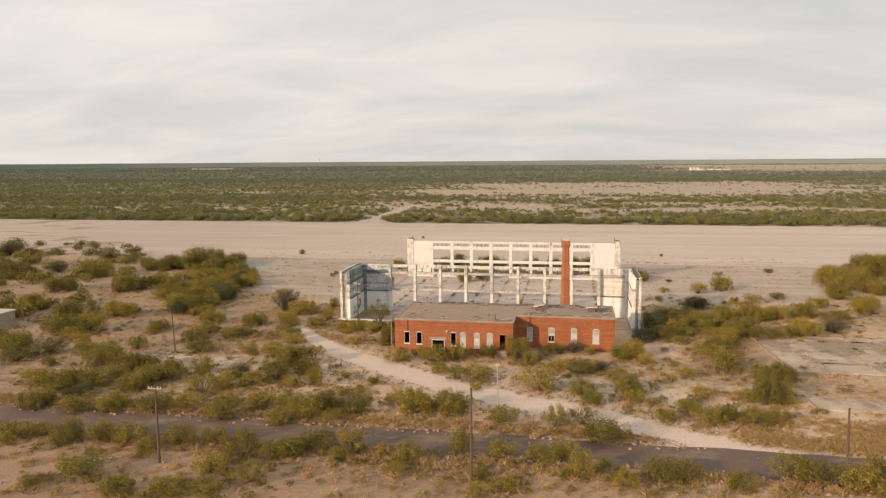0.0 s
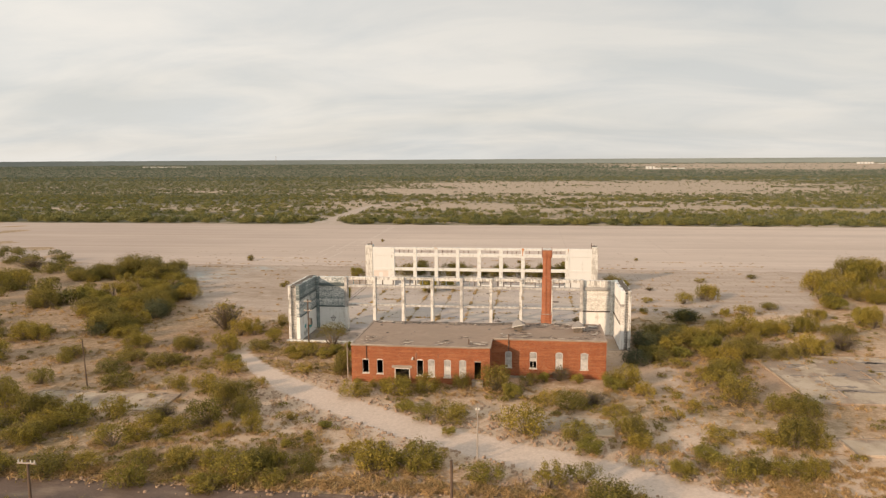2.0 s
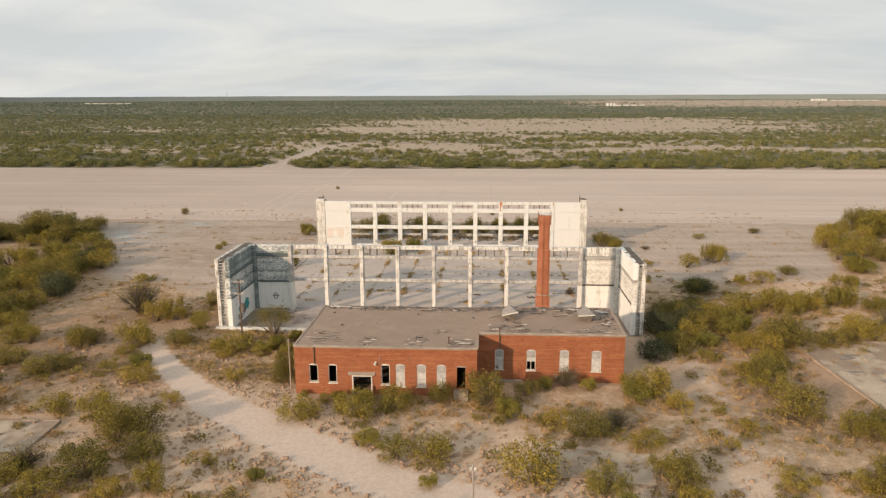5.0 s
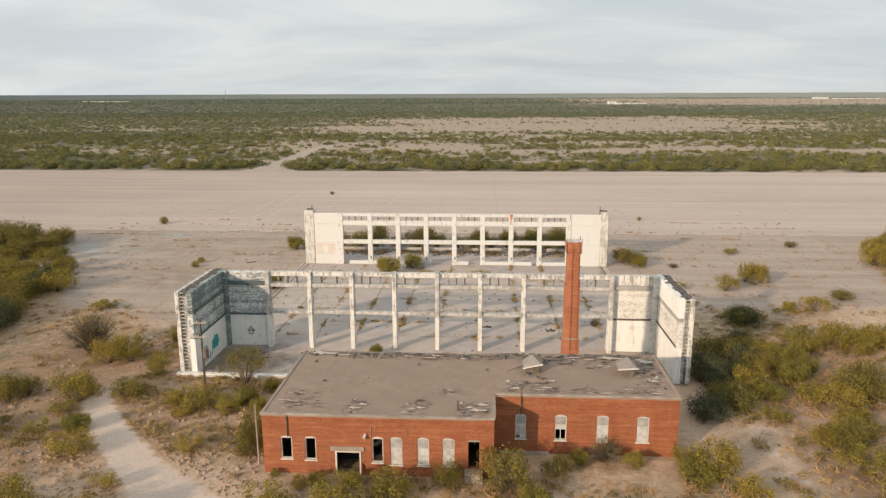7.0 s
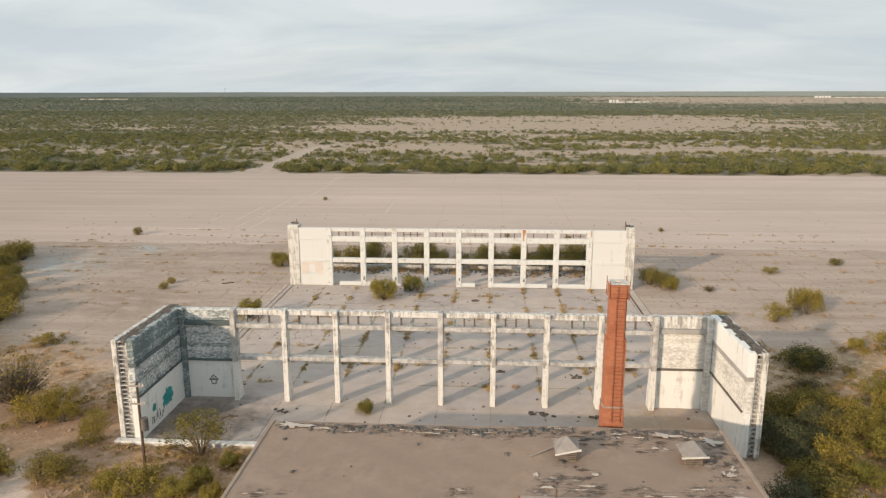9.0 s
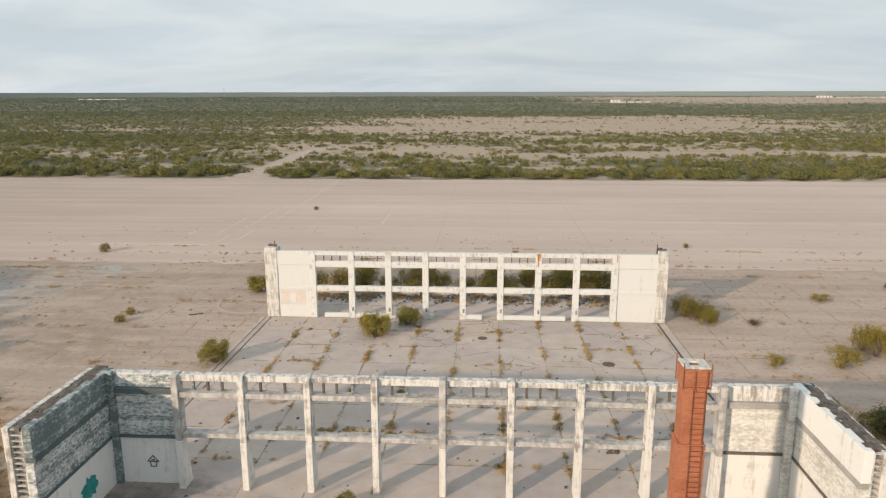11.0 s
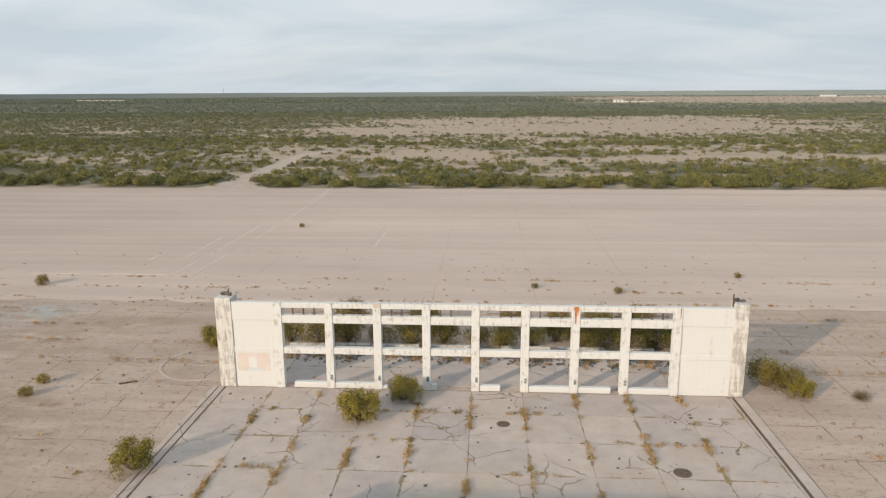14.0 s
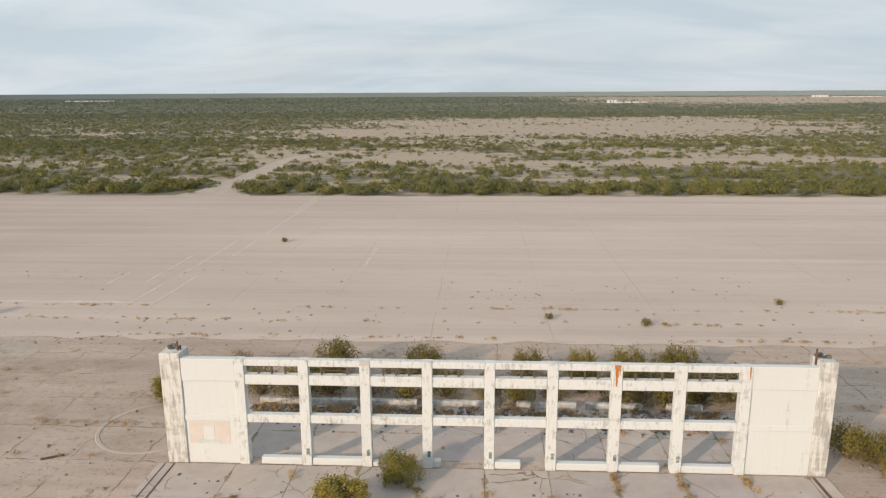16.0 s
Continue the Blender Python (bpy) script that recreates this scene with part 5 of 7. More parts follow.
# ---- slabs of vanished buildings ----


def slab(x0, x1, y0, y1, z, turn, label, lip=True, seed=0):
    cx, cy = (x0 + x1) / 2, (y0 + y1) / 2
    s = thing("foundation_slab", (cx, cy, 0), label, "slab", "bare foundation slabs")
    bm = box(bmesh.new(), x0, x1, y0, y1, -0.4, z, 0.04)
    bmesh.ops.rotate(bm, verts=bm.verts[:], cent=(cx, cy, 0), matrix=Matrix.Rotation(radians(turn), 3, "Z"))
    part("slab", bm, M_SLAB, s)
    if lip:
        for a, b, c, d in ((x0, x1, y1 - 0.25, y1), (x0, x0 + 0.25, y0, y1 - 0.25)):
            bm = box(bmesh.new(), a, b, c, d, z - 0.05, z + 0.09, 0.03)
            bmesh.ops.rotate(bm, verts=bm.verts[:], cent=(cx, cy, 0), matrix=Matrix.Rotation(radians(turn), 3, "Z"))
            part("kerb", bm, M_STONE, s)
    r = np.random.RandomState(seed)
    for _ in range(16):
        a, b, q = r.uniform(x0 + 0.3, x1 - 0.3), r.choice([y1 - 0.6, (y0 + y1) / 2]), r.uniform(0.06, 0.16)
        bm = box(bmesh.new(), a - q, a + q, b - q, b + q, z - 0.02, z + q, 0.02)
        bmesh.ops.rotate(bm, verts=bm.verts[:], cent=(cx, cy, 0), matrix=Matrix.Rotation(radians(turn), 3, "Z"))
        part("stub", bm, M_STONE, s)


def slab_material():
    k = Nodes("sandy slab concrete")
    fine, mid = k.noise(3.0, 6, 0.7), k.noise(0.35, 6, 0.65)
    col = k.mix(k.ramp(mid, 0.35, 0.65), (0.36, 0.290, 0.215), (0.47, 0.390, 0.305))
    col = k.mix(k.ramp(k.noise(0.16, 7, 0.66, (1.0, 0.7, 1)), 0.48, 0.56, (0.0, 0.75)), col, k.mix(k.ramp(fine, 0.3, 0.7), (0.20, 0.145, 0.110), (0.28, 0.210, 0.165)))
    col = k.mix(k.ramp(k.noise(1.3, 8, 0.74), 0.58, 0.66, (0.0, 0.7)), col, (0.19, 0.14, 0.095))
    return k.done(col, 0.92, fine, 0.3, 0.03)


M_SLAB = slab_material()
slab(-64.5, -46.0, 85.6, 91.6, 0.25, 2, "long low sandy foundation slab among shrubs", True, 1)
slab(-1.5, 6.8, 84.2, 89.0, 0.2, -6, "small cracked foundation slab beside the dirt track", False, 2)
slab(30.6, 62, 97.5, 118.0, 0.22, 3, "large broken foundation slab with dark tar remains", True, 3)
slab(29.4, 62, 82.0, 86.2, 0.28, 2, "pale strip of foundation slab beside dry grass", True, 4)


def tar_patch(slab_top, x, y, w, d, seed):
    """A dark worn patch of tar or old flooring on a slab."""
    r = np.random.RandomState(seed)
    bm = bmesh.new()
    ring_ = [bm.verts.new((x + w / 2 * k * math.cos(a), y + d / 2 * k * math.sin(a), slab_top + 0.004)) for a, k in ((2 * math.pi * i / 16, r.uniform(0.55, 1.1)) for i in range(16))]
    f = bm.faces.new(ring_)
    made = bmesh.ops.extrude_face_region(bm, geom=[f])
    for q in made["geom"]:
        if isinstance(q, bmesh.types.BMVert):
            q.co.z += 0.015
    bmesh.ops.triangulate(bm, faces=bm.faces[:])
    bmesh.ops.recalc_face_normals(bm, faces=bm.faces[:])
    old = thing("tar_patch", (x, y, 0), "dark worn tar remains on the bare slab", "tar patch", "tar patches")
    part("felt", bm, M_FELT, old)


tr = np.random.RandomState(9)
for i in range(34):
    tar_patch(0.22, tr.uniform(33, 58), tr.uniform(100, 115.5), tr.uniform(1.0, 4.2), tr.uniform(0.4, 1.4), i)
for i, x in enumerate((36.0, 42.5, 49.0)):
    wall_line = thing("wall_stub", (x, 108, 0.2), "low broken wall line across the bare slab", "wall", "wall stubs on the slab")
    y = 99.0
    while y < 112 + 2 * i:
        run = tr.uniform(0.8, 3.0)
        part("stub_run", box(bmesh.new(), x - 0.12, x + 0.12, y, y + run, 0.2, 0.2 + tr.uniform(0.08, 0.25), 0.03), M_SLAB, wall_line)
        y += run + tr.uniform(0.1, 1.4)
slab(-110, -100, 122, 126, 0.2, 4, "low sandy foundation slab far among shrubs", False, 5)

hut = thing("concrete_hut", (-101, 104.5, 0), "low tan concrete block hut with a flat roof", "hut")
block("wall", M_COPING, hut, -112, -99.6, 101.5, 106, -0.2, 2.7, 0.03)
block("roof", M_BARE, hut, -112.2, -99.4, 101.3, 106.2, 2.7, 2.95, 0.03)

# ---- shrubs ----
# each bush: x, y, width, height
OLIVE_BUSHES_A = [
    (-34.4, 50.0, 3.3, 1.4), (-31.2, 50.3, 2.8, 1.2), (-44.5, 52.0, 4.5, 1.9), (-28.3, 53.2, 3.1, 1.7), (-32.6, 54.2, 3.2, 1.7), (-4.4, 55.7, 2.0, 0.8),
    (-7.5, 57.5, 2.1, 1.0), (6.1, 57.7, 2.5, 1.3), (-28.2, 58.1, 3.1, 1.4), (-41.8, 58.2, 2.3, 1.2), (-57.9, 58.8, 3.6, 1.6), (2.1, 59.1, 2.4, 2.4),
    (16.1, 59.4, 2.8, 1.2), (-55.1, 59.7, 2.4, 1.3), (-27.0, 59.7, 3.4, 1.7), (-14.8, 60.0, 2.5, 1.8), (-45.3, 60.1, 3.6, 1.7), (11.7, 60.8, 2.4, 1.4),
    (-17.5, 61.4, 1.7, 1.0), (26.7, 61.4, 3.8, 1.9), (-21.2, 62.2, 3.2, 2.0), (-1.4, 62.6, 3.1, 1.4), (21.4, 62.9, 3.9, 1.7), (-5.6, 63.1, 2.8, 1.3),
]
OLIVE_BUSHES_B = [
    (0.5, 64.0, 2.6, 1.4), (-57.5, 67.6, 4.0, 1.7), (-38.8, 67.8, 3.2, 1.9), (-31.4, 68.1, 3.2, 1.3), (-53.2, 68.6, 4.7, 2.0), (-25.8, 69.7, 2.6, 1.1),
    (-44.7, 70.5, 3.4, 1.6), (-29.6, 70.6, 4.3, 1.9), (-0.8, 71.5, 2.9, 2.2), (-40.5, 72.2, 2.9, 1.2), (-6.5, 72.2, 3.2, 1.5), (-36.2, 72.5, 3.4, 1.4),
    (2.3, 72.8, 3.1, 1.8), (-32.8, 72.9, 3.4, 1.5), (-26.5, 73.1, 2.1, 1.3), (-17.0, 73.5, 3.9, 2.4), (-16.4, 74.1, 2.8, 1.7), (-12.8, 74.1, 3.7, 1.7),
    (-12.7, 74.3, 4.3, 2.3), (11.7, 75.2, 2.5, 1.3), (-64.6, 75.2, 5.1, 2.2), (16.6, 75.8, 3.8, 1.6), (-45.5, 75.9, 4.3, 2.0), (21.6, 76.0, 3.5, 1.5),
]
OLIVE_BUSHES_C = [
    (-70.5, 76.1, 3.8, 1.6), (23.7, 76.3, 2.1, 1.8), (-20.0, 76.7, 2.4, 1.3), (-61.4, 77.6, 4.5, 1.9), (-40.8, 80.3, 3.4, 1.4), (-32.4, 81.1, 2.2, 2.2),
    (-53.6, 81.4, 4.6, 1.9), (8.9, 81.5, 2.3, 1.4), (-45.0, 82.5, 3.0, 1.3), (2.4, 82.6, 3.1, 1.8), (-49.6, 83.3, 3.1, 2.4), (-3.0, 84.2, 4.5, 2.8),
    (22.6, 84.3, 2.7, 1.2), (-66.2, 85.6, 6.5, 2.9), (-11.4, 87.3, 3.6, 1.7), (-14.1, 87.5, 3.2, 1.5), (-43.4, 93.4, 3.5, 2.1), (26.1, 93.6, 2.8, 1.9),
    (-0.2, 93.8, 2.6, 1.4), (-47.9, 94.1, 3.0, 1.7), (-24.2, 94.2, 4.1, 1.7), (-18.9, 94.7, 3.8, 2.2), (-15.5, 96.1, 3.3, 2.2), (10.0, 101.3, 3.5, 2.6),
]
OLIVE_BUSHES_D = [
    (22.0, 102.4, 4.1, 2.0), (-82.4, 103.4, 6.8, 2.9), (23.7, 108.0, 3.7, 1.9), (-36.5, 111.6, 4.3, 1.8), (-64.0, 112.9, 4.8, 2.0), (23.9, 115.9, 2.9, 1.5),
    (-84.7, 116.3, 6.5, 2.7), (18.8, 118.2, 3.4, 2.3), (-71.3, 119.6, 3.2, 1.4), (24.7, 125.9, 5.6, 2.5), (-73.0, 126.2, 6.0, 2.5), (-46.4, 129.5, 2.1, 1.9),
    (34.6, 130.3, 6.6, 2.8), (29.4, 130.4, 5.0, 2.1), (38.6, 132.0, 5.1, 2.1), (43.6, 134.1, 5.1, 2.4), (-80.3, 137.6, 5.7, 2.4), (-62.8, 141.7, 2.5, 1.2),
    (49.4, 143.7, 4.7, 2.1), (-83.2, 145.7, 6.1, 2.6), (37.5, 146.0, 3.8, 1.7), (19.2, 146.1, 1.9, 1.0), (-90.8, 152.5, 7.5, 3.1), (28.3, 155.9, 4.2, 2.1),
]
OLIVE_BUSHES_E = [
    (21.1, 156.0, 2.7, 1.1), (-86.4, 157.4, 6.6, 2.8), (-121.7, 158.1, 8.8, 3.7), (-80.5, 159.5, 4.5, 1.9), (34.3, 160.6, 4.9, 2.9), (67.9, 161.9, 6.4, 3.4),
    (63.2, 167.6, 8.8, 3.7), (65.1, 182.1, 7.3, 3.1), (78.0, 186.3, 11.1, 4.7),
]
DARK_BUSHES_A = [
    (-47.8, 49.5, 2.1, 0.9), (-31.6, 58.5, 3.1, 2.5), (-52.1, 59.5, 3.0, 2.1), (-48.2, 59.5, 2.7, 2.0), (-21.6, 59.6, 2.2, 1.1), (9.8, 59.8, 3.9, 1.8),
    (-39.3, 60.3, 2.9, 1.9), (-24.9, 61.6, 3.8, 1.7), (23.5, 61.9, 3.4, 1.8), (-9.9, 63.0, 2.6, 2.1), (29.5, 63.8, 2.9, 1.8), (-63.1, 67.9, 4.7, 2.1),
    (4.4, 68.1, 4.2, 2.1), (-48.4, 69.2, 4.0, 1.7), (-23.8, 71.9, 2.6, 1.8), (-36.3, 72.9, 3.4, 1.4), (-28.9, 73.1, 3.4, 1.4), (-28.0, 73.1, 2.7, 1.8),
    (-55.4, 76.3, 4.4, 1.8), (18.7, 76.9, 2.4, 1.3), (-38.4, 82.5, 4.0, 2.7), (-59.3, 83.4, 4.8, 2.7), (8.4, 83.7, 3.2, 2.4), (25.0, 84.0, 4.9, 3.0),
]
DARK_BUSHES_B = [
    (-81.2, 85.3, 4.2, 1.8), (-35.2, 85.9, 3.7, 2.0), (-38.6, 89.6, 5.5, 3.0), (-79.5, 90.3, 4.4, 1.8), (2.3, 91.9, 3.4, 2.0), (-88.6, 92.5, 5.4, 2.3),
    (28.6, 93.1, 4.7, 2.0), (-56.3, 94.0, 4.2, 1.8), (22.5, 96.7, 4.5, 2.8), (-6.8, 98.0, 3.9, 3.0), (-11.1, 98.2, 2.4, 1.8), (-60.5, 99.6, 3.9, 1.8),
    (-2.5, 100.3, 2.5, 1.5), (-87.3, 102.6, 6.9, 2.9), (-55.6, 103.3, 4.0, 1.7), (-28.4, 104.0, 2.3, 2.5), (-53.7, 104.9, 2.7, 1.4), (-61.2, 105.9, 4.2, 1.7),
    (-55.8, 112.5, 4.7, 2.3), (-44.2, 113.2, 3.7, 1.6), (-95.4, 114.3, 5.4, 2.5), (35.3, 116.7, 3.6, 1.9), (29.9, 117.3, 7.3, 3.0), (-75.2, 122.1, 7.4, 3.1),
]
DARK_BUSHES_C = [
    (47.8, 130.6, 5.0, 2.1), (-86.2, 136.0, 7.5, 3.1), (-116.2, 138.7, 7.8, 3.3), (-76.7, 140.1, 6.7, 3.3), (-100.3, 141.1, 7.8, 3.3), (-78.7, 148.1, 6.2, 2.7),
    (-142.7, 155.0, 8.8, 3.7), (-110.4, 170.8, 8.5, 3.6), (-106.2, 174.3, 8.7, 3.7), (-94.9, 175.2, 9.9, 4.2), (-104.4, 182.0, 11.6, 4.9), (-96.2, 184.7, 7.9, 3.3),
    (51.4, 188.5, 2.3, 1.0), (77.9, 193.6, 10.3, 4.3),
]
YELLOW_BUSHES_A = [
    (-38.9, 49.1, 3.0, 1.3), (-6.8, 54.4, 2.5, 1.0), (-15.3, 57.4, 2.1, 0.9), (-35.7, 60.9, 2.9, 1.7), (4.3, 61.7, 1.6, 0.9), (11.8, 75.8, 2.5, 1.1),
    (-23.8, 76.3, 1.3, 0.7), (-43.6, 77.6, 2.6, 1.7), (7.6, 77.6, 1.5, 0.7), (-27.5, 77.7, 1.1, 0.7), (-25.4, 79.0, 1.4, 0.6), (14.8, 79.2, 2.5, 1.1),
    (3.6, 79.6, 2.7, 1.5), (-35.1, 80.0, 1.9, 1.5), (10.8, 80.5, 1.8, 0.8), (-11.2, 83.3, 1.5, 0.6), (-24.9, 83.5, 1.5, 0.6), (27.0, 83.6, 2.9, 1.2),
    (17.4, 84.2, 3.2, 1.3), (-29.5, 85.2, 1.5, 0.8), (7.3, 85.4, 2.3, 1.6), (-17.2, 89.8, 2.2, 0.9), (14.3, 90.1, 1.6, 1.0), (7.2, 90.2, 3.0, 1.3),
]
YELLOW_BUSHES_B = [
    (16.8, 93.8, 1.7, 1.1), (-4.6, 95.5, 2.3, 1.5), (-37.7, 96.6, 2.1, 1.1), (15.5, 97.1, 1.4, 0.7), (11.7, 97.9, 2.7, 1.5), (8.4, 100.1, 3.1, 1.3),
    (-43.4, 101.6, 3.9, 1.6), (-33.4, 102.6, 2.1, 1.2), (-48.7, 105.1, 2.5, 1.0), (18.2, 111.1, 2.1, 1.2), (-33.0, 111.2, 2.6, 1.2), (-48.8, 111.7, 4.1, 2.9),
    (-38.8, 111.7, 1.8, 1.0), (26.0, 111.7, 2.8, 1.2), (-106.3, 118.2, 6.8, 2.8), (39.5, 119.4, 5.6, 2.5), (24.0, 120.8, 3.1, 1.7), (-45.3, 122.1, 2.4, 1.3),
    (-50.0, 123.0, 5.7, 2.4), (56.6, 139.3, 5.3, 3.6), (-85.7, 141.3, 5.9, 2.5), (34.0, 146.3, 1.7, 1.1), (-94.0, 147.3, 6.2, 2.6), (57.0, 154.3, 4.0, 1.7),
]
YELLOW_BUSHES_C = [
    (37.9, 182.0, 2.5, 1.0),
]
BARE_BUSHES_A = [
    (-44.4, 83.9, 2.9, 1.8), (5.4, 94.1, 3.4, 1.4), (1.5, 102.9, 2.8, 1.9), (45.2, 122.4, 5.0, 2.8), (-55.4, 125.8, 6.3, 4.5), (-137.6, 164.3, 6.2, 3.3),
    (-137.8, 186.5, 6.8, 3.1), (-179.7, 194.5, 9.1, 4.8),
]
# mostly bushes in the east wall's shade, which their leaf colour carries
GREY_BUSHES_A = [
    (12.5, 112.0, 4.2, 1.8), (16.0, 114.3, 4.3, 1.8), (15.6, 121.5, 4.6, 2.2), (17.9, 126.8, 4.5, 2.1), (25.3, 139.8, 4.6, 2.0), (43.6, 151.7, 3.2, 1.3),
]
BESIDE_THE_HANGAR = [
    ("grey", 25.9, 139.8, 4.6, 1.9),
    ("bare", 23.2, 134.3, 2.6, 1.1),
    ("grey", 19.0, 126.9, 3.2, 2.2),
    ("grey", 19.9, 124.4, 3.1, 2.3),
    ("dark", 16.5, 122.5, 3.0, 1.2),
    ("grey", 22.9, 129.4, 2.4, 1.3),
    ("grey", 21.9, 129.7, 3.8, 1.6), ("dark", 21.3, 123.2, 3.5, 2.1), ("yellow", 20.0, 115.7, 2.6, 1.4), ("grey", 15.3, 118.8, 3.3, 1.7), ("grey", 15.6, 116.4, 3.2, 1.3),
    ("yellow", 8.4, 102.4, 3.4, 1.4), ("grey", 18.4, 121.4, 2.8, 1.6), ("dark", 24.1, 122.8, 2.9, 1.6), ("yellow", 26.3, 122.8, 2.3, 1.6), ("olive", 26.2, 114.7, 4.1, 2.0),
    ("dark", 22.4, 105.5, 2.6, 2.3), ("yellow", 20.9, 107.1, 2.3, 1.2), ("olive", -49.3, 113.3, 3.2, 1.7), ("yellow", -43.9, 118.7, 2.3, 1.8), ("yellow", -45.3, 105.9, 2.4, 1.3),
    ("yellow", -48.8, 109.4, 2.5, 1.1), ("yellow", -37.0, 109.3, 2.0, 0.9), ("dark", -28.3, 102.5, 2.2, 1.9), ("yellow", -30.2, 110.7, 1.5, 1.1),
]
BUSHES = BESIDE_THE_HANGAR + [("olive", *b) for b in OLIVE_BUSHES_A + OLIVE_BUSHES_B + OLIVE_BUSHES_C + OLIVE_BUSHES_D + OLIVE_BUSHES_E] + [("dark", *b) for b in DARK_BUSHES_A + DARK_BUSHES_B + DARK_BUSHES_C] + [("yellow", *b) for b in YELLOW_BUSHES_A + YELLOW_BUSHES_B + YELLOW_BUSHES_C] + [("bare", *b) for b in BARE_BUSHES_A] + [("grey", *b) for b in GREY_BUSHES_A]
ON_THE_APRON = [
    (-45.6, 181.9, 3.8), (16.0, 173.4, 4.4), (18.0, 172.6, 3.6), (-24.6, 163.2, 4.6), (-21.2, 167.8, 3.5), (-41.6, 153.6, 4), (-84.3, 208, 2.4),
    (18.9, 171.3, 1.8), (-55.1, 258.1, 1.5), (-5.4, 209.5, 1.2), (7, 207.2, 1.5), (28.1, 217.2, 1.3),
]


def shrub_mesh(seed, branches, leaves, leaf, squat, gap):
    """Unit shrub, one metre across: branches end in rounded sprays of small leaves, with gaps and an uneven outline."""
    r = np.random.RandomState(seed)
    az = r.uniform(0, 2 * np.pi, branches)
    lean = 0.80 + 0.20 * np.sin(az * 2 + seed) * np.cos(az * 3 + 2.1 * seed)
    out = 0.40 * np.sqrt(r.rand(branches)) * lean
    dome = np.sqrt(np.clip(1 - (out / 0.46) ** 2, 0.08, 1))
    high = gap + (1 - gap) * r.uniform(0.22, 1.2, branches) ** 0.8
    tips = np.stack([np.cos(az) * out, np.sin(az) * out, squat * 0.52 * dome * high], -1)
    puff = r.uniform(0.045, 0.125, branches)
    weight = puff ** 2 * r.uniform(0.35, 1.0, branches)
    pick = r.choice(branches, leaves, p=weight / weight.sum())
    d = r.normal(size=(leaves, 3)) + np.array([0, 0, 0.25])
    d /= np.linalg.norm(d, axis=1)[:, None]
    reach = r.uniform(0.55, 1.05, leaves) + 0.9 * (r.rand(leaves) < 0.24) * r.rand(leaves)
    pos = tips[pick] + d * (puff[pick] * reach)[:, None] * np.array([0.95, 0.95, 1.30])
    pos[:, 2] = np.abs(pos[:, 2]) + 0.012
    face = d + 0.5 * r.normal(size=(leaves, 3))
    u = np.cross(face, r.normal(size=(leaves, 3)))
    u /= np.linalg.norm(u, axis=1)[:, None]
    v = np.cross(u, face)
    v /= np.linalg.norm(v, axis=1)[:, None]
    s = leaf * r.uniform(0.6, 1.35, leaves)[:, None]
    verts = np.stack([pos - u * s * 0.7 - v * s * 0.5, pos - u * s * 0.7 + v * s * 0.5, pos + u * s], 1).reshape(-1, 3)
    return verts, np.arange(leaves * 3).reshape(-1, 3), tips


EXTENT = []


def make_shrub(seed, branches, leaves, leaf, material, squat, gap, name, label):
    s = thing(name, (0, 0, 0), label, "shrub", "desert shrubs")
    v, f, tips = shrub_mesh(seed, branches, leaves, leaf, squat, gap)
    EXTENT.append((2 * np.percentile(np.hypot(v[:, 0], v[:, 1]), 95), np.percentile(v[:, 2], 97)))
    crown = new("crown", raw_mesh("crown", v, f, material))
    crown.parent = s
    bm = bmesh.new()
    r = np.random.RandomState(seed + 50)
    for x, y, z in tips[::1 if leaves < 600 else 2]:
        thick = 0.45 if leaves < 600 else 1.0
        tube(bm, (0.08 * x, 0.08 * y, -0.03), (x * 0.55, y * 0.55, z * 0.62), 0.010 * thick, 0.006 * thick, 3)
        tube(bm, (x * 0.55, y * 0.55, z * 0.62), (x * 1.02, y * 1.02, z * 1.04), 0.005 * thick, 0.002, 3)
        if leaves < 600:
            for _ in range(4):
                tube(bm, (x * 0.5, y * 0.5, z * 0.55), (x + r.uniform(-0.1, 0.1), y + r.uniform(-0.1, 0.1), z + r.uniform(-0.05, 0.1)), 0.003, 0.0015, 3)
    part("branchwork", bm, M_TWIG, s)
    return s


G = "olive green creosote bush growing from sandy soil"
D = "dark green spreading mesquite bush"
Y = "yellowing desert bush with sparse leaves"
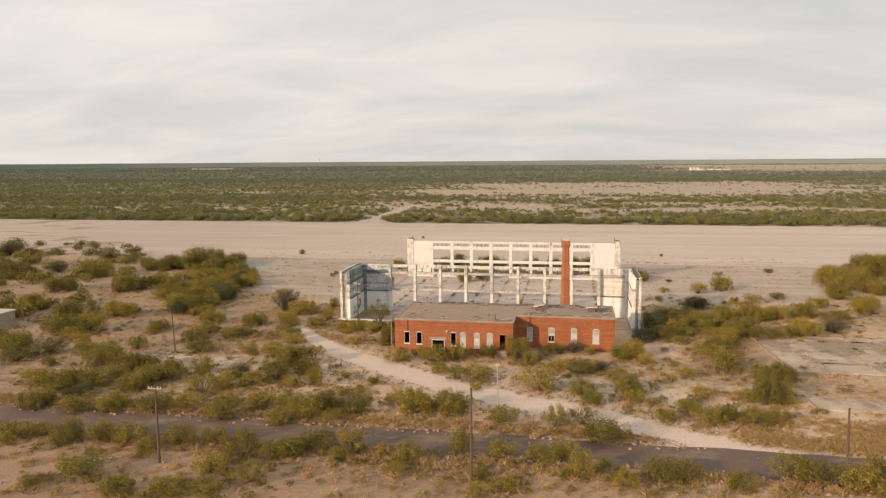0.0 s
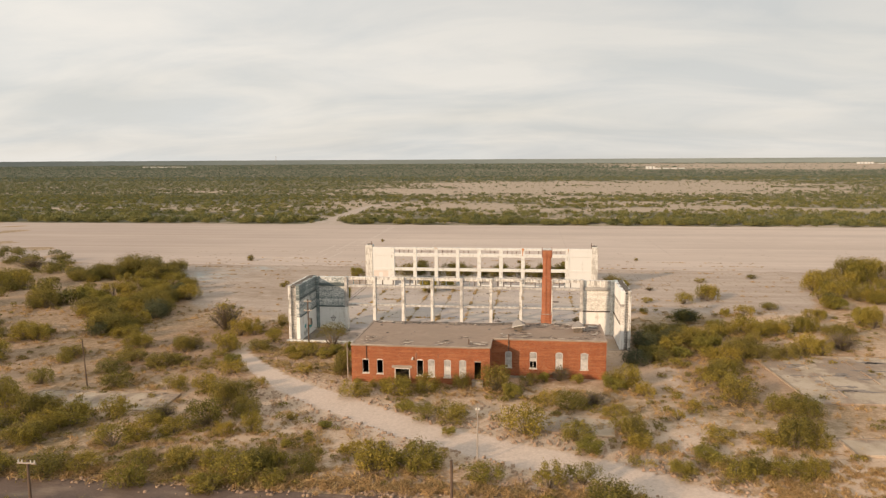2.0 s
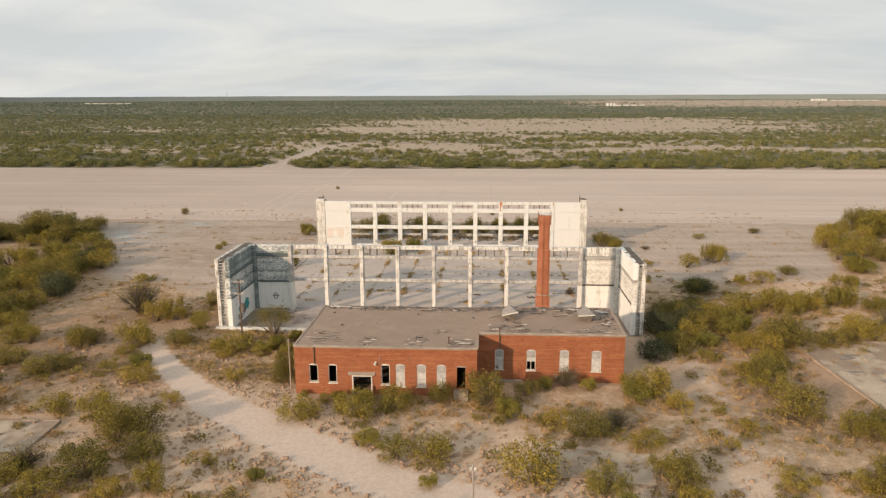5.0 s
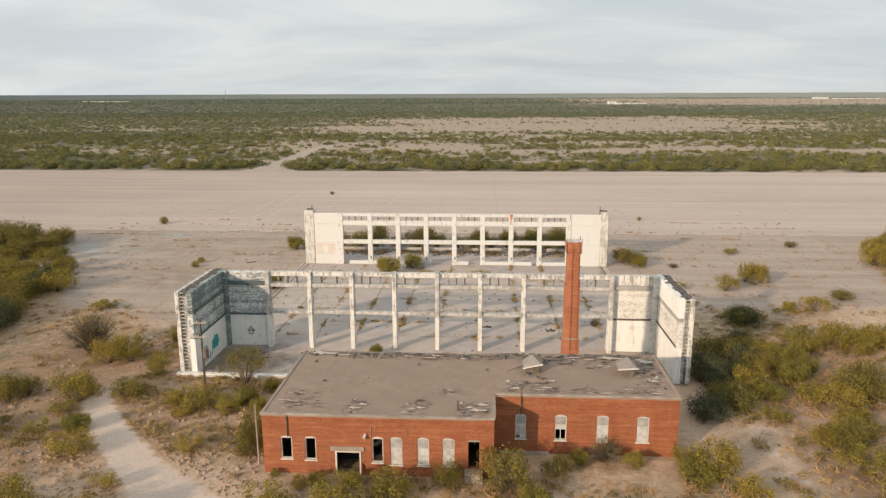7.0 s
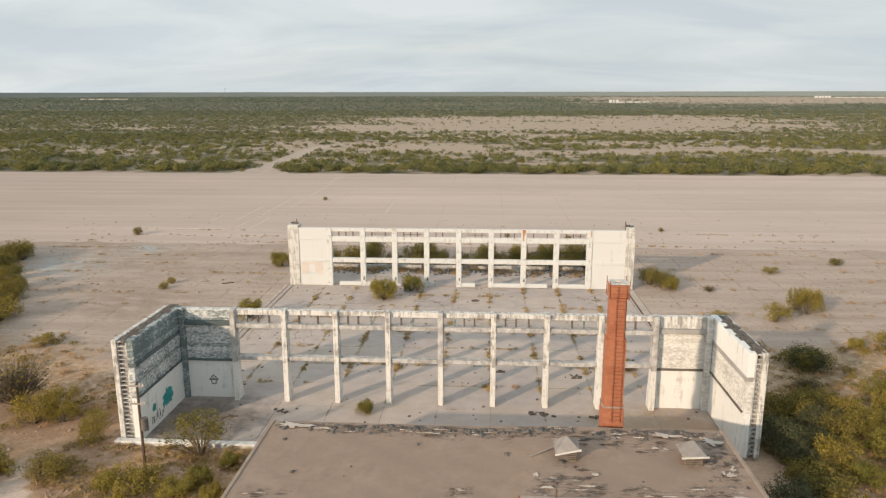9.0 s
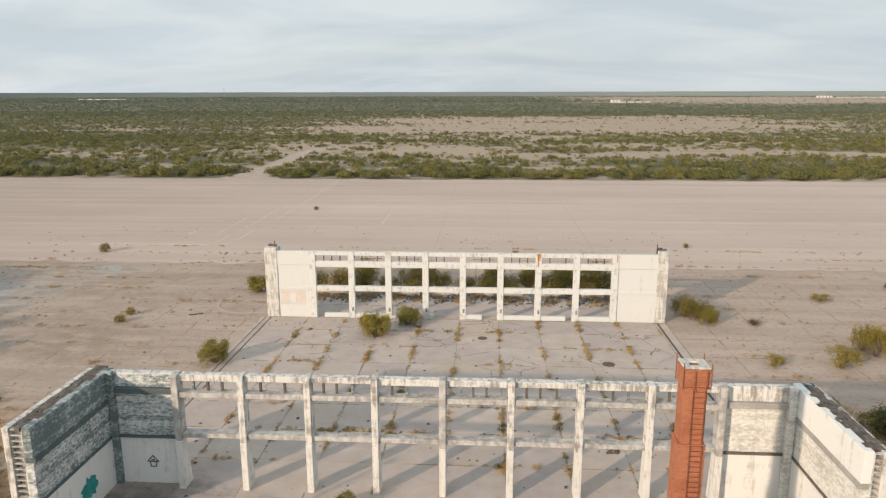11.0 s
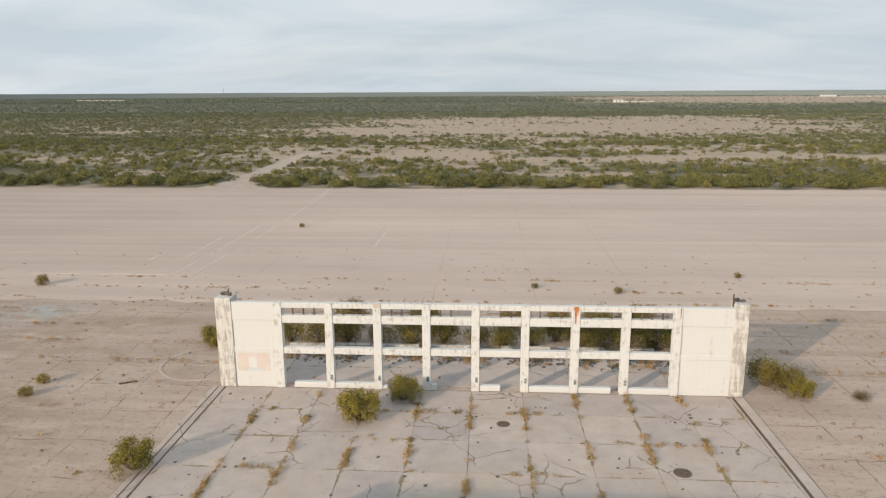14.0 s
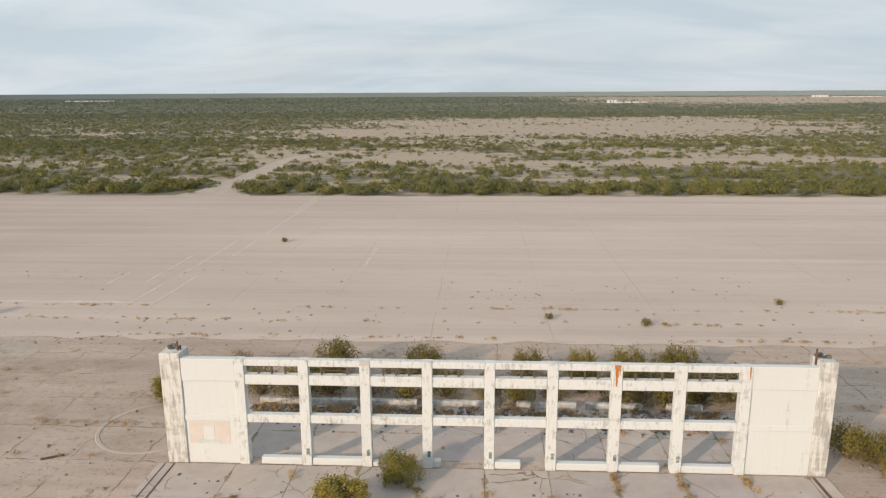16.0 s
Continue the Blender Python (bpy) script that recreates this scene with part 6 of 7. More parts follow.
MODELS = [
    make_shrub(1, 50, 3750, 0.0167, M_LEAF, 0.80, 0.0, "creosote_bush", G),
    make_shrub(2, 39, 3300, 0.0167, M_LEAF, 1.00, 0.1, "creosote_bush", G),
    make_shrub(3, 56, 3750, 0.0167, M_LEAF, 0.72, 0.0, "creosote_bush", G),
    make_shrub(4, 64, 4200, 0.0161, M_LEAF_DARK, 0.82, 0.0, "mesquite_bush", D),
    make_shrub(5, 69, 4200, 0.0161, M_LEAF_DARK, 0.70, 0.0, "mesquite_bush", D),
    make_shrub(6, 38, 3075, 0.0163, M_LEAF_GOLD, 0.80, 0.0, "yellowing_bush", Y),
    make_shrub(7, 120, 420, 0.0190, M_LEAF_DARK, 0.90, 0.1, "bare_bush", "nearly leafless grey-brown thorn bush"),
    make_shrub(8, 44, 3300, 0.0163, M_LEAF_GOLD, 0.76, 0.0, "yellowing_bush", Y),
    make_shrub(9, 40, 2600, 0.0150, M_LEAF_DARK, 1.35, 0.40, "mesquite_tree", "small mesquite tree with bare forked stems"),
    make_shrub(10, 67, 4200, 0.0163, M_LEAF_GREY, 0.78, 0.0, "greythorn_bush", "grey-green thorn bush on sandy soil, shade put into its leaf colour"),
    make_shrub(11, 60, 6675, 0.0181, M_LEAF_OLIVE, 0.92, 0.0, "creosote_bush", "dense rounded olive creosote bush in cracked concrete"),
]
BEHIND_THE_WALL = [(-33, 183.6, 5.0), (-37, 184.0, 4.3), (-30.2, 184.4, 4.8), (-22, 184.0, 5.2), (-18.3, 184.4, 4.5), (-10.8, 183.0, 4.5), (-7.3, 183.8, 3.9), (0.9, 183.6, 5.0),
                   (3.8, 183.0, 5.0), (6.9, 183.7, 5.0), (-4.4, 185.8, 4.3), (10.2, 184.4, 4.8), (-41, 190.0, 3.5), (-1.6, 183.8, 4.1), (-26, 184.2, 3.2), (-14, 183.8, 3.7), (-30.5, 190.4, 5.0), (-21.0, 190.6, 4.5), (-9.4, 190.2, 4.1), (-3.6, 190.6, 3.9), (1.4, 190.0, 4.5), (6.4, 190.2, 4.8)]
BY_THE_WALLS = [(-21.0, 125.9, 2.0), (5.8, 137.6, 1.4), (-31.8, 112.6, 2.2), (-30.4, 115.6, 1.8), (-28.6, 110.2, 1.6), (-22.6, 97.6, 1.7), (-18.6, 97.9, 1.9), (-0.6, 102.2, 2.0), (3.9, 102.2, 1.9), (-25, 99.0, 1.0), (-21.3, 98.3, 1.6), (-59.8, 170, 1.6), (-59.7, 167, 1.6)]
place = np.random.RandomState(41)
first = {}


def place_bush(k, x, y, w, h):
    """One bush of model k, w metres across and h high."""
    wide, tall = EXTENT[k]
    m = Matrix.LocRotScale((x, y, -0.05), Euler((0, 0, place.uniform(0, 6.28))), (w / wide, w / wide * place.uniform(0.9, 1.12), h / tall))
    if k in first:
        copy_thing(MODELS[k], m)
    else:
        first[k] = m


KINDS = {"olive": (0, 1, 2, 0, 2, 1, 5), "dark": (3, 4), "yellow": (5, 7, 10), "bare": (6,), "grey": (9, 4, 9)}
for kind, x, y, w, h in BUSHES:
    pieces = [(0.0, 0.0, 1.0, 1.0)]
    if w > 4.6 and kind != "bare":
        a = place.uniform(0, 6.28)
        pieces = [(0.25 * math.cos(a + q * 2.1), 0.25 * math.sin(a + q * 2.1), place.uniform(0.48, 0.66), place.uniform(0.7, 1.05)) for q in range(3)]
    for dx, dy, fw, fh in pieces:
        place_bush(KINDS[kind][place.randint(len(KINDS[kind]))], x + dx * w, y + dy * w, w * fw * 1.1, h * fh * 1.08)
for x, y, w in ON_THE_APRON + BEHIND_THE_WALL + BY_THE_WALLS:
    k = 3 + int(w * 10) % 2 if y > 182.4 else 10 if w > 1.7 else (1, 2, 7)[int(w * 10) % 3]
    if (x, y) in ((-41, 190.0), (5.8, 137.6), (18.9, 171.3)):
        k = 6
    if (x, y) in ((16.0, 173.4), (18.0, 172.6)):
        k = 4
    place_bush(k, x, y, w * (1.0 if k in (3, 6) else 0.92), w * (0.66 if y > 182.4 else 0.62))
place_bush(10, 18.6, 170.6, 2.7, 1.9)
place_bush(6, 24.2, 170.4, 2.0, 0.9)
place_bush(8, -33.6, 117.4, 5.8, 3.5)
# thickets that nobody could count, beyond the slabs
infill = np.random.RandomState(19)
THICKETS = []
for x0, x1, y0, y1, n, w0, w1 in ((-112, -48, 48, 60.5, 18, 1.6, 3.4), (-112, -52, 70, 84, 22, 1.6, 3.6), (-115, -66, 84, 150, 40, 1.8, 4.2)):
    for _ in range(n):
        THICKETS.append((infill.uniform(x0, x1), infill.uniform(y0, y1), infill.uniform(w0, w1)))
for line, wide, n, w0, w1 in ((WEST_THICKET, 6.5, 46, 3.0, 5.6), (EAST_THICKET, 7.0, 16, 3.0, 5.4)):
    for _ in range(n):
        j = infill.randint(len(line) - 1)
        (ax, ay), (bx, by), f = line[j], line[j + 1], infill.rand()
        THICKETS.append((ax + (bx - ax) * f + infill.uniform(-wide, wide), ay + (by - ay) * f + infill.uniform(-wide, wide), infill.uniform(w0, w1)))
for x, y, w in THICKETS:
    if -65 < x < -45.5 and 85 < y < 92.2 or near_line(np.array([x]), np.array([y]), [(-113, 104), (-99, 104)])[0] < 4.5:
        continue
    place_bush((0, 1, 2, 3, 4, 3, 9)[infill.randint(7)], x, y, w, w * infill.uniform(0.45, 0.68))
for k, m in first.items():
    MODELS[k].matrix_basis = m


def scatter(name, n, blades, size, spread, field, material, seed, label, flat=0.8, squash=1.0):
    """Many small plants in one mesh; field(r, n) gives their places and sizes."""
    r = np.random.RandomState(seed)
    x, y, s = field(r, n)
    n = len(x)
    k = blades
    base = np.repeat(np.stack([x, y, np.zeros(n)], -1), k, 0)
    ss = np.repeat(s, k)[:, None]
    d = r.normal(size=(n * k, 3))
    d /= np.linalg.norm(d, axis=1)[:, None]
    pos = base + d * r.uniform(0.35, 1, (n * k, 1)) * ss * np.array([spread, spread, spread * flat])
    pos[:, 2] = np.abs(pos[:, 2]) + 0.12 * ss[:, 0]
    u = r.normal(size=(n * k, 3)) + np.array([0, 0, 0.4])
    u /= np.linalg.norm(u, axis=1)[:, None]
    v = np.cross(u, r.normal(size=(n * k, 3)))
    v /= np.linalg.norm(v, axis=1)[:, None]
    q = size * ss * r.uniform(0.6, 1.3, (n * k, 1))
    blade = np.stack([pos - u * q * 0.6 - v * q * squash, pos - u * q * 0.6 + v * q * squash, pos + u * q * 1.1], 1).reshape(-1, 3)
    blade[:, 2] = np.maximum(blade[:, 2], -0.05)
    me = raw_mesh(name, blade, np.arange(n * k * 3).reshape(-1, 3), material)
    me.attributes.new("hue", "FLOAT", "POINT").data.foreach_set("value", np.repeat(r.rand(n), k * 3).astype(np.float32))
    return tagged(new(name, me), label, "scrub", kind="stuff")


def plain_field(y0, y1, size0, size1, bare, edge=False):
    def field(r, n):
        y = y0 + (y1 - y0) * r.rand(n) ** 1.15
        x = (-1.05 + 1.85 * r.rand(n)) * (y + 30)
        size = size0 + (size1 - size0) * r.rand(n) ** 1.6
        open_land = clearing(x, y)
        keep = open_land < bare + r.normal(size=n) * 0.40
        size = np.where(open_land > bare, 0.55, 1.0) * size
        keep &= near_line(x, y, SIDE_ROAD) > 3.4 + 0.36 * size + 4 * smooth(-y, -336, -324)
        if edge:
            keep &= y > 326.5 + 1.6 * wave(x, y * 0, 14, 71)
        return x[keep], y[keep], size[keep]
    return field


def clumps(name, n, lobes, leaves, leaf, high, field, material, seed, label):
    """Many rounded bushes in one mesh: each is a few leafy lobes that overhang a shaded foot."""
    r = np.random.RandomState(seed)
    x, y, w = field(r, n)
    n = len(x)
    a, out = r.uniform(0, 2 * np.pi, (n, lobes)), 0.34 * np.sqrt(r.rand(n, lobes))
    rad = r.uniform(0.16, 0.30, (n, lobes))
    top = high * r.uniform(0.55, 1.0, (n, lobes)) * (1.05 - out)
    b = np.repeat(np.arange(n), leaves)
    pick = r.randint(0, lobes, n * leaves)
    d = r.normal(size=(n * leaves, 3))
    d[:, 2] = np.where(d[:, 2] < 0, d[:, 2] * 0.55, d[:, 2])
    d /= np.linalg.norm(d, axis=1)[:, None]
    size = w[b][:, None]
    half = top[b, pick] * 0.5
    mid = np.stack([np.cos(a[b, pick]) * out[b, pick], np.sin(a[b, pick]) * out[b, pick], half * 1.06], -1)
    reach = np.stack([rad[b, pick], rad[b, pick], half], -1)
    pos = (mid + d * reach * r.uniform(0.78, 1.10, (n * leaves, 1))) * size
    pos[:, 2] = np.abs(pos[:, 2]) + 0.02
    pos += np.stack([x[b], y[b], np.zeros(n * leaves)], -1)
    face = d + 0.42 * r.normal(size=d.shape)
    u = np.cross(face, r.normal(size=d.shape))
    u /= np.linalg.norm(u, axis=1)[:, None]
    v = np.cross(u, face)
    v /= np.linalg.norm(v, axis=1)[:, None]
    q = leaf * size * r.uniform(0.6, 1.3, (n * leaves, 1))
    verts = np.stack([pos - u * q * 0.7 - v * q * 0.6, pos - u * q * 0.7 + v * q * 0.6, pos + u * q], 1).reshape(-1, 3)
    me = raw_mesh(name, verts, np.arange(n * leaves * 3).reshape(-1, 3), material)
    me.attributes.new("hue", "FLOAT", "POINT").data.foreach_set("value", np.repeat(r.rand(n), leaves * 3).astype(np.float32))
    return tagged(new(name, me), label, "scrub", kind="stuff")


def west_thicket(r, n):
    """Scrub on the soil far to the west, thinning out towards the apron."""
    x, y = r.uniform(-235, -96, n), r.uniform(100, 222, n)
    ok = (apron_mask(x, y) < 0.4) & (wave(x, y, 34, 46) + 0.45 * r.normal(size=n) > -0.12) & (near_line(x, y, [(-112, 103), (-99, 105)]) > 5)
    return x[ok], y[ok], r.uniform(2.6, 7.0, ok.sum())


clumps("thicket_scrub", 420, 8, 520, 0.040, 0.58, west_thicket, M_THICKET, 88, "olive thorn scrub on the soil far from the hangar")
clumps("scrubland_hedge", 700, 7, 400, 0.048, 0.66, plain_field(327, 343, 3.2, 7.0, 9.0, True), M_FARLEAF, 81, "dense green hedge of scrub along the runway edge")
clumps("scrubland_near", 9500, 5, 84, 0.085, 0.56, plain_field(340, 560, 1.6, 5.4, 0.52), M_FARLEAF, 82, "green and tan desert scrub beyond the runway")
# from here outward the leaf colour carries the haze of distance
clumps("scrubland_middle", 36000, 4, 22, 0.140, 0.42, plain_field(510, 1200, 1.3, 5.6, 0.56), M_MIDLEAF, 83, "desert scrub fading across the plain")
clumps("scrubland_far", 30000, 3, 14, 0.17, 0.18, plain_field(980, 2400, 2.6, 8.0, 0.42), M_HAZELEAF, 84, "distant desert scrub")
clumps("scrubland_horizon", 17000, 3, 8, 0.24, 0.08, plain_field(2200, 4750, 6.0, 17.0, 0.42), M_HAZELEAF, 85, "scrub at the horizon")


def soil_field(y0, y1, x0, x1, s0, s1, clump):
    def field(r, n):
        x, y = r.uniform(x0, x1, n), r.uniform(y0, y1, n)
        ok = (apron_mask(x, y) < 0.4) & (near_line(x, y, TRACK) > 4.0 + 12 * r.rand(n)) & (near_line(x, y, BRANCH) > 6 * r.rand(n)) & ~((np.abs(y - 65.2) < 3.3))
        ok &= ~((x > -43) & (x < 14) & (y > 99.5) & (y < 185))
        ok &= (wave(x, y, 19, 44) + 0.5 * r.normal(size=n)) > clump
        return x[ok], y[ok], r.uniform(s0, s1, ok.sum())
    return field




def beside_shrubs(spread, s0, s1):
    places = np.array([(x, y, w) for _, x, y, w, _ in BUSHES])

    def field(r, n):
        p = places[r.randint(0, len(places), n)]
        d = r.normal(size=(n, 2)) * (p[:, 2:3] * 0.35 + spread)
        x, y = p[:, 0] + d[:, 0], p[:, 1] + d[:, 1]
        ok = (near_line(x, y, TRACK) > 2.3 + 6 * r.rand(n)) & ~((np.abs(y - 65.2) < 3.0)) & (y < 150) & ~((x > -43) & (x < 14) & (y > 99.3) & (y < 185))
        return x[ok], y[ok], r.uniform(s0, s1, ok.sum())
    return field


scatter("small_scrub", 1500, 70, 0.10, 0.5, soil_field(26, 150, -130, 75, 0.5, 1.7, 0.0), M_WEED, 91, "low green weeds scattered over the soil", 0.6, 0.4)
scatter("shrub_skirts", 1100, 70, 0.11, 0.5, beside_shrubs(0.9, 0.6, 1.8), M_WEED, 98, "low green growth round the shrubs", 0.6, 0.4)
scatter("golden_weeds", 650, 60, 0.11, 0.5, beside_shrubs(1.6, 0.5, 1.4), M_WEED, 99, "yellowing weeds between the shrubs", 0.6, 0.4)
scatter("dry_grass", 10500, 24, 0.36, 0.5, soil_field(26, 140, -120, 75, 0.35, 1.25, -0.15), M_STRAW, 92, "tufts of dry straw-coloured grass", 0.40, 0.10)
scatter("dry_litter", 4600, 24, 0.34, 0.6, beside_shrubs(1.3, 0.4, 1.3), M_STRAW, 97, "dry grass and litter among the shrubs", 0.3, 0.10)


def verge_field(r, n):
    x = r.uniform(-110, 70, n)
    side = r.rand(n) < 0.6
    y = np.where(side, r.normal(69.9, 0.8, n), r.normal(60.4, 1.0, n))
    ok = near_line(x, y, TRACK) > 2.6
    return x[ok], y[ok], r.uniform(0.5, 1.2, ok.sum())


scatter("verge_grass", 3200, 30, 0.36, 0.5, verge_field, M_STRAW, 93, "dry grass along the road verges", 0.5, 0.10)


def crack_field(r, n):
    lane = r.randint(1, 10, n)
    x = -40.03 + 5.13 * lane + r.normal(size=n) * 0.14
    y = r.uniform(131, 170, n)
    across = r.rand(n) < 0.22
    x = np.where(across, r.uniform(-34, 11, n), x)
    y = np.where(across, 121.6 + 5.45 * r.randint(2, 9, n) + r.normal(size=n) * 0.12, y)
    ok = (wave(x * 0.7, y, 9, 51) + 0.35 * wave(x, y, 3, 52) + 0.25 * r.normal(size=n) > 0.40 - 0.12 * (lane > 3)) & (x < 12)
    return x[ok], y[ok], 0.2 + 0.75 * r.rand(ok.sum()) ** 2.2


scatter("crack_weeds", 4300, 34, 0.23, 0.5, crack_field, M_WEEDSTRAW, 94, "orange straw weeds growing in the floor joints", 0.55, 0.14)
scatter("joint_moss", 600, 30, 0.20, 0.6, crack_field, M_WEED, 104, "olive weeds growing in the floor joints", 0.25, 0.25)


def apron_rows(r, n):
    x, y = r.uniform(-95, 60, n), 6.1 * r.randint(20, 36, n) + r.normal(size=n) * 0.25
    ok = (apron_mask(x, y) > 0.5) & (wave(x, y, 22, 66) + 0.5 * r.normal(size=n) > 0.35) & ~((x > -43) & (x < 15) & (y < 186))
    return x[ok], y[ok], r.uniform(0.3, 1.05, ok.sum())


scatter("apron_weeds", 5200, 22, 0.24, 0.5, apron_rows, M_STRAW, 105, "straw tufts along the apron joints", 0.35, 0.12)


def stones(name, n, field, s0, s1, seed, material, label, level=None):
    r = np.random.RandomState(seed)
    x, y, _ = field(r, n)
    n = len(x)
    s = (s0 + (s1 - s0) * r.rand(n) ** 1.8)[:, None, None]
    z = np.zeros(n) if level is None else np.array([level(a, b) for a, b in zip(x, y)])
    base = np.array([(-1, -1, -.3), (1, -1, -.3), (1, 1, -.3), (-1, 1, -.3), (-.6, -.6, .6), (.6, -.6, .5), (.6, .6, .7), (-.6, .6, .5)])
    v = base[None] * s * r.uniform(0.6, 1.3, (n, 8, 3)) + np.stack([x, y, z], -1)[:, None, :]
    q = np.array([(0, 1, 5, 4), (1, 2, 6, 5), (2, 3, 7, 6), (3, 0, 4, 7), (4, 5, 6, 7)])
    f = (q[None] + 8 * np.arange(n)[:, None, None]).reshape(-1, 4)
    tagged(new(name, raw_mesh(name, v.reshape(-1, 3), f, material)), label, "stones", kind="stuff")


def apron_litter(r, n):
    x, y = r.uniform(-110, 70, n), r.uniform(120, 235, n)
    ok = (apron_mask(x, y) > 0.6) & (wave(x, y, 30, 65) + 0.6 * r.normal(size=n) > 0.2)
    ok &= ~((x > -43) & (x < 14) & (y < 172))
    return x[ok], y[ok], np.ones(ok.sum())


def verge_rubble(r, n):
    x = r.uniform(-105, 22, n)
    y = np.where(r.rand(n) < 0.75, 69.6 + 0.9 * r.normal(size=n), 61.0 + 0.8 * r.normal(size=n)) - 1.4 * (r.rand(n) < 0.15)
    ok = (wave(x, y * 0, 13, 78) + 0.9 * r.normal(size=n) > -0.2) & (near_line(x, y, TRACK) > 1.5)
    return x[ok], y[ok], np.ones(ok.sum())


def roof_litter(r, n):
    x = r.uniform(-25.5, 7.2, n)
    y = np.where(r.rand(n) < 0.96, 113.2 - np.abs(r.normal(size=n)) * 0.5, r.uniform(106, 113, n))
    ok = wave(x, y, 5, 79) + 0.5 * r.normal(size=n) > 0.1
    return x[ok], y[ok], np.ones(ok.sum())


def straw_flat(r, n):
    x, y = r.uniform(14, 52, n), r.uniform(69.5, 79, n)
    ok = (near_line(x, y, TRACK) > 2.2) & (wave(x, y, 9, 80) + 0.5 * r.normal(size=n) + 0.35 * smooth(x, 18, 30) > 0.1)
    return x[ok], y[ok], r.uniform(0.35, 0.95, ok.sum())


def corner_field(r, n):
    x, y = r.uniform(-47, -26.5, n), r.uniform(102, 118.3, n)
    ok = (near_line(x, y, TRACK) > 1.8) & (wave(x, y, 6, 86) + 0.5 * r.normal(size=n) > -0.1)
    return x[ok], y[ok], r.uniform(0.3, 0.95, ok.sum())


scatter("corner_straw", 1700, 24, 0.34, 0.5, corner_field, M_WEEDSTRAW, 111, "dry orange grass at the hangar's corner", 0.4, 0.11)
scatter("corner_weeds", 420, 60, 0.10, 0.5, corner_field, M_WEED, 112, "low olive weeds at the hangar's corner", 0.6, 0.35)
scatter("straw_field", 4200, 24, 0.36, 0.5, straw_flat, M_STRAW, 107, "field of golden dry grass beside the road", 0.4, 0.10)
stones("verge_rubble", 5200, verge_rubble, 0.04, 0.19, 108, M_CLOD, "pinkish clods and rubble along the road verge")
stones("roof_rubble", 1100, roof_litter, 0.04, 0.24, 109, M_DEBRIS, "dark torn rubble along the roof edge", roof_height)
def track_side(r, n):
    """Clods thrown up beside the wheel track."""
    j = r.randint(2, len(TRACK) - 1, n)
    a, b, f = np.array(TRACK)[j - 1], np.array(TRACK)[j], r.rand(n)[:, None]
    p = a + (b - a) * f + r.normal(size=(n, 2)) * 6.5
    ok = (near_line(p[:, 0], p[:, 1], TRACK) > 2.4) & (np.abs(p[:, 1] - 65.2) > 3.4) & ~((p[:, 0] > -26.5) & (p[:, 1] > 98.5))
    return p[ok, 0], p[ok, 1], np.ones(ok.sum())


stones("track_clods", 6500, track_side, 0.05, 0.22, 114, M_CLOD, "pale clods of earth beside the dirt track")
stones("loose_stones", 3000, soil_field(26, 150, -120, 75, 1, 1, -0.2), 0.05, 0.22, 95, M_STONE, "loose stones and clods on the soil")
stones("apron_rubble", 2600, apron_litter, 0.05, 0.24, 96, M_STONE, "scattered rubble on the old apron")



def floor_litter(r, n):
    x, y = r.uniform(-39, 10.5, n), r.uniform(120, 169, n)
    ok = wave(x, y, 14, 77) + 0.7 * r.normal(size=n) > 0.3
    return x[ok], y[ok], np.ones(ok.sum())


def wall_foot(r, n):
    x, y = r.uniform(-37, 9, n), 181.4 - np.abs(r.normal(size=n)) * 2.0
    ok = wave(x, y, 7, 87) + 0.5 * r.normal(size=n) > 0.0
    return x[ok], y[ok], np.ones(ok.sum())


stones("wall_rubble", 2600, wall_foot, 0.05, 0.30, 115, M_DEBRIS, "dark rubble at the foot of the low broken walls")
scatter("wall_brush", 420, 40, 0.20, 0.5, wall_foot, M_STRAW, 116, "dry brown brush along the low broken walls", 0.5, 0.14)
stones("floor_debris", 1100, floor_litter, 0.03, 0.19, 106, M_DEBRIS, "dark crumbs of debris on the hangar floor")
for x, y, rad in ((-11.3, 163.1, 0.52), (2.9, 155.3, 0.62)):
    lid = thing("manhole", (x, y, 0.03), "dark iron drain cover let into the hangar floor", "drain cover", "drain covers")
    part("cover", tube(bmesh.new(), (x, y, 0.0), (x, y, 0.045), rad, rad, 20), M_STEEL, lid)
    part("rim", tube(bmesh.new(), (x, y, 0.0), (x, y, 0.036), rad * 1.2, rad * 1.2, 20), M_DEBRIS, lid)


for k, (x, y, w, d) in enumerate(((-0.6, 135.6, 2.2, 1.0), (-3.9, 126.3, 1.3, 0.7), (-5.2, 126.6, 0.8, 0.6), (-29.2, 125.6, 1.4, 0.8), (-8.2, 136.5, 1.0, 0.4), (0.8, 126.0, 1.2, 0.6), (-33.5, 124.3, 1.0, 0.7))):
    r = np.random.RandomState(200 + k)
    heap = thing("debris_heap", (x, y, 0.02), "dark scraps of torn roofing lying on the floor", "debris", "debris heaps")
    for q in range(9):
        a, b, e = x + r.uniform(-0.5, 0.5) * w, y + r.uniform(-0.5, 0.5) * d, r.uniform(0.08, 0.28)
        bm = box(bmesh.new(), -e, e, -e * 0.5, e * 0.5, 0, r.uniform(0.03, 0.12), 0.01)
        bmesh.ops.transform(bm, matrix=pose(a, b, 0.02, r.uniform(-9, 9), r.uniform(-9, 9), r.uniform(0, 180)), verts=bm.verts[:])
        part("scrap", bm, M_TORN, heap)
plank = thing("fallen_plank", (-50.9, 170.6, 0), "dark weathered plank lying on the apron", "plank")
bm = box(bmesh.new(), -0.9, 0.9, -0.14, 0.14, 0, 0.08, 0.01)
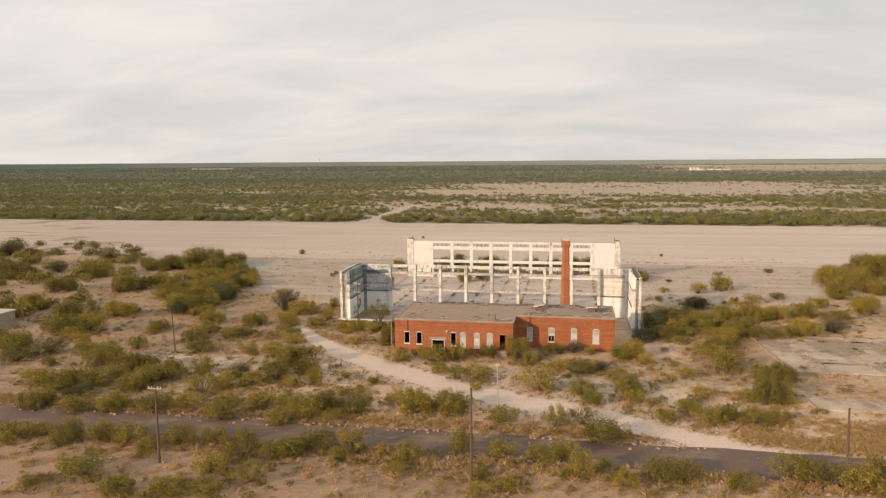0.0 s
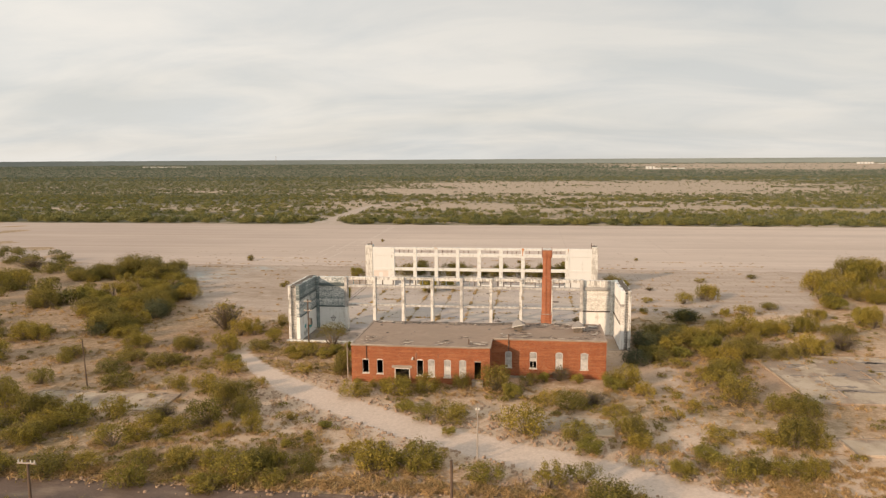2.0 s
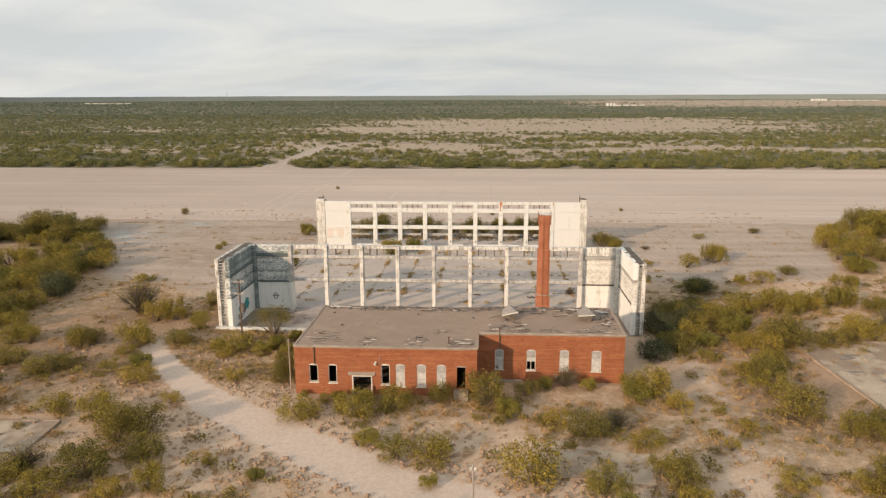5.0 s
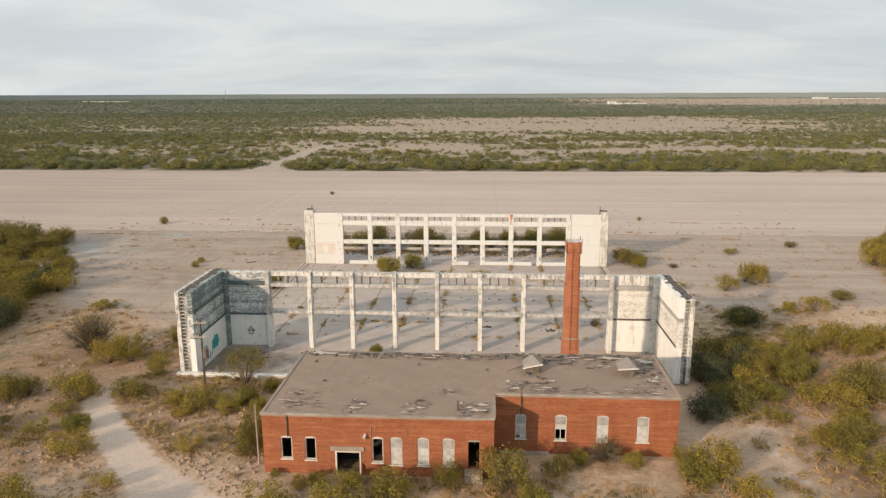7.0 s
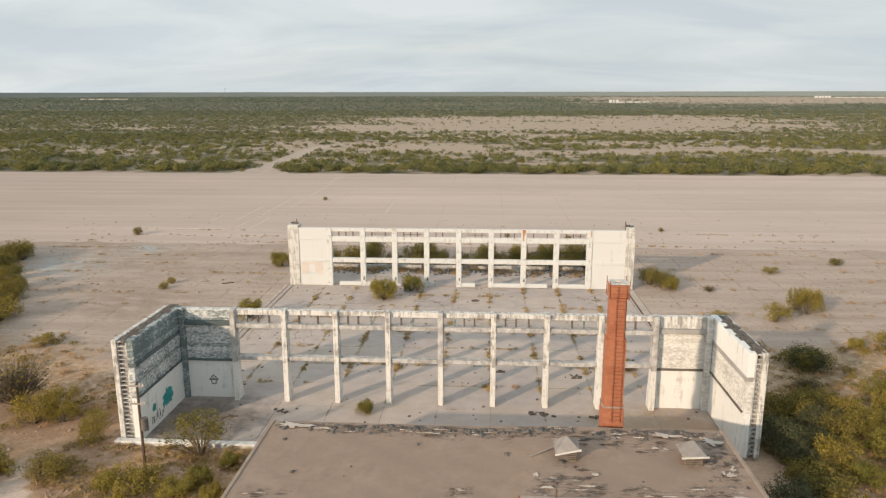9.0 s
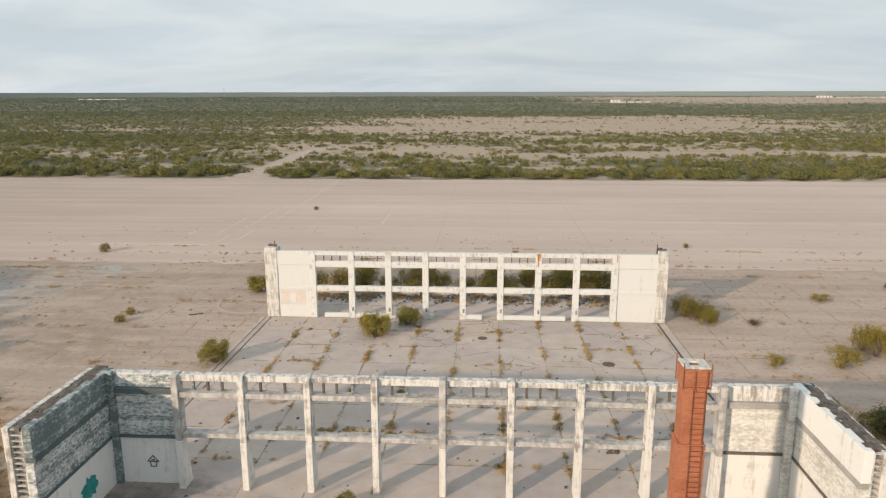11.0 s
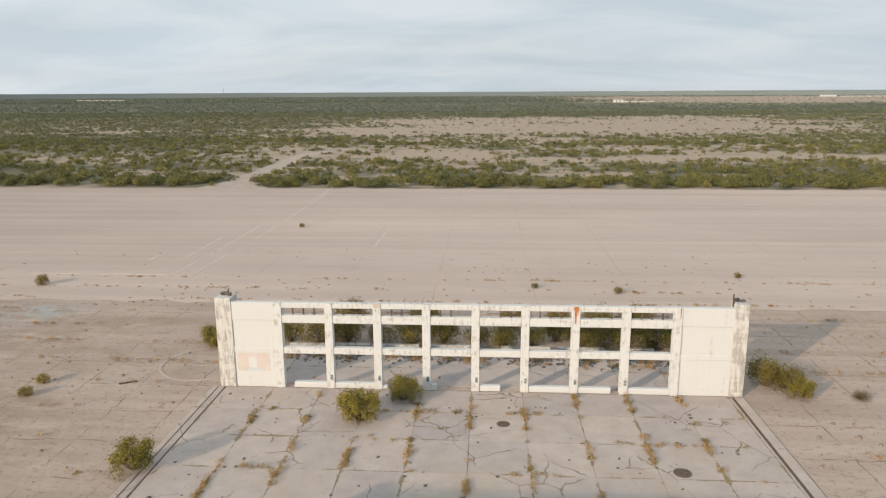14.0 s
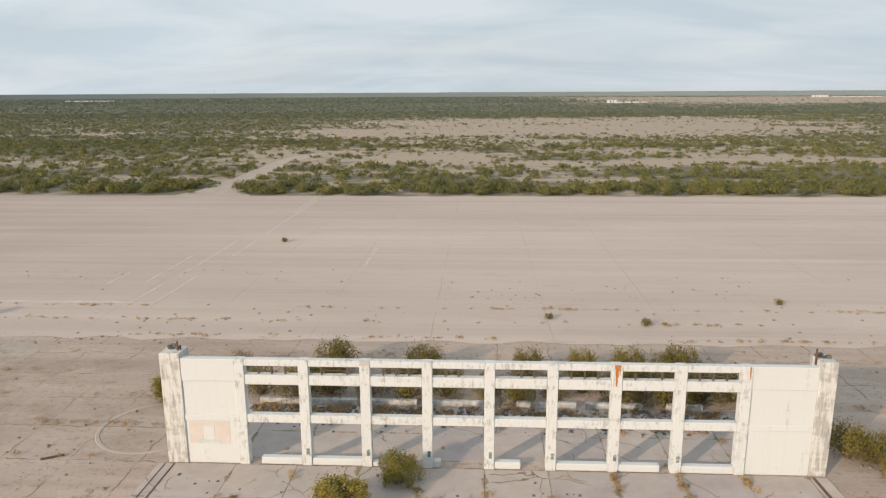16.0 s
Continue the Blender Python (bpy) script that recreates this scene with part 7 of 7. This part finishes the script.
bmesh.ops.transform(bm, matrix=pose(-50.9, 170.6, 0.0, 0, 0, 28), verts=bm.verts[:])
part("board", bm, M_WOOD, plank)

# ---- distance ----


def ridge():
    """Low hills that close the plain at the horizon; distance haze is in their blue colour."""
    turn = np.radians(np.linspace(-62, 52, 160))
    xs, ys = 4780 * np.sin(turn), 60 + 4780 * np.cos(turn)
    h = 29.0 + 0.9 * wave(xs, xs * 0, 2600, 31) + 0.7 * wave(xs, xs * 0, 420, 32)
    v = np.concatenate([np.stack([xs, ys, np.full(160, -5.0)], -1), np.stack([xs, ys, h], -1)])
    i = np.arange(159)
    f = np.stack([i, i + 1, i + 161, i + 160], -1)
    tagged(new("backdrop", raw_mesh("backdrop", v, f, M_HILL)), "low hills along the horizon, tinted blue-green with haze", "hills", kind="structure")


# hill colour paled and blued to stand for haze
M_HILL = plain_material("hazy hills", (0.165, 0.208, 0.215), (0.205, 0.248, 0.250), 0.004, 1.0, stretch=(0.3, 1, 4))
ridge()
for x, y, n, w in ((-1700, 2950, 6, 24), (318, 2020, 3, 6), (350, 2060, 4, 15), (1500, 3480, 5, 10), (1600, 3500, 6, 26)):
    for i in range(n):
        a = x + i * w * 1.45
        h = 3 if w > 14 else 8
        shed = thing("distant_shed", (a, y, 0), "white industrial shed far off on the plain", "building", "far sheds")
        block("wall", M_WHITE, shed, a, a + w, y, y + 12, 0, h, 0.0)
        block("roof", M_SHEET, shed, a - 0.5, a + w + 0.5, y - 0.5, y + 12.5, h, h + 0.8, 0.0)
mast = thing("radio_mast", (-1430, 3880, 0), "thin grey radio mast on the horizon", "mast")
part("lattice", tube(bmesh.new(), (-1430, 3880, 0), (-1430, 3880, 52), 1.1, 0.7, 4), M_SHEET, mast)
for z in (28, 46):
    part("platform", box(bmesh.new(), -1432, -1428, 3878, 3882, z, z + 1.5), M_SHEET, mast)

# ---- hangar floor panels ----
floor = tagged(new("floor", mesh_of("floor", box(box(bmesh.new(), -41.5, 12.9, 118.9, 170.2, -0.30, -0.02), -25.9, 7.6, 113.75, 118.9, -0.30, -0.02), M_STONE)), "cracked concrete hangar floor in large panels", "floor", kind="structure")
jit = np.random.RandomState(5)
GX = [-40.03 + 5.13 * i for i in range(11)]
GY = [119.0] + [121.6 + 5.45 * i for i in range(9)] + [170.15]
for i in range(10):
    for j in range(10):
        a, b, c, d = GX[i] + jit.uniform(0.006, 0.03), GX[i + 1] - jit.uniform(0.006, 0.03), GY[j] + 0.012, GY[j + 1] - 0.012
        bm = box(bmesh.new(), a, b, c, d, -0.1, 0.008 + jit.uniform(0, 0.02))
        part("floor_panel", bm, M_PANEL, floor)
part("floor_panel", box(bmesh.new(), -26.0, 7.6, 113.8, 119.25, -0.1, 0.012), M_PANEL, floor)
for x0, x1 in ((-41.45, -40.95), (-40.8, -40.2), (11.32, 11.55), (11.85, 12.75)):
    part("rail_bed", box(bmesh.new(), x0, x1, 129.6, 170.1, -0.1, 0.012), M_PANEL, floor)
for x, half in ((-40.87, 0.05), (-40.12, 0.05), (11.7, 0.14)):
    part("door_rail", box(bmesh.new(), x - half, x + half, 129.6, 170, -0.1, 0.0), M_STEEL, floor)
for i in range(10):
    part("floor_panel", box(bmesh.new(), -40.0 + 5.13 * i, -34.93 + 5.13 * i, 171.4, 181.6, -0.1, 0.01 + jit.uniform(0, 0.02)), M_PANEL, floor)
